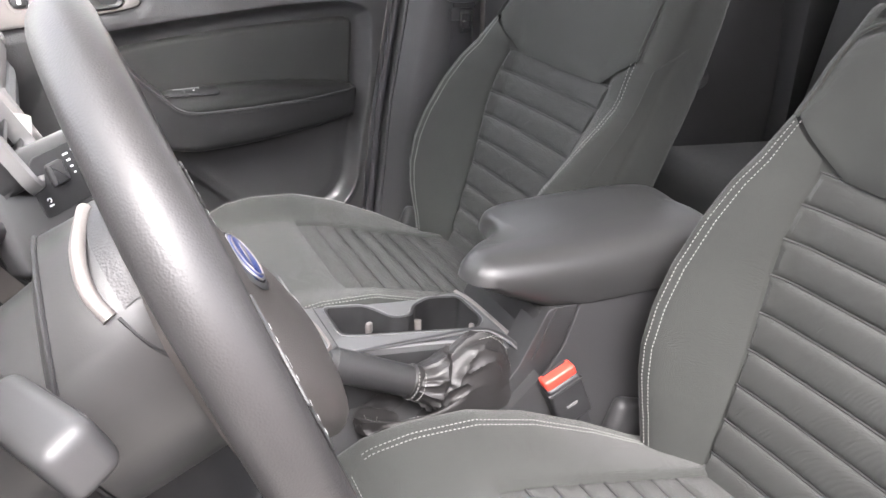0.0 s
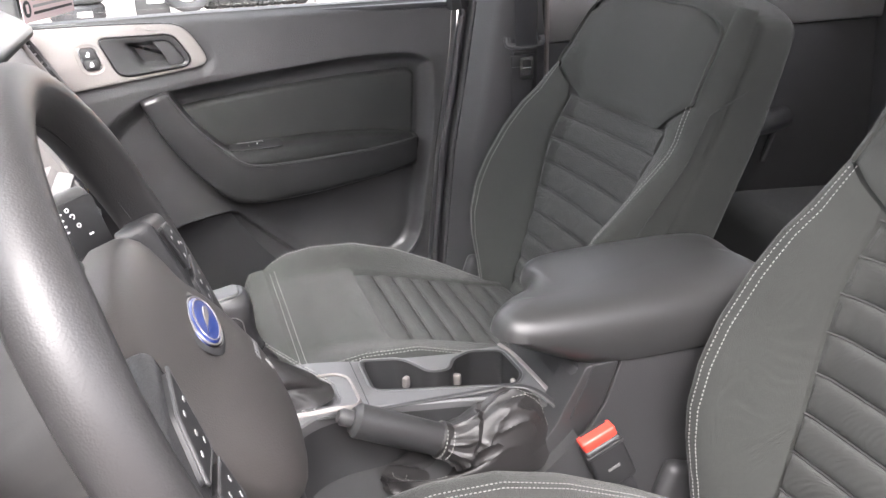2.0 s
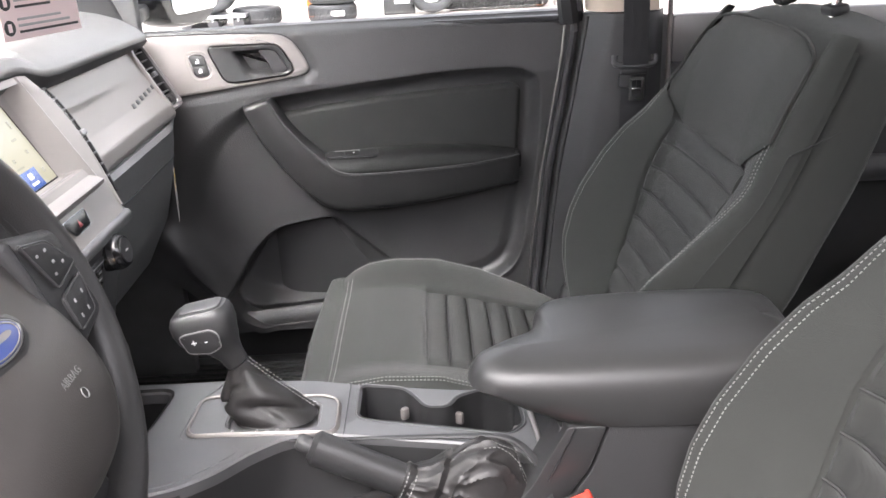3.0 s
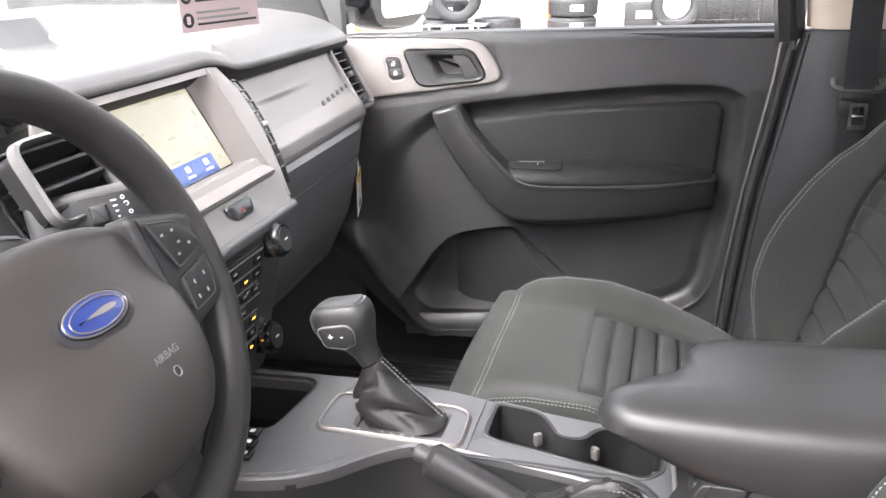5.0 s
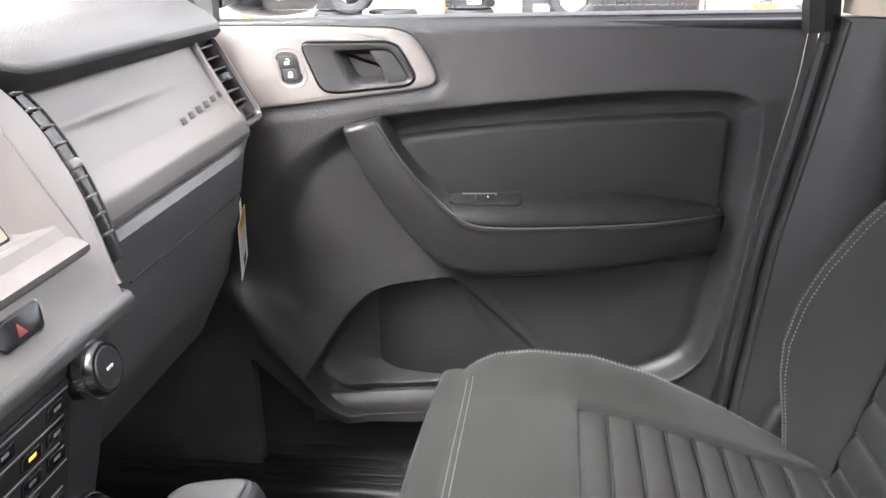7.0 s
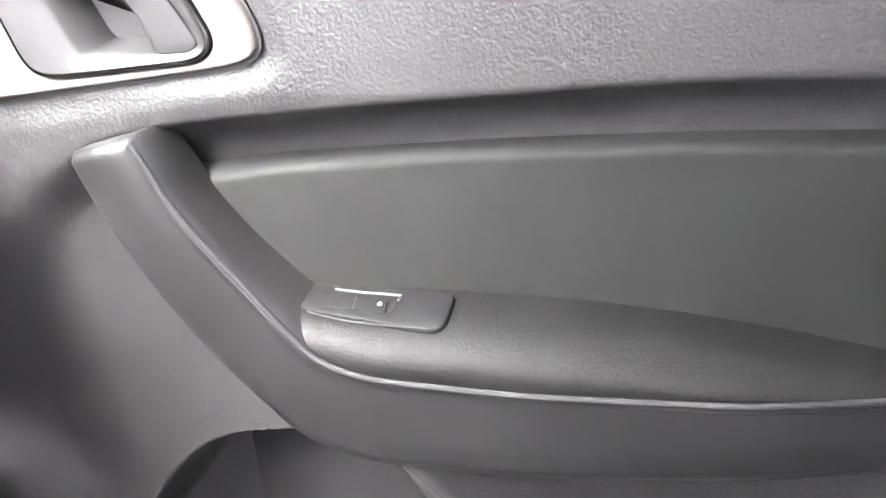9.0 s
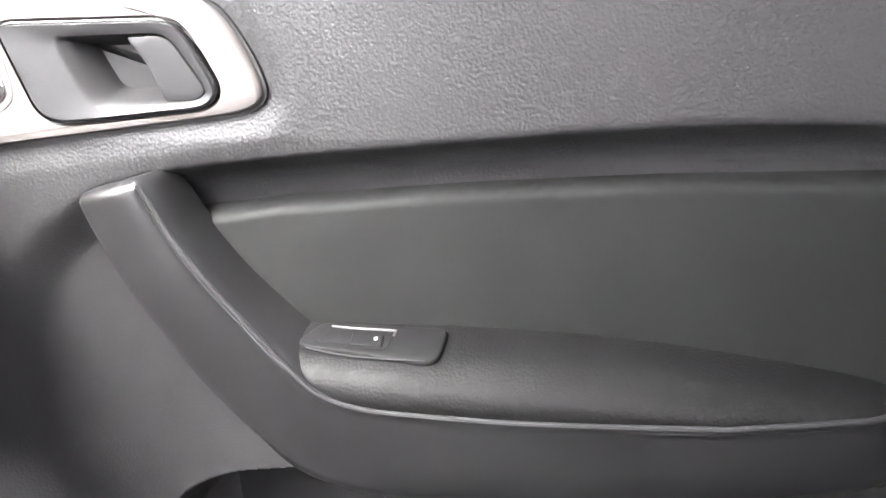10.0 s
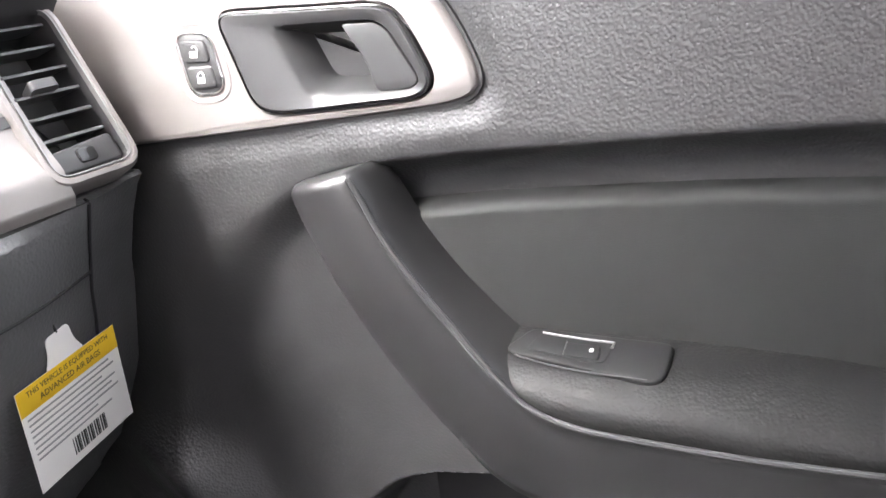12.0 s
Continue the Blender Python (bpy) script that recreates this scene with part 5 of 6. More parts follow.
part("boot", rings(bmesh.new(), [[skirt(j / 80, 2 * math.pi * k / 120) for k in range(120)] for j in range(81)], cap1=True), BOOT, hb, "creased black leather boot")
part("boot_collar", tube([G0.lerp(G1, 0.93), G0.lerp(G1, 0.95), G0.lerp(G1, 1.04), G0.lerp(G1, 1.07)], lambda t: 0.0198 - 0.002 * abs(2 * t - 1) ** 4, 24, squash=1.15), BOOT, hb)
tagged(part("collar_stitching", stitches([[G0.lerp(G1, q) + (gu * math.cos(a) + gv * math.sin(a) * 1.1) * 0.0215 for a in [2 * math.pi * k / 40 for k in range(41)]] for q in (0.955, 1.03)], tuple(-ga), 0.005, 0.0032), THREAD, hb), kind="stuff")
SEAMS = [[skirt(0.25 + 0.42 * k / 30, q) + Vector((0, -0.0006, 0.0010)) for k in range(31)] for q in (-0.16, 0.02)]
SEAMS += [[skirt(q, 3.0 + 1.2 * k / 30) + Vector((-0.0006, -0.0008, 0.0010)) for k in range(31)] for q in (0.40, 0.47)]
tagged(part("boot_stitching", stitches(SEAMS, (0, -0.4, 1), 0.005, 0.0032), THREAD, hb, "light grey double stitching"), kind="stuff")

# ================= dashboard =================
dash = thing("dashboard", "dark grey dashboard with satin silver panels", "dashboard", (-0.5, 0, 0.4))
BROW = [(-0.75, 0.935), (-0.60, 0.945), (-0.56, 0.985), (-0.22, 0.985), (-0.17, 0.955), (-0.10, 0.945), (0.150, 0.945), (0.175, 0.942), (0.225, 0.929), (0.27, 0.926), (0.645, 0.923)]
BROW_X = [(-0.75, -0.345), (-0.56, -0.33), (-0.22, -0.33), (-0.15, -0.325), (0.15, -0.325), (0.23, -0.321), (0.645, -0.321)]
TRAYL = [tuple(p) for p in rounded([(-0.72, -0.12), (-0.72, 0.36), (-0.60, 0.33), (-0.50, 0.27), (-0.440, 0.205), (-0.455, 0.0), (-0.46, -0.14)], 0.04)]


def dash_top(y, t):
    """Along the top of the dashboard, t from the front brow (0) to the windscreen (1)."""
    zb, xb = interp(y, BROW), interp(y, BROW_X)
    x = xb - (0.93 + xb) * t
    rise = interp(t, [(0, 0.0), (0.012, 0.008), (0.03, 0.016), (0.07, 0.030), (0.13, 0.041), (0.25, 0.052), (0.5, 0.062), (1.0, 0.068)])
    base = 0.910 + rise
    z = max(base, zb + min(rise, 0.012)) if zb > 0.93 else zb + rise
    if zb > 0.93:
        k = step(np.float64(t), 0.05, 0.35)
        z = (zb + min(rise, 0.014)) * (1 - k) + max(base, 0.965) * k
    return x, z


def dash_row(y, n=44):
    out = []
    for j in range(n + 1):
        t = (j / n) ** 1.6
        x, z = dash_top(y, t)
        s = float(inside(np.array([x]), np.array([y]), TRAYL)[0])
        z -= 0.048 * float(step(np.float64(s), -0.004, 0.022))
        out.append(Vector((x, y, z)))
    xb, zb = out[0].x, out[0].z
    h = 0.016 + 0.014 * float(step(np.float64(interp(y, BROW)), 0.915, 0.94))
    return [Vector((xb - 0.03, y, zb - h - 0.002)), Vector((xb - 0.010, y, zb - h)), Vector((xb - 0.002, y, zb - h * 0.6)), Vector((xb + 0.001, y, zb - 0.007))] + out


ys = [-0.72 + 1.365 * k / 140 for k in range(141)]
# shade under the brow, put in as a black strip over the pad's lip
part("brow_shade", rings(bmesh.new(), [[dash_row(y, 2)[k] + Vector((0.0016, 0, -0.0006)) for k in (1, 2, 3)] for y in ys], closed=False), BLACK, dash, "black strip for the shade under the dash brow")
part("top_pad", rings(bmesh.new(), [dash_row(y) for y in ys], closed=False), DASH_PLASTIC, dash, "grained grey dash top")
for k in range(5):
    part("demist_slot", box((0.030, 0.006, 0.004), pose(-0.50 - 0.02 * k, 0.55 + 0.012 * k, 0.962 + 0.002 * k, 0, 4, 60), 0.001), BLACK, dash)

# passenger side: satin panel, lower dash
PANEL = [(0.0, -0.336, 0.909), (0.12, -0.325, 0.891), (0.35, -0.308, 0.860), (0.55, -0.294, 0.836), (0.66, -0.284, 0.823), (0.715, -0.2785, 0.8165), (0.74, -0.2765, 0.8135), (0.78, -0.2750, 0.809), (0.92, -0.2715, 0.7965), (1.0, -0.274, 0.790)]


def panel_pt(y, t, d=0.0):
    x = float(np.interp(t, [a for a, b, c in PANEL], [b for a, b, c in PANEL]))
    z = float(np.interp(t, [a for a, b, c in PANEL], [c for a, b, c in PANEL]))
    x += 0.003 * math.exp(-((t - 0.22 - (y - 0.3) * 0.1) / 0.04) ** 2) * math.exp(-((y - 0.33) / 0.10) ** 2)
    return Vector((x + d * 0.93, y, z + d * 0.36 - 0.004 + 0.012 * (y - 0.4)))


def slot_y(t):
    return sum(interp(t + 0.05 * k, [(0, 0.228), (0.1, 0.235), (0.36, 0.244), (0.67, 0.241), (1, 0.228)]) for k in range(-2, 3)) / 5


part("silver_panel", sheet(lambda u, v: panel_pt(slot_y(v) + (0.588 - slot_y(v)) * u, v), 50, 60), SATIN, dash, "satin silver passenger panel")
for k in range(6):
    y = 0.454 + 0.0235 * k
    t = 0.53 - 0.014 * k
    q = [(-0.0070, -0.0046), (0.0056, -0.0046), (0.0070, 0.0046), (-0.0056, 0.0046)]
    part("badge_bar", slab(rounded(q, 0.002), lambda p, r, d: panel_pt(y + p, t - r * 6.2, d), -0.001, 0.0010, 0.0005), STALK, dash, "dark embossed bar")
LOW = [(-0.285, 0.790), (-0.269, 0.7875), (-0.2625, 0.780), (-0.262, 0.757), (-0.272, 0.70), (-0.292, 0.63), (-0.335, 0.55), (-0.42, 0.47), (-0.56, 0.42)]


def low_pt(y, t):
    k = t * (len(LOW) - 1)
    i = min(int(k), len(LOW) - 2)
    p = Vector(LOW[i]).lerp(Vector(LOW[i + 1]), k - i)
    e = step(np.float64(y), 0.50, 0.66) * min(1.0, t * 2.2) + 0.3 * step(np.float64(y), 0.60, 0.66)
    return Vector((p[0] - 0.05 * e, y, p[1] - 0.003 + 0.012 * (1 - t) * (y - 0.4)))


part("lower_dash", sheet(lambda u, v: low_pt(0.15 + 0.51 * u, v), 40, 48), DASH_PLASTIC, dash, "dark lower dash and glove box")
part("lower_lip", sheet(lambda u, v: low_pt(0.15 + 0.51 * u, 0).lerp(Vector((-0.35, 0.15 + 0.51 * u, 0.788)), v), 20, 3), DASH_PLASTIC, dash)
part("glove_seam", tube([low_pt(0.24 + 0.36 * k / 20, 0.42) + Vector((0.0006, 0, 0)) for k in range(21)], 0.0012, 6), BLACK, dash)
part("seam_upright", tube([low_pt(0.60, 0.05 + 0.5 * k / 10) + Vector((0.001, 0, 0)) for k in range(11)], 0.0012, 6), BLACK, dash)
part("inner_body", box((0.46, 1.36, 0.30), pose(-0.66, -0.04, 0.72), 0.02), BLACK, dash)
part("knee_panel", sheet(lambda u, v: Vector((-0.30 - 0.16 * v - 0.02 * math.sin(math.pi * v), -0.70 + 0.50 * u, 0.80 - 0.36 * v)), 12, 12), DASH_PLASTIC, dash)
part("driver_face", sheet(lambda u, v: Vector((-0.36 + 0.06 * v, -0.70 + 0.52 * u, 0.955 - 0.16 * v)), 12, 6), DASH_PLASTIC, dash)


def vent(name, o, ex, ey, ez, w, h, slats, knob=True, rim_mat=GUNMETAL, depth=0.03, skew=0.0):
    """An air vent: rim, dark throat, slats and a small thumb wheel."""
    ex, ey, ez = Vector(ex), Vector(ey), Vector(ez)
    to = lambda p, q, d: Vector(o) + ex * (p + skew * q) + ey * q + ez * d
    R = rounded([(-w, -h), (w, -h), (w, h), (-w, h)], 0.012)
    rim = part(name, plate([(offset_loop(R, -0.006), -0.006), (offset_loop(R, -0.005), 0.003), (offset_loop(R, -0.002), 0.005), (R, 0.002), (offset_loop(R, 0.002), -depth * 0.3)], to, 80, cap1=False), rim_mat, dash, "air vent surround")
    part("throat", plate([(R, -0.002), (offset_loop(R, 0.001), -depth), (offset_loop(R, 0.006), -depth - 0.002)], to, 60), BLACK, rim)
    for k in range(slats):
        q = -h + (k + 0.5) * 2 * h / slats
        part("slat", slab(rounded([(-w * 0.97, -0.012), (w * 0.97, -0.012), (w * 0.97, 0.012), (-w * 0.97, 0.012)], 0.003), lambda p, r, d: to(p, q + d + r * 0.35, -0.012 + r * 0.9), -0.0018, 0.0018, 0.0013), SMOOTH_PLASTIC, rim)
    if knob:
        part("thumb_tab", slab(rounded([(-0.011, -0.006), (0.011, -0.006), (0.011, 0.006), (-0.011, 0.006)], 0.004), lambda p, r, d: to(p, r + h * 0.28, d), -0.004, 0.006, 0.002), STALK, rim)
    return rim


# outer passenger vent, at the end of the satin panel and sloped with it
VO, VX, VY, VZ = Vector((-0.3035, 0.611, 0.856)), Vector((0, 1, 0)), Vector((-0.475, 0, 0.88)).normalized(), Vector((0.88, 0, 0.475)).normalized()


def VT(p, q, d=0.0):
    """On the outer vent: p to the door, q up its face, d proud of it."""
    return VO + VX * p + VY * q + VZ * d


VR = rounded([(-0.029, -0.057), (0.030, -0.057), (0.027, 0.056), (-0.030, 0.056)], 0.010)
ovent = part("outer_vent", plate([(offset_loop(VR, -0.007), -0.020), (offset_loop(VR, -0.007), -0.001), (offset_loop(VR, -0.005), 0.0025), (offset_loop(VR, -0.002), 0.003), (VR, 0.0015)], VT, 90, cap1=False), SATIN, dash, "satin air vent surround")
part("vent_ring", plate([(offset_loop(VR, -0.0004), 0.001), (offset_loop(VR, -0.0002), 0.0032), (offset_loop(VR, 0.0006), 0.0032), (offset_loop(VR, 0.0010), -0.006)], VT, 90, cap1=False), GUNMETAL, ovent, "thin bright ring")
part("throat", plate([(VR, 0.001), (offset_loop(VR, 0.004), -0.010), (offset_loop(VR, 0.006), -0.038), (offset_loop(VR, 0.010), -0.040)], VT, 90), SMOOTH_PLASTIC, ovent)
part("lower_block", slab(rounded([(-0.0255, -0.054), (0.0265, -0.054), (0.0255, -0.034), (-0.0255, -0.038)], 0.005), VT, -0.036, -0.003, 0.002), SMOOTH_PLASTIC, ovent, "smooth block below the slats")
part("flow_wheel", slab(rounded([(-0.006, -0.050), (0.008, -0.050), (0.008, -0.040), (-0.006, -0.040)], 0.003), VT, -0.006, -0.0015, 0.001), BLACK_GLOSS, ovent)
for k in range(6):
    q = -0.028 + 0.0155 * k
    part("slat", slab(rounded([(-0.025, -0.013), (0.0245, -0.013), (0.0240, 0.011), (-0.025, 0.011)], 0.003), lambda p, r, d: VT(p, q + d - r * 0.20, -0.013 + r), -0.0011, 0.0011, 0.0009), STALK, ovent)
part("thumb_tab", slab(rounded([(-0.010, -0.009), (0.010, -0.009), (0.009, 0.008), (-0.009, 0.008)], 0.004), lambda p, r, d: VT(p - 0.004, 0.004 + d - r * 0.12, -0.004 - r), -0.003, 0.004, 0.002), STALK, ovent, "grey thumb tab")

# centre stack
OS = Vector((-0.328, 0, 0.927))
SD, SN, E_SIDE = Vector((0.469, 0, -0.883)), Vector((0.883, 0, 0.469)), Vector((0, 1, 0))


def S(p, q, d=0.0):
    """On the tilted centre stack: p to the passenger, q down its face, d proud of it."""
    return OS + Vector((0, p, 0)) + SD * q + SN * d


SCR = rounded([(-0.112, 0.006), (0.112, 0.006), (0.116, 0.117), (-0.116, 0.117)], 0.003)
BEZI = rounded([(-0.142, -0.004), (0.142, -0.004), (0.150, 0.124), (-0.150, 0.124)], 0.010)
ARC = [(-0.010, 0.166), (0.018, 0.189), (0.052, 0.200), (0.103, 0.198), (0.146, 0.186), (0.182, 0.170), (0.205, 0.166)]
BEZO = rounded([(p, q) for q, p in ARC] + [(-p, q) for q, p in ARC[::-1]], 0.012)
scr = part("screen", slab(offset_loop(SCR, -0.004), S, -0.03, -0.012, 0.001), BLACK_GLOSS, dash, "lit touch screen")
part("display", slab(SCR, S, -0.013, -0.0112, 0.0004), SCREEN, scr, "pale lit display")
part("menu_bar", slab([(-0.112, 0.093), (0.085, 0.093), (0.085, 0.1168), (-0.114, 0.1168)], S, -0.012, -0.0108, 0.0001), SCREEN_BLUE, scr, "blue menu bar")
for x, y, w, h in ((0.085, 0.015, 0.014, 0.004), (0.02, 0.014, 0.02, 0.003), (0.10, 0.040, 0.004, 0.010), (0.088, 0.057, 0.012, 0.003), (0.03, 0.060, 0.016, 0.003), (-0.02, 0.045, 0.018, 0.003), (0.095, 0.075, 0.006, 0.005), (0.058, 0.078, 0.006, 0.005), (0.06, 0.088, 0.018, 0.0025), (0.10, 0.102, 0.005, 0.006), (0.012, 0.088, 0.02, 0.0025)):
    part("icon", slab([(x - w / 2, y - h / 2), (x + w / 2, y - h / 2), (x + w / 2, y + h / 2), (x - w / 2, y + h / 2)], S, -0.012, -0.0109, 0.0001), SCREEN_INK, scr)
for x in (0.066, 0.025, -0.02, -0.065):
    part("menu_icon", slab(rounded([(x - 0.005, 0.097), (x + 0.005, 0.097), (x + 0.005, 0.105), (x - 0.005, 0.105)], 0.002), S, -0.011, -0.0105, 0.0001), WHITE_INK, scr)
    part("menu_word", slab([(x - 0.008, 0.109), (x + 0.008, 0.109), (x + 0.008, 0.112), (x - 0.008, 0.112)], S, -0.011, -0.0105, 0.0001), WHITE_INK, scr)
part("stack_frame", plate([(BEZO, -0.05), (BEZO, 0.004), (offset_loop(BEZO, 0.004), 0.008), (offset_loop(BEZO, 0.014), 0.008), (offset_loop(BEZI, -0.003), 0.005), (BEZI, 0.002), (offset_loop(SCR, -0.006), -0.010), (offset_loop(SCR, -0.003), -0.0115)], S, 140, cap1=False), SATIN, dash, "satin silver screen surround")
ledge = [(0.119, -0.011), (0.121, -0.010), (0.146, 0.015), (0.150, 0.017), (0.154, 0.015), (0.156, 0.006), (0.156, -0.02), (0.119, -0.02)]
part("screen_ledge", rings(bmesh.new(), [[S(p * (1 + 0.5 * (q - 0.12)) , q, d) for q, d in ledge] for p in [-0.150 + 0.30 * k / 20 for k in range(21)]], cap0=True, cap1=True), SATIN, dash, "satin ledge below the screen")
for s in (-1, 1):
    part("screen_cheek", rings(bmesh.new(), [[S(s * p, q, d) for p, d in ((0.118, -0.012), (0.146 + 0.06 * (q - 0.06), 0.007), (0.152 + 0.06 * (q - 0.06), 0.0095), (0.158 + 0.06 * (q - 0.06), 0.007), (0.158, -0.02))] for q in [-0.004 + 0.150 * k / 12 for k in range(13)]], cap0=True, cap1=True), SATIN, dash, "satin cheek beside the screen")
for s in (-1, 1):
    arc = lambda q: sum(interp(q + 0.008 * k, ARC) for k in range(-2, 3)) / 5
    sv = part("slim_vent", sheet(lambda u, v: S(s * (arc(0.004 + 0.172 * v) - 0.002 + 0.046 * u), 0.004 + 0.172 * v, 0.006 - 0.016 * u - 0.005 * math.sin(math.pi * u)), 12, 24), BLACK_GLOSS, dash, "slim upright air vent")
    for k in range(9):
        q = 0.020 + 0.0165 * k
        part("slat", box((0.0022, 0.024, 0.006), frame_of(S(s * (arc(q) + 0.022), q, -0.002), SD, (E_SIDE - SN * s * 0.34).normalized(), (SN + E_SIDE * s * 0.34).normalized()), 0.0006), TRIM, sv)
    part("vent_tab", box((0.008, 0.016, 0.010), frame_of(S(s * (arc(0.090) + 0.017), 0.090, 0.001), SD, E_SIDE, SN), 0.002), GUNMETAL, sv, "bright vent tab")
    part("vent_rim", tube([S(s * (arc(-0.006 + 0.196 * k / 28) - 0.004), -0.006 + 0.196 * k / 28, 0.0040) for k in range(29)], lambda t: 0.0042 + 0.0022 * t ** 4, 10), SATIN, sv, "satin lip of the vent")
    part("vent_edge", tube([S(s * (arc(0.004 + 0.172 * k / 20) + 0.044), 0.004 + 0.172 * k / 20, -0.0105) for k in range(21)], 0.0020, 8), BLACK, sv)
HZ = rounded([(0.016, 0.162), (0.080, 0.162), (0.070, 0.182), (0.026, 0.182)], 0.006)
hz = part("hazard_switch", slab(HZ, S, 0.004, 0.0105, 0.0015), BLACK_GLOSS, dash, "black hazard switch")
part("switch_edge", tube([S(p[0], p[1], 0.009) for p in HZ] + [S(HZ[0][0], HZ[0][1], 0.009)], 0.0009, 6), CHROME, hz)
part("triangle", slab([(0.043, 0.177), (0.053, 0.177), (0.048, 0.168)], S, 0.010, 0.0108, 0.0001), DARK_RED, hz)


def F(p, q, d=0.0):
    """On the lower stack face: p to the passenger, q down from its top."""
    return Vector((-0.232 - 0.20 * q + d * 0.98, p, 0.748 - q + d * 0.2))


part("stack_lip", tube([F(-0.17, 0.0, 0.0), F(0.17, 0.0, 0.0)], 0.010, 10), DASH_PLASTIC, dash)
part("control_housing", slab(rounded([(-0.150, -0.012), (0.150, -0.012), (0.138, 0.12), (0.120, 0.22), (-0.120, 0.22), (-0.138, 0.12)], 0.012), F, -0.16, 0.004, 0.010, 4), DARK_PLASTIC, dash, "dark climate and audio panel")
ctl = part("control_panel", slab(rounded([(-0.085, 0.022), (0.085, 0.022), (0.080, 0.185), (-0.080, 0.185)], 0.006), F, 0.0, 0.0065, 0.002), BLACK, dash, "black panel of audio and climate buttons")
for r in range(7):
    q = 0.038 + 0.021 * r
    part("row_line", box((0.001, 0.150 - 0.01 * (r % 3), 0.0012), Matrix.Translation(F(0, q - 0.010, 0.0068)), 0), GREY_INK, ctl)
    for c in range(5):
        y = -0.060 + 0.030 * c
        if (r + c) % 4 == 3:
            continue
        b = part("button", slab(rounded([(y - 0.011, q - 0.006), (y + 0.011, q - 0.006), (y + 0.011, q + 0.006), (y - 0.011, q + 0.006)], 0.002), F, 0.005, 0.0085, 0.001), BLACK_GLOSS, ctl)
        part("button_mark", slab([(y - 0.004, q - 0.002), (y + 0.004, q - 0.002), (y + 0.004, q + 0.001), (y - 0.004, q + 0.001)], F, 0.007, 0.0087, 0.0001), AMBER if (r, c) in ((1, 3), (2, 2), (4, 4), (5, 3), (6, 4)) else GREY_INK, ctl)
for q in (0.028, 0.168):
    for y in (-0.098, 0.098):
        k = part("rotary_knob", tube([F(y, q, 0.0), F(y, q, 0.022), F(y, q, 0.027)], lambda t: 0.0215 if t < 0.9 else 0.019, 28), BLACK_GLOSS, dash, "black rotary knob with chrome ring")
        part("knob_ring", tube([F(y, q, 0.012), F(y, q, 0.020)], 0.0225, 28), CHROME, k)
        part("knob_face", tube([F(y, q, 0.027), F(y, q, 0.0285)], 0.016, 24), DARK_PLASTIC, k)
        part("knob_mark", box((0.001, 0.008, 0.002), Matrix.Translation(F(y, q, 0.0288)), 0), WHITE_INK, k)
# vent between the wheel and the screen
vent("inner_vent", (-0.252, -0.215, 0.893), (0, 1, 0), -SD, SN, 0.045, 0.036, 4, knob=False)

# ================= steering wheel =================
WA = radians(20.2)
WC = Vector((-0.1424, -0.3876, 0.8239))
E1, E2, EN = Vector((0, 1, 0)), Vector((-math.sin(WA), 0, math.cos(WA))), Vector((math.cos(WA), 0, math.sin(WA)))


def W(p, q, d=0.0):
    """On the steering wheel: p to the passenger, q up the wheel, d towards the driver."""
    return WC + E1 * p + E2 * q + EN * d


wheel = thing("steering_wheel", "black leather steering wheel with blue oval badge", "steering wheel", tuple(WC))
R = 0.1788
loops = []
for k in range(97):
    a = 2 * math.pi * k / 96
    grip = 0.0172 + 0.0012 * math.exp(-((abs(math.degrees(a) - 180) - 125) / 12) ** 2)
    c = Vector((math.sin(a), math.cos(a)))
    L = []
    for j in range(20):
        b = 2 * math.pi * j / 20
        rr = R + math.cos(b) * grip
        L.append(W(c.x * rr, c.y * rr, math.sin(b) * grip * 1.08))
    loops.append(L)
part("rim", rings(bmesh.new(), loops), LEATHER, wheel, "grained black leather rim")
tagged(part("rim_seam", tube([W(math.sin(a) * (R - 0.0163), math.cos(a) * (R - 0.0163), -0.004) for a in [2 * math.pi * k / 96 for k in range(97)]], 0.0009, 5), BLACK_THREAD, wheel), kind="stuff")
half = [(0.0, 0.062), (0.060, 0.056), (0.100, 0.043), (0.116, 0.022), (0.112, -0.020), (0.100, -0.062), (0.078, -0.098), (0.046, -0.120), (0.0, -0.128)]
COVER = [tuple(p) for p in curve_through(half + [(-x, y) for x, y in half[-2:0:-1]], 6, True)]


CROWN = [(-0.14, 0.014), (-0.122, 0.030), (-0.10, 0.037), (-0.07, 0.038), (-0.03, 0.028), (0.0, 0.0140), (0.03, 0.0095), (0.065, -0.004)]


def pillow(p, q, d):
    """On the airbag cover, which swells towards the driver below the badge."""
    crown = sum(interp(q + 0.006 * k, CROWN) for k in range(-2, 3)) / 5
    k = min(max((d + 0.03) / 0.03, 0.0), 1.0)
    return W(p + 0.005, q + 0.007, d + k * (crown - 0.020 * (p / 0.116) ** 2))


def on_badge(p, q, d):
    return W(p + 0.009, q + 0.007, d + 0.0055 - 0.42 * q)


def on_spoke(p, q, d):
    return W(p, q + 0.018, d + 0.012)


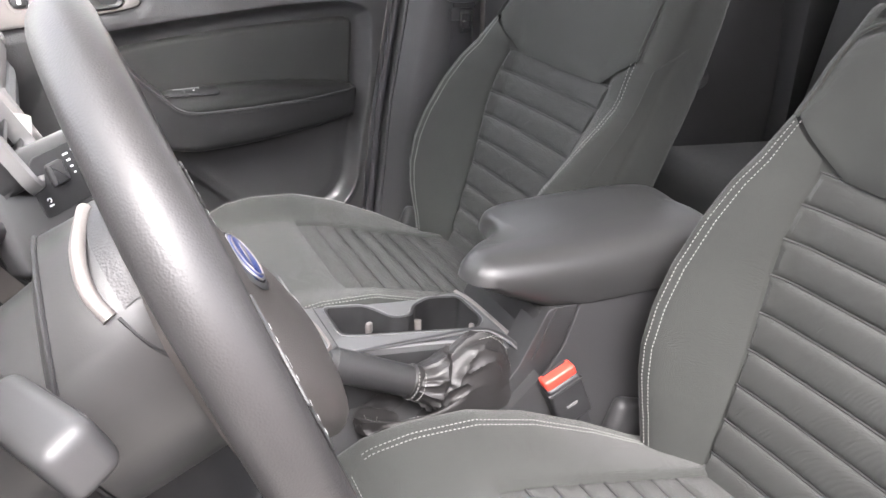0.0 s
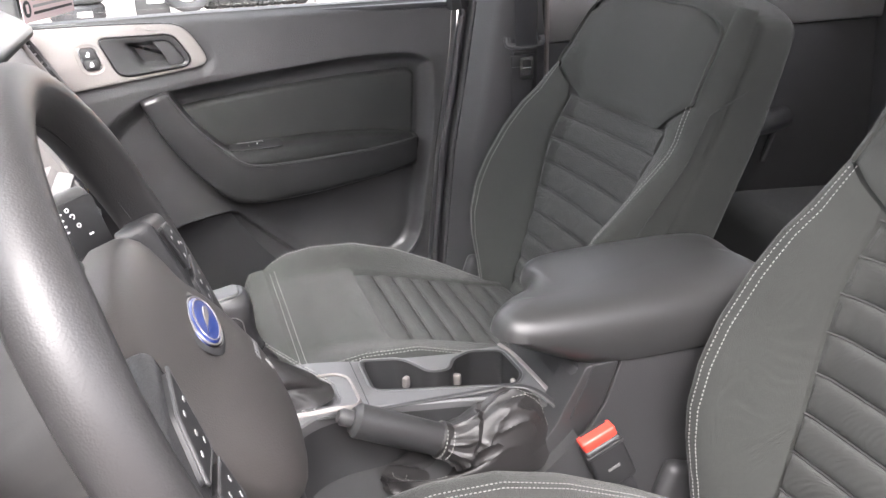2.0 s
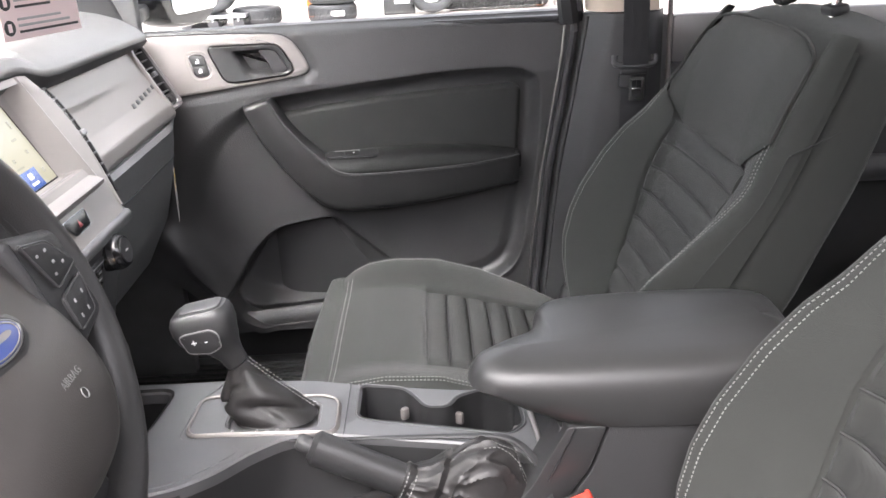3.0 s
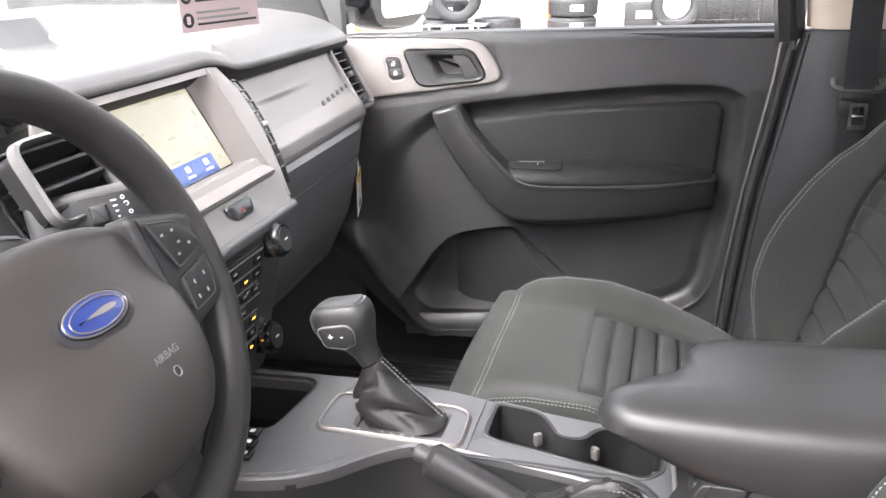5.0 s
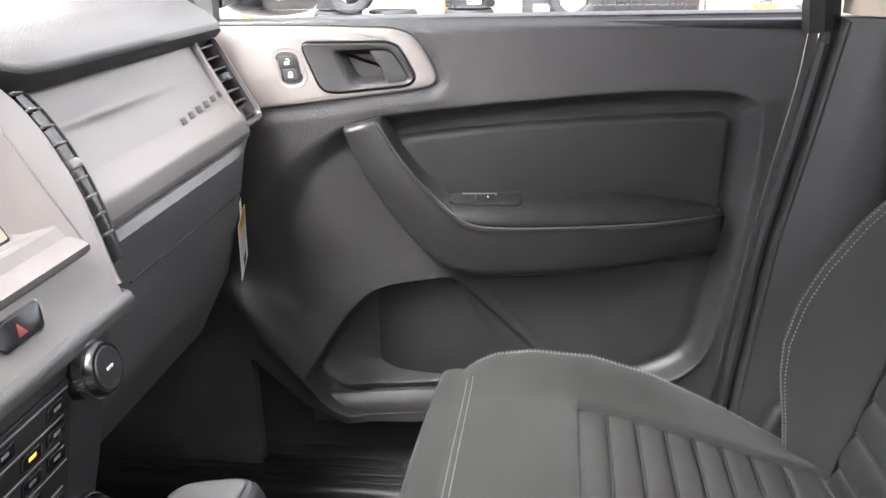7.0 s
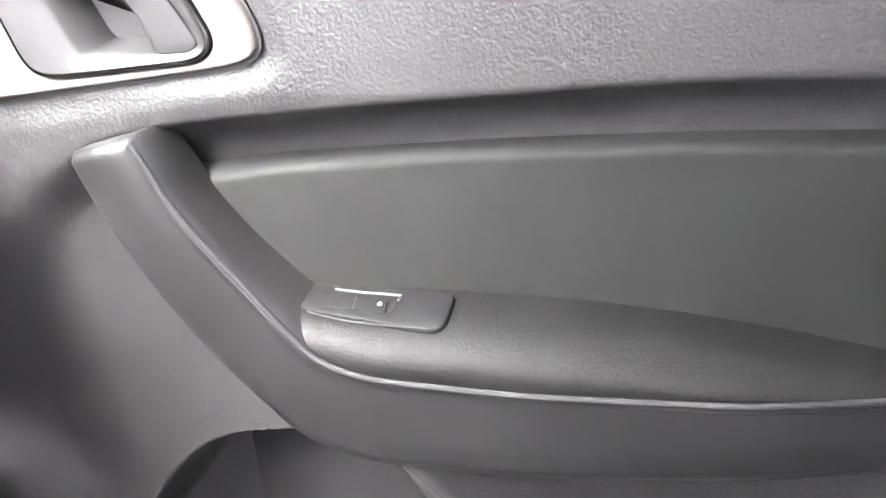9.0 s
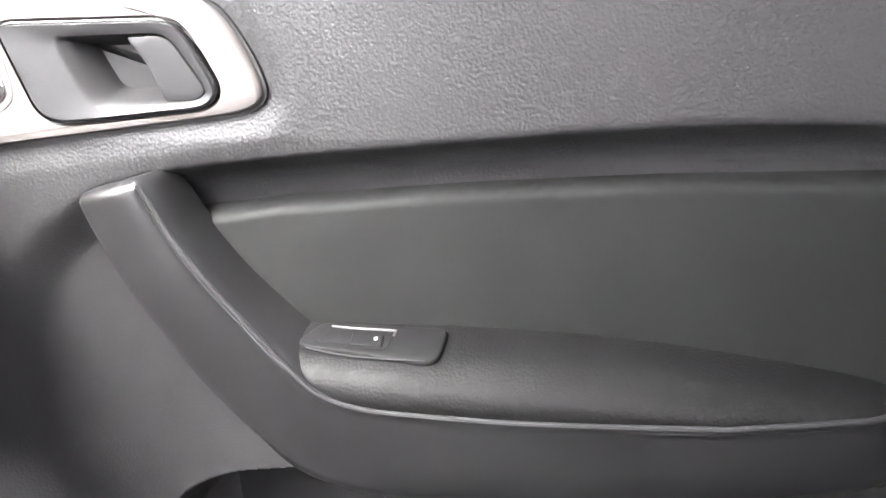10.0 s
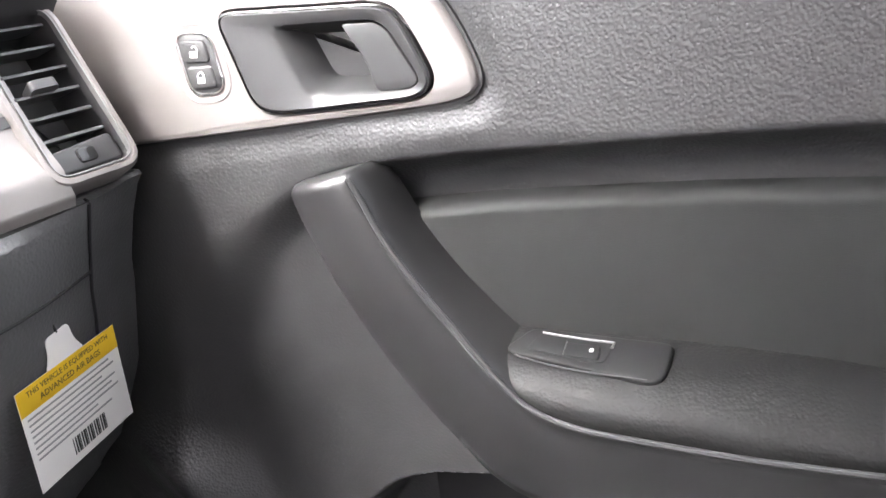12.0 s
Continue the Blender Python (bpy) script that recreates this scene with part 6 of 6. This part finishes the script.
cover = part("airbag_cover", plate([(offset_loop(COVER, 0.004), -0.030), (COVER, -0.022), (COVER, 0.0), (offset_loop(COVER, 0.003), 0.006), (offset_loop(COVER, 0.009), 0.0095), (offset_loop(COVER, 0.016), 0.0105), ([(x * 0.7, y * 0.7 - 0.01) for x, y in COVER], 0.0108), ([(x * 0.4, y * 0.4 - 0.018) for x, y in COVER], 0.011), ([(x * 0.1, y * 0.1 - 0.027) for x, y in COVER], 0.011)], pillow, 110), HUB_PLASTIC, wheel, "dark grained airbag cover")
OV = [(0.0315 * math.cos(2 * math.pi * k / 48), 0.0125 * math.sin(2 * math.pi * k / 48)) for k in range(48)]
DISH = [(0.040 * math.cos(2 * math.pi * k / 48), 0.020 * math.sin(2 * math.pi * k / 48)) for k in range(48)]
part("badge_dish", plate([(DISH, 0.0195), (offset_loop(DISH, 0.005), 0.0215), (OV, 0.0195)], on_badge, 48), SMOOTH_PLASTIC, cover)
badge = part("badge", slab(OV, on_badge, 0.017, 0.0235, 0.003), BLUE, cover, "plain blue oval badge with silver rim")
part("badge_rim", tube([on_badge(1.0 * x, 1.0 * y, 0.0222) for x, y in OV + OV[:1]], 0.0009, 6), GUNMETAL, badge)
part("inner_ring", tube([on_badge(0.86 * x, 0.80 * y, 0.0237) for x, y in OV + OV[:1]], 0.0006, 6), SATIN, badge)
part("badge_swash", slab([(0.020 * math.cos(a), 0.0016 * math.sin(a) + 0.001 * math.sin(2 * a)) for a in [2 * math.pi * k / 32 for k in range(32)]], on_badge, 0.0225, 0.0240, 0.0003), SATIN, badge)
words("airbag_word", "AIRBAG", 0.0085, frame_of(pillow(0.030, -0.050, 0.0115), E1, (E2 - EN * 0.25).normalized(), (EN + E2 * 0.25).normalized()), DIM_INK, cover)
part("airbag_mark", tube([pillow(0.030 + 0.004 * math.cos(t), -0.064 + 0.004 * math.sin(t), 0.0112) for t in [2 * math.pi * k / 12 for k in range(13)]], 0.0006, 5), DIM_INK, cover)
for s in (-1, 1):
    SP = rounded([(s * 0.095, 0.040), (s * 0.135, 0.030), (s * 0.172, 0.022), (s * 0.172, -0.060), (s * 0.140, -0.066), (s * 0.10, -0.075)], 0.012)
    sp = part("spoke", slab(SP, on_spoke, -0.022, 0.004, 0.008, 4), DARK_PLASTIC, wheel)
    pad = part("button_pad", slab(rounded([(s * 0.106, 0.026), (s * 0.140, 0.018), (s * 0.164, -0.010), (s * 0.122, -0.018)], 0.006), on_spoke, 0.0, 0.0085, 0.002), BLACK, sp, "black steering wheel buttons")
    part("pad_edge", tube([on_spoke(p[0], p[1], 0.0075) for p in rounded([(s * 0.106, 0.026), (s * 0.140, 0.018), (s * 0.164, -0.010), (s * 0.122, -0.018), (s * 0.106, 0.026)], 0.004)], 0.0011, 6), STALK, pad)
    for p, q in ((0.118, 0.012), (0.132, 0.012), (0.146, -0.004), (0.128, -0.008), (0.134, 0.001)):
        part("pad_mark", slab(rounded([(s * p - 0.0018, q - 0.0010), (s * p + 0.0018, q - 0.0010), (s * p + 0.0014, q + 0.0014), (s * p - 0.0018, q + 0.0010)], 0.0004), on_spoke, 0.008, 0.009, 0.0001), GREY_INK, pad)
    pad2 = part("button_pad", slab(rounded([(s * 0.120, -0.026), (s * 0.160, -0.020), (s * 0.152, -0.052), (s * 0.118, -0.056)], 0.006), on_spoke, 0.0, 0.0085, 0.002), BLACK, sp)
    part("pad_edge", tube([on_spoke(p[0], p[1], 0.0075) for p in rounded([(s * 0.120, -0.026), (s * 0.160, -0.020), (s * 0.152, -0.052), (s * 0.118, -0.056), (s * 0.120, -0.026)], 0.004)], 0.0009, 6), STALK, pad2)
    for p, q in ((0.130, -0.034), (0.146, -0.032), (0.128, -0.047), (0.142, -0.046)):
        part("pad_mark", slab(rounded([(s * p - 0.0010, q - 0.0018), (s * p + 0.0012, q - 0.0018), (s * p + 0.0010, q + 0.0018), (s * p - 0.0010, q + 0.0014)], 0.0004), on_spoke, 0.008, 0.009, 0.0001), GREY_INK, pad2)
    part("lower_spoke", slab(rounded([(s * 0.018, -0.108), (s * 0.062, -0.098), (s * 0.078, -0.160), (s * 0.036, -0.172)], 0.008), W, -0.022, -0.002, 0.006), SMOOTH_PLASTIC, wheel, "dark lower spoke")

# column shroud and stalks
CA = radians(24.3)
CC = Vector((-0.14, -0.384, 0.841))
F2, FN = Vector((-math.sin(CA), 0, math.cos(CA))), Vector((math.cos(CA), 0, math.sin(CA)))


def C(p, q, d=0.0):
    """About the steering column: p to the passenger, q up, d towards the driver."""
    return CC + E1 * p + F2 * q + FN * d


column = thing("steering_column", "dark steering column shroud with two stalks", "steering column", tuple(C(0, -0.1, -0.2)))


def shroud_ring(d, wx, qt, qb, e=0.95, shear=0.0):
    L = []
    for k in range(48):
        a = 2 * math.pi * k / 48
        ca, sa = math.cos(a), math.sin(a)
        mid, hq = (qt + qb) / 2, (qt - qb) / 2
        q = mid + math.copysign(abs(sa) ** e, sa) * hq
        L.append(C(math.copysign(abs(ca) ** e, ca) * wx, q, d + shear * (max(q, -0.02) - 0.07)))
    return L


SHROUD = [(-0.022, 0.058, 0.056, -0.090), (-0.028, 0.070, 0.066, -0.102), (-0.038, 0.075, 0.068, -0.107), (-0.050, 0.077, 0.066, -0.108)]
EDGE = [(-0.074, 0.078, 0.066, -0.108), (-0.078, 0.075, 0.062, -0.104), (-0.082, 0.058, 0.045, -0.088), (-0.16, 0.050, 0.030, -0.085), (-0.26, 0.050, 0.03, -0.09)]
part("shroud", rings(bmesh.new(), [shroud_ring(*r) for r in SHROUD] + [shroud_ring(*r, shear=0.45) for r in EDGE], cap0=True), SHROUD_PLASTIC, column, "dark column shroud")
part("shroud_gap", tube([p for p in shroud_ring(-0.0765, 0.0782, 0.0662, -0.1082, shear=0.45)[8:40]], 0.0016, 6), BLACK, column)
arcs = []
for d in (-0.026, -0.030, -0.036, -0.042, -0.048):
    k = lambda c: float(np.interp(-d, [-r[0] for r in SHROUD], [r[c] for r in SHROUD]))
    L = shroud_ring(d, k(1) + 0.0018, k(2) + 0.0018, k(3) - 0.0018)
    arcs.append([p for p in L if (p - CC).dot(F2) > 0.030 and (p - CC).dot(E1) < 0.03][:16])
n_ = min(len(a) for a in arcs)
part("upper_cover", rings(bmesh.new(), [a[:n_] for a in arcs], closed=False), DARK_PLASTIC, column, "coarse grained upper cover")
part("bright_strip", tube(curve_through([C(0.006, 0.0692, -0.044), C(-0.030, 0.0630, -0.055), C(-0.051, 0.0485, -0.060), C(-0.0625, 0.0335, -0.057)], 7), 0.0046, 10), SATIN, column, "bright satin strip")
part("split_line", tube(curve_through([C(-0.0630, 0.0320, -0.053), C(-0.0715, 0.012, -0.047), C(-0.0755, -0.010, -0.036)], 6), 0.0012, 5), BLACK, column)
part("collar", rings(bmesh.new(), [shroud_ring(-0.020, 0.052, 0.040, -0.07), shroud_ring(-0.032, 0.054, 0.044, -0.076)], cap0=True, cap1=True), BLACK, column)


def stalk(name, a, b, w, h, label):
    a, b = Vector(a), Vector(b)
    st = part(name, tube([a, a.lerp(b, 0.3)], 0.011, 12), BLACK, column, label)
    ez = (b - a).normalized()
    ex = (Vector((0.45, 0, -0.89)) - ez * ez.dot(Vector((0.45, 0, -0.89)))).normalized()
    ey = ez.cross(ex)
    M = frame_of(a.lerp(b, 0.62), ex, ey, ez)
    part("paddle", box((h, w, (b - a).length * 0.78), M, 0.009, 5), STALK, st)
    return st, M, ez, ex, ey


st, M, ez, ex, ey = stalk("wiper_stalk", (-0.292, -0.282, 0.832), (-0.190, -0.188, 0.843), 0.026, 0.084, "dark stalk with white symbols")
sg = 1 if ey.x > 0 else -1
on_face = lambda p, q, d: M @ Vector((p - 0.014, sg * (0.0128 + d), q))
part("control_face", slab(rounded([(-0.020, -0.012), (-0.020, 0.052), (0.024, 0.052), (0.024, -0.020), (-0.006, -0.020)], 0.005), on_face, -0.003, 0.0009, 0.0006), BLACK, st, "black inset control face")
part("thumb_wheel", slab(rounded([(-0.012, -0.004), (-0.012, 0.012), (0.006, 0.012), (0.006, -0.004)], 0.003), on_face, 0.0, 0.005, 0.003), SMOOTH_PLASTIC, st)
for k, (a, b, r) in enumerate(((-0.014, 0.026, 0.0015), (-0.008, 0.028, 0.0018), (0.000, 0.030, 0.0015), (0.012, -0.012, 0.0016))):
    part("symbol", tube([on_face(a + r * math.cos(t), b + r * math.sin(t), 0.0012) for t in [2 * math.pi * j / 12 for j in range(13 - k % 2 * 3)]], 0.0005, 5), WHITE_INK, st)
for a, b, w in ((-0.013, 0.018, 0.0026), (-0.008, 0.0185, 0.0018), (-0.003, 0.019, 0.0014), (0.002, 0.0195, 0.001), (0.016, -0.012, 0.002), (0.010, 0.037, 0.002)):
    part("symbol", slab(rounded([(a - 0.0007, b - w), (a + 0.0007, b - w), (a + 0.0007, b + w), (a - 0.0007, b + w)], 0.0003), on_face, 0.0008, 0.0014, 0.0001), WHITE_INK, st)
st, M, ez, ex, ey = stalk("indicator_stalk", (-0.270, -0.448, 0.819), (-0.227, -0.541, 0.829), 0.030, 0.036, "dark indicator stalk")
sg = 1 if ey.x > 0 else -1
on_end = lambda p, q, d: M @ Vector((p, sg * (0.0150 + d), q))
PANEL_EDGE = rounded([(-0.011, -0.020), (-0.011, 0.028), (0.012, 0.028), (0.012, -0.020)], 0.004)
part("inset_line", tube([on_end(p[0], p[1], 0.0) for p in PANEL_EDGE + PANEL_EDGE[:1]], 0.0006, 5), BLACK, st)

# ================= hang tag on the glove box =================
tag = thing("hang_tag", "white and yellow airbag notice tag hanging on a loop", "tag", (-0.30, 0.585, 0.62))
TO = Vector((-0.2970, 0.6050, 0.692))
tx = Vector((-0.275, 0.961, 0.0)).normalized()
ty = Vector((0.02, 0.05, 1)).normalized()
ty = (ty - tx * ty.dot(tx)).normalized()
tn = tx.cross(ty)
if tn.x < 0:
    tn = -tn
TW, THT = 0.096, 0.072
tpt = lambda p, q, d: TO + tx * (p - TW) + ty * q + tn * d
part("card", slab([(0, 0), (TW, 0), (TW, -THT), (0, -THT)], tpt, -0.0003, 0.0003, 0.0001), PAPER, tag, "white card")
part("yellow_band", slab([(0, 0), (TW, 0), (TW, -0.017), (0, -0.017)], tpt, 0.0003, 0.0006, 0.0001), YELLOW, tag, "yellow heading band")
part("neck", slab(rounded([(0.028, -0.002), (0.033, 0.008), (0.034, 0.020), (0.056, 0.022), (0.058, 0.010), (0.066, -0.002)], 0.004), tpt, -0.0003, 0.0003, 0.0001), PAPER, tag)
part("string", tube(curve_through([tpt(0.045, 0.020, 0), tpt(0.045, 0.028, -0.002), tpt(0.046, 0.036, -0.006)], 5), 0.0009, 6), BLACK_THREAD, tag)
words("heading", "THIS VEHICLE IS EQUIPPED WITH", 0.0054, frame_of(tpt(TW / 2, -0.0048, 0.0007), tx, ty, tn), BLACK_INK, tag, depth=0.00005)
words("heading", "ADVANCED AIR BAGS", 0.0060, frame_of(tpt(TW / 2, -0.0115, 0.0007), tx, ty, tn), BLACK_INK, tag, depth=0.00005)
for k in range(8):
    w = (0.080, 0.084, 0.070, 0.083, 0.078, 0.084, 0.060, 0.074)[k]
    part("text_line", slab([(0.004, -0.0200 - 0.0041 * k), (0.004 + w, -0.0200 - 0.0041 * k), (0.004 + w, -0.0213 - 0.0041 * k), (0.004, -0.0213 - 0.0041 * k)], tpt, 0.0003, 0.0006, 0.00005), GREY_INK, tag)
for k in range(16):
    q = 0.034 + 0.0022 * k
    part("barcode_bar", slab([(q, -0.054), (q + 0.0007 + 0.0005 * (k % 3), -0.054), (q + 0.0007 + 0.0005 * (k % 3), -0.066), (q, -0.066)], tpt, 0.0003, 0.0006, 0.00005), BLACK_INK, tag)

# ================= card hanging at the windscreen =================
card = thing("notice_card", "pale pink printed notice card hanging from the mirror", "notice card", (-0.22, 0.02, 1.0))
co = Vector((-0.235, -0.035, 0.995))
cx_, cy_, cn_ = Vector((0.30, 0.95, 0)).normalized(), Vector((0, 0, 1)), Vector((0.95, -0.30, 0)).normalized()
cpt = lambda p, q, d: co + cx_ * p + cy_ * q + cn_ * d
part("sheet", slab([(0, 0), (0.112, 0), (0.112, 0.20), (0, 0.20)], cpt, -0.0003, 0.0003, 0.0001), PINK_PAPER, card)
for k in range(7):
    part("icon", slab([(0.010 + 0.0075 * math.cos(t), 0.012 + 0.024 * k + 0.0075 * math.sin(t)) for t in [2 * math.pi * j / 20 for j in range(20)]], cpt, 0.0003, 0.0006, 0.0001), BLACK_INK, card)
    part("icon_mark", slab(rounded([(0.0075, 0.008 + 0.024 * k), (0.0125, 0.008 + 0.024 * k), (0.0125, 0.016 + 0.024 * k), (0.0075, 0.016 + 0.024 * k)], 0.001), cpt, 0.0006, 0.0009, 0.0001), PINK_PAPER, card)
    for r in range(3):
        w = 0.086 - 0.012 * ((r * 5 + k * 3) % 4)
        part("text_line", slab([(0.022, 0.006 + 0.024 * k + 0.006 * r), (0.022 + w, 0.006 + 0.024 * k + 0.006 * r), (0.022 + w, 0.0085 + 0.024 * k + 0.006 * r), (0.022, 0.0085 + 0.024 * k + 0.006 * r)], cpt, 0.0003, 0.0006, 0.0001), GREY_INK if r else BLACK_INK, card)

# brown for the added wall, so that reflections on the driver side turn warm
BLOCKER_WALL = material("blocker_wall", (0.27, 0.2, 0.19), 0.9, grain=0.2, size=60)
# ================= outside =================
GZ0 = -0.26
single("ground", box((160, 160, 0.2), pose(0, 0, GZ0 - 0.1), 0), CONCRETE, "pale concrete workshop yard", "ground", "structure")
# unseen wall, added to cut low sky light and ground bounce into the cab
single("wall_blocker", box((14.0, 0.2, 2.1), pose(2.0, -3.0, GZ0 + 1.05), 0.02), BLOCKER_WALL, "unseen reddish brown wall added on the driver side to block low light", "wall", "structure")
single("hood", sheet(lambda u, v: Vector((-0.96 - 1.15 * u, -0.80 + 1.6 * v, 0.975 - 0.03 * u + 0.03 * math.sin(math.pi * v) - 0.10 * u ** 3)), 12, 16), BODY_PAINT, "grey painted bonnet of the pickup", "bonnet", "structure")
wiper = thing("wiper", "black windscreen wiper arm and blade", "wiper", (-0.9, 0.1, 1.0))
part("blade", tube([(-0.915, -0.25, 1.000), (-0.90, 0.05, 1.012), (-0.905, 0.35, 1.004)], 0.006, 6), BLACK, wiper)
part("arm", tube([(-0.93, 0.40, 0.995), (-0.905, 0.05, 1.022)], 0.007, 6), BLACK, wiper)


def tyre(x, y, z, rad, width, flat, label, group):
    t = thing("tyre", label, "tyre", (x, y, z), group)
    M = Matrix.Translation((x, y, z)) if flat else Matrix.Translation((x, y, z)) @ pose(0, 0, 0, 90, 0, 0)
    prof = [(rad * 0.60, -0.40), (rad * 0.66, -0.47), (rad * 0.86, -0.5), (rad * 0.95, -0.46), (rad, -0.36), (rad, 0.36), (rad * 0.95, 0.46), (rad * 0.86, 0.5), (rad * 0.66, 0.47), (rad * 0.60, 0.40)]
    loops = [[M @ Vector((r * math.cos(a), r * math.sin(a), h * width)) for r, h in prof] for a in [2 * math.pi * k / 40 for k in range(41)]]
    part("carcass", rings(bmesh.new(), loops, closed=True), RUBBER, t)
    tr = bmesh.new()
    for k in range(40):
        a = 2 * math.pi * k / 40
        for h in (-0.22, 0.0, 0.22):
            box((0.02, rad * 0.11, width * 0.16), M @ pose(0, 0, 0, 0, 0, math.degrees(a + h)) @ pose(rad, 0, h * width), 0, bm=tr)
    tagged(part("tread", tr, RUBBER, t), kind="stuff")
    return t


base = tyre(0, 0, 0, 0.37, 0.27, True, "black tyre lying in a stack", "tyre stack")
for i, (x, n) in enumerate(((-1.28, 4), (-3.3, 2), (-6.4, 3))):
    for k in range(n):
        copy_thing(base, pose(x + 0.02 * (k % 2), 12.6, GZ0 + 0.14 + 0.275 * k, 0, 0, 23 * k))
        lab = thing("tyre_label", "white paper label on a tyre", "label", (x, 12.2, GZ0 + 0.14 + 0.275 * k), "tyre labels")
        part("sticker", box((0.20, 0.004, 0.09), pose(x + 0.12, 12.6 - 0.375, GZ0 + 0.14 + 0.275 * k), 0), PAPER, lab)
base.location = (-2.45, 12.6, GZ0 + 0.14)
stand = tyre(-3.0, 12.2, GZ0 + 0.62, 0.37, 0.25, False, "black tyre standing on a trolley", "trolley tyres")
for k in range(8):
    copy_thing(stand, pose(0.62 + 0.20 * k, 13.2, GZ0 + 0.40, 0, 0, 90))
copy_thing(stand, pose(0.28, 12.9, GZ0 + 0.40, 0, 0, 10))
cart = thing("trolley", "low steel workshop trolley on castors", "trolley", (-3.0, 12.2, GZ0))
part("deck", box((1.0, 0.5, 0.05), pose(-3.0, 12.2, GZ0 + 0.20), 0.01), STEEL, cart)
for x in (-3.4, -3.0, -2.62):
    for y in (12.0, 12.4):
        part("castor", tube([(x, y - 0.02, GZ0 + 0.08), (x, y + 0.02, GZ0 + 0.08)], 0.08, 16), RUBBER, cart)
        part("fork", box((0.03, 0.05, 0.08), pose(x, y, GZ0 + 0.15), 0.005), STEEL, cart)
rack = thing("storage_rack", "orange and grey steel storage rack", "rack", (0, 14.0, GZ0))
for x in (-1.72, 2.05, 5.6):
    part("upright", box((0.10, 0.10, 3.0), pose(x, 13.4, GZ0 + 1.5), 0.01), ORANGE, rack)
for z in (1.1, 2.2):
    part("beam", box((7.4, 0.08, 0.12), pose(1.94, 13.4, GZ0 + z), 0.01), ORANGE, rack)
    part("shelf", box((7.3, 0.9, 0.03), pose(1.94, 13.9, GZ0 + z + 0.05), 0.005), STEEL, rack)
single("wall_shop", box((60, 0.3, 6.0), pose(0, 18.0, GZ0 + 3.0), 0), SHOP_WALL, "pale workshop wall", "wall", "structure")
single("column_shop", box((0.55, 0.4, 5.0), pose(2.55, 13.2, GZ0 + 2.5), 0.03), PAPER, "white painted workshop column", "column", "structure")
bx = thing("toolbox", "yellow toolbox on the workshop floor", "toolbox", (3.1, 13.0, GZ0))
part("case", box((0.30, 0.3, 0.26), pose(3.1, 13.0, GZ0 + 0.13), 0.03, 3), YELLOW_PAINT, bx)
part("handle", tube([(3.0, 13.0, GZ0 + 0.26), (3.02, 13.0, GZ0 + 0.32), (3.18, 13.0, GZ0 + 0.32), (3.2, 13.0, GZ0 + 0.26)], 0.015, 8), BLACK, bx)
ptr = thing("safety_post", "yellow safety post in the workshop", "post", (-5.0, 13.4, GZ0))
part("post", tube([(-5.0, 13.4, GZ0), (-5.0, 13.4, GZ0 + 1.2)], 0.16, 16), YELLOW_PAINT, ptr)
crate = thing("parts_crate", "dark grey parts crate beside the tyres", "crate", (-0.2, 13.0, GZ0))
part("case", box((0.5, 0.5, 0.42), pose(-0.25, 13.2, GZ0 + 0.21), 0.02), DARK_PLASTIC, crate)
part("label", box((0.24, 0.004, 0.12), pose(-0.20, 12.945, GZ0 + 0.25), 0), PAPER, crate)
bin_ = thing("waste_bin", "green plastic waste bin in the yard", "bin", (-8.5, 5.5, GZ0))
part("body", box((0.9, 0.8, 1.4), pose(-8.5, 5.5, GZ0 + 0.7), 0.06, 3), GREEN, bin_)
part("lid", box((0.95, 0.85, 0.08), pose(-8.5, 5.5, GZ0 + 1.44), 0.03, 3), GREEN, bin_)
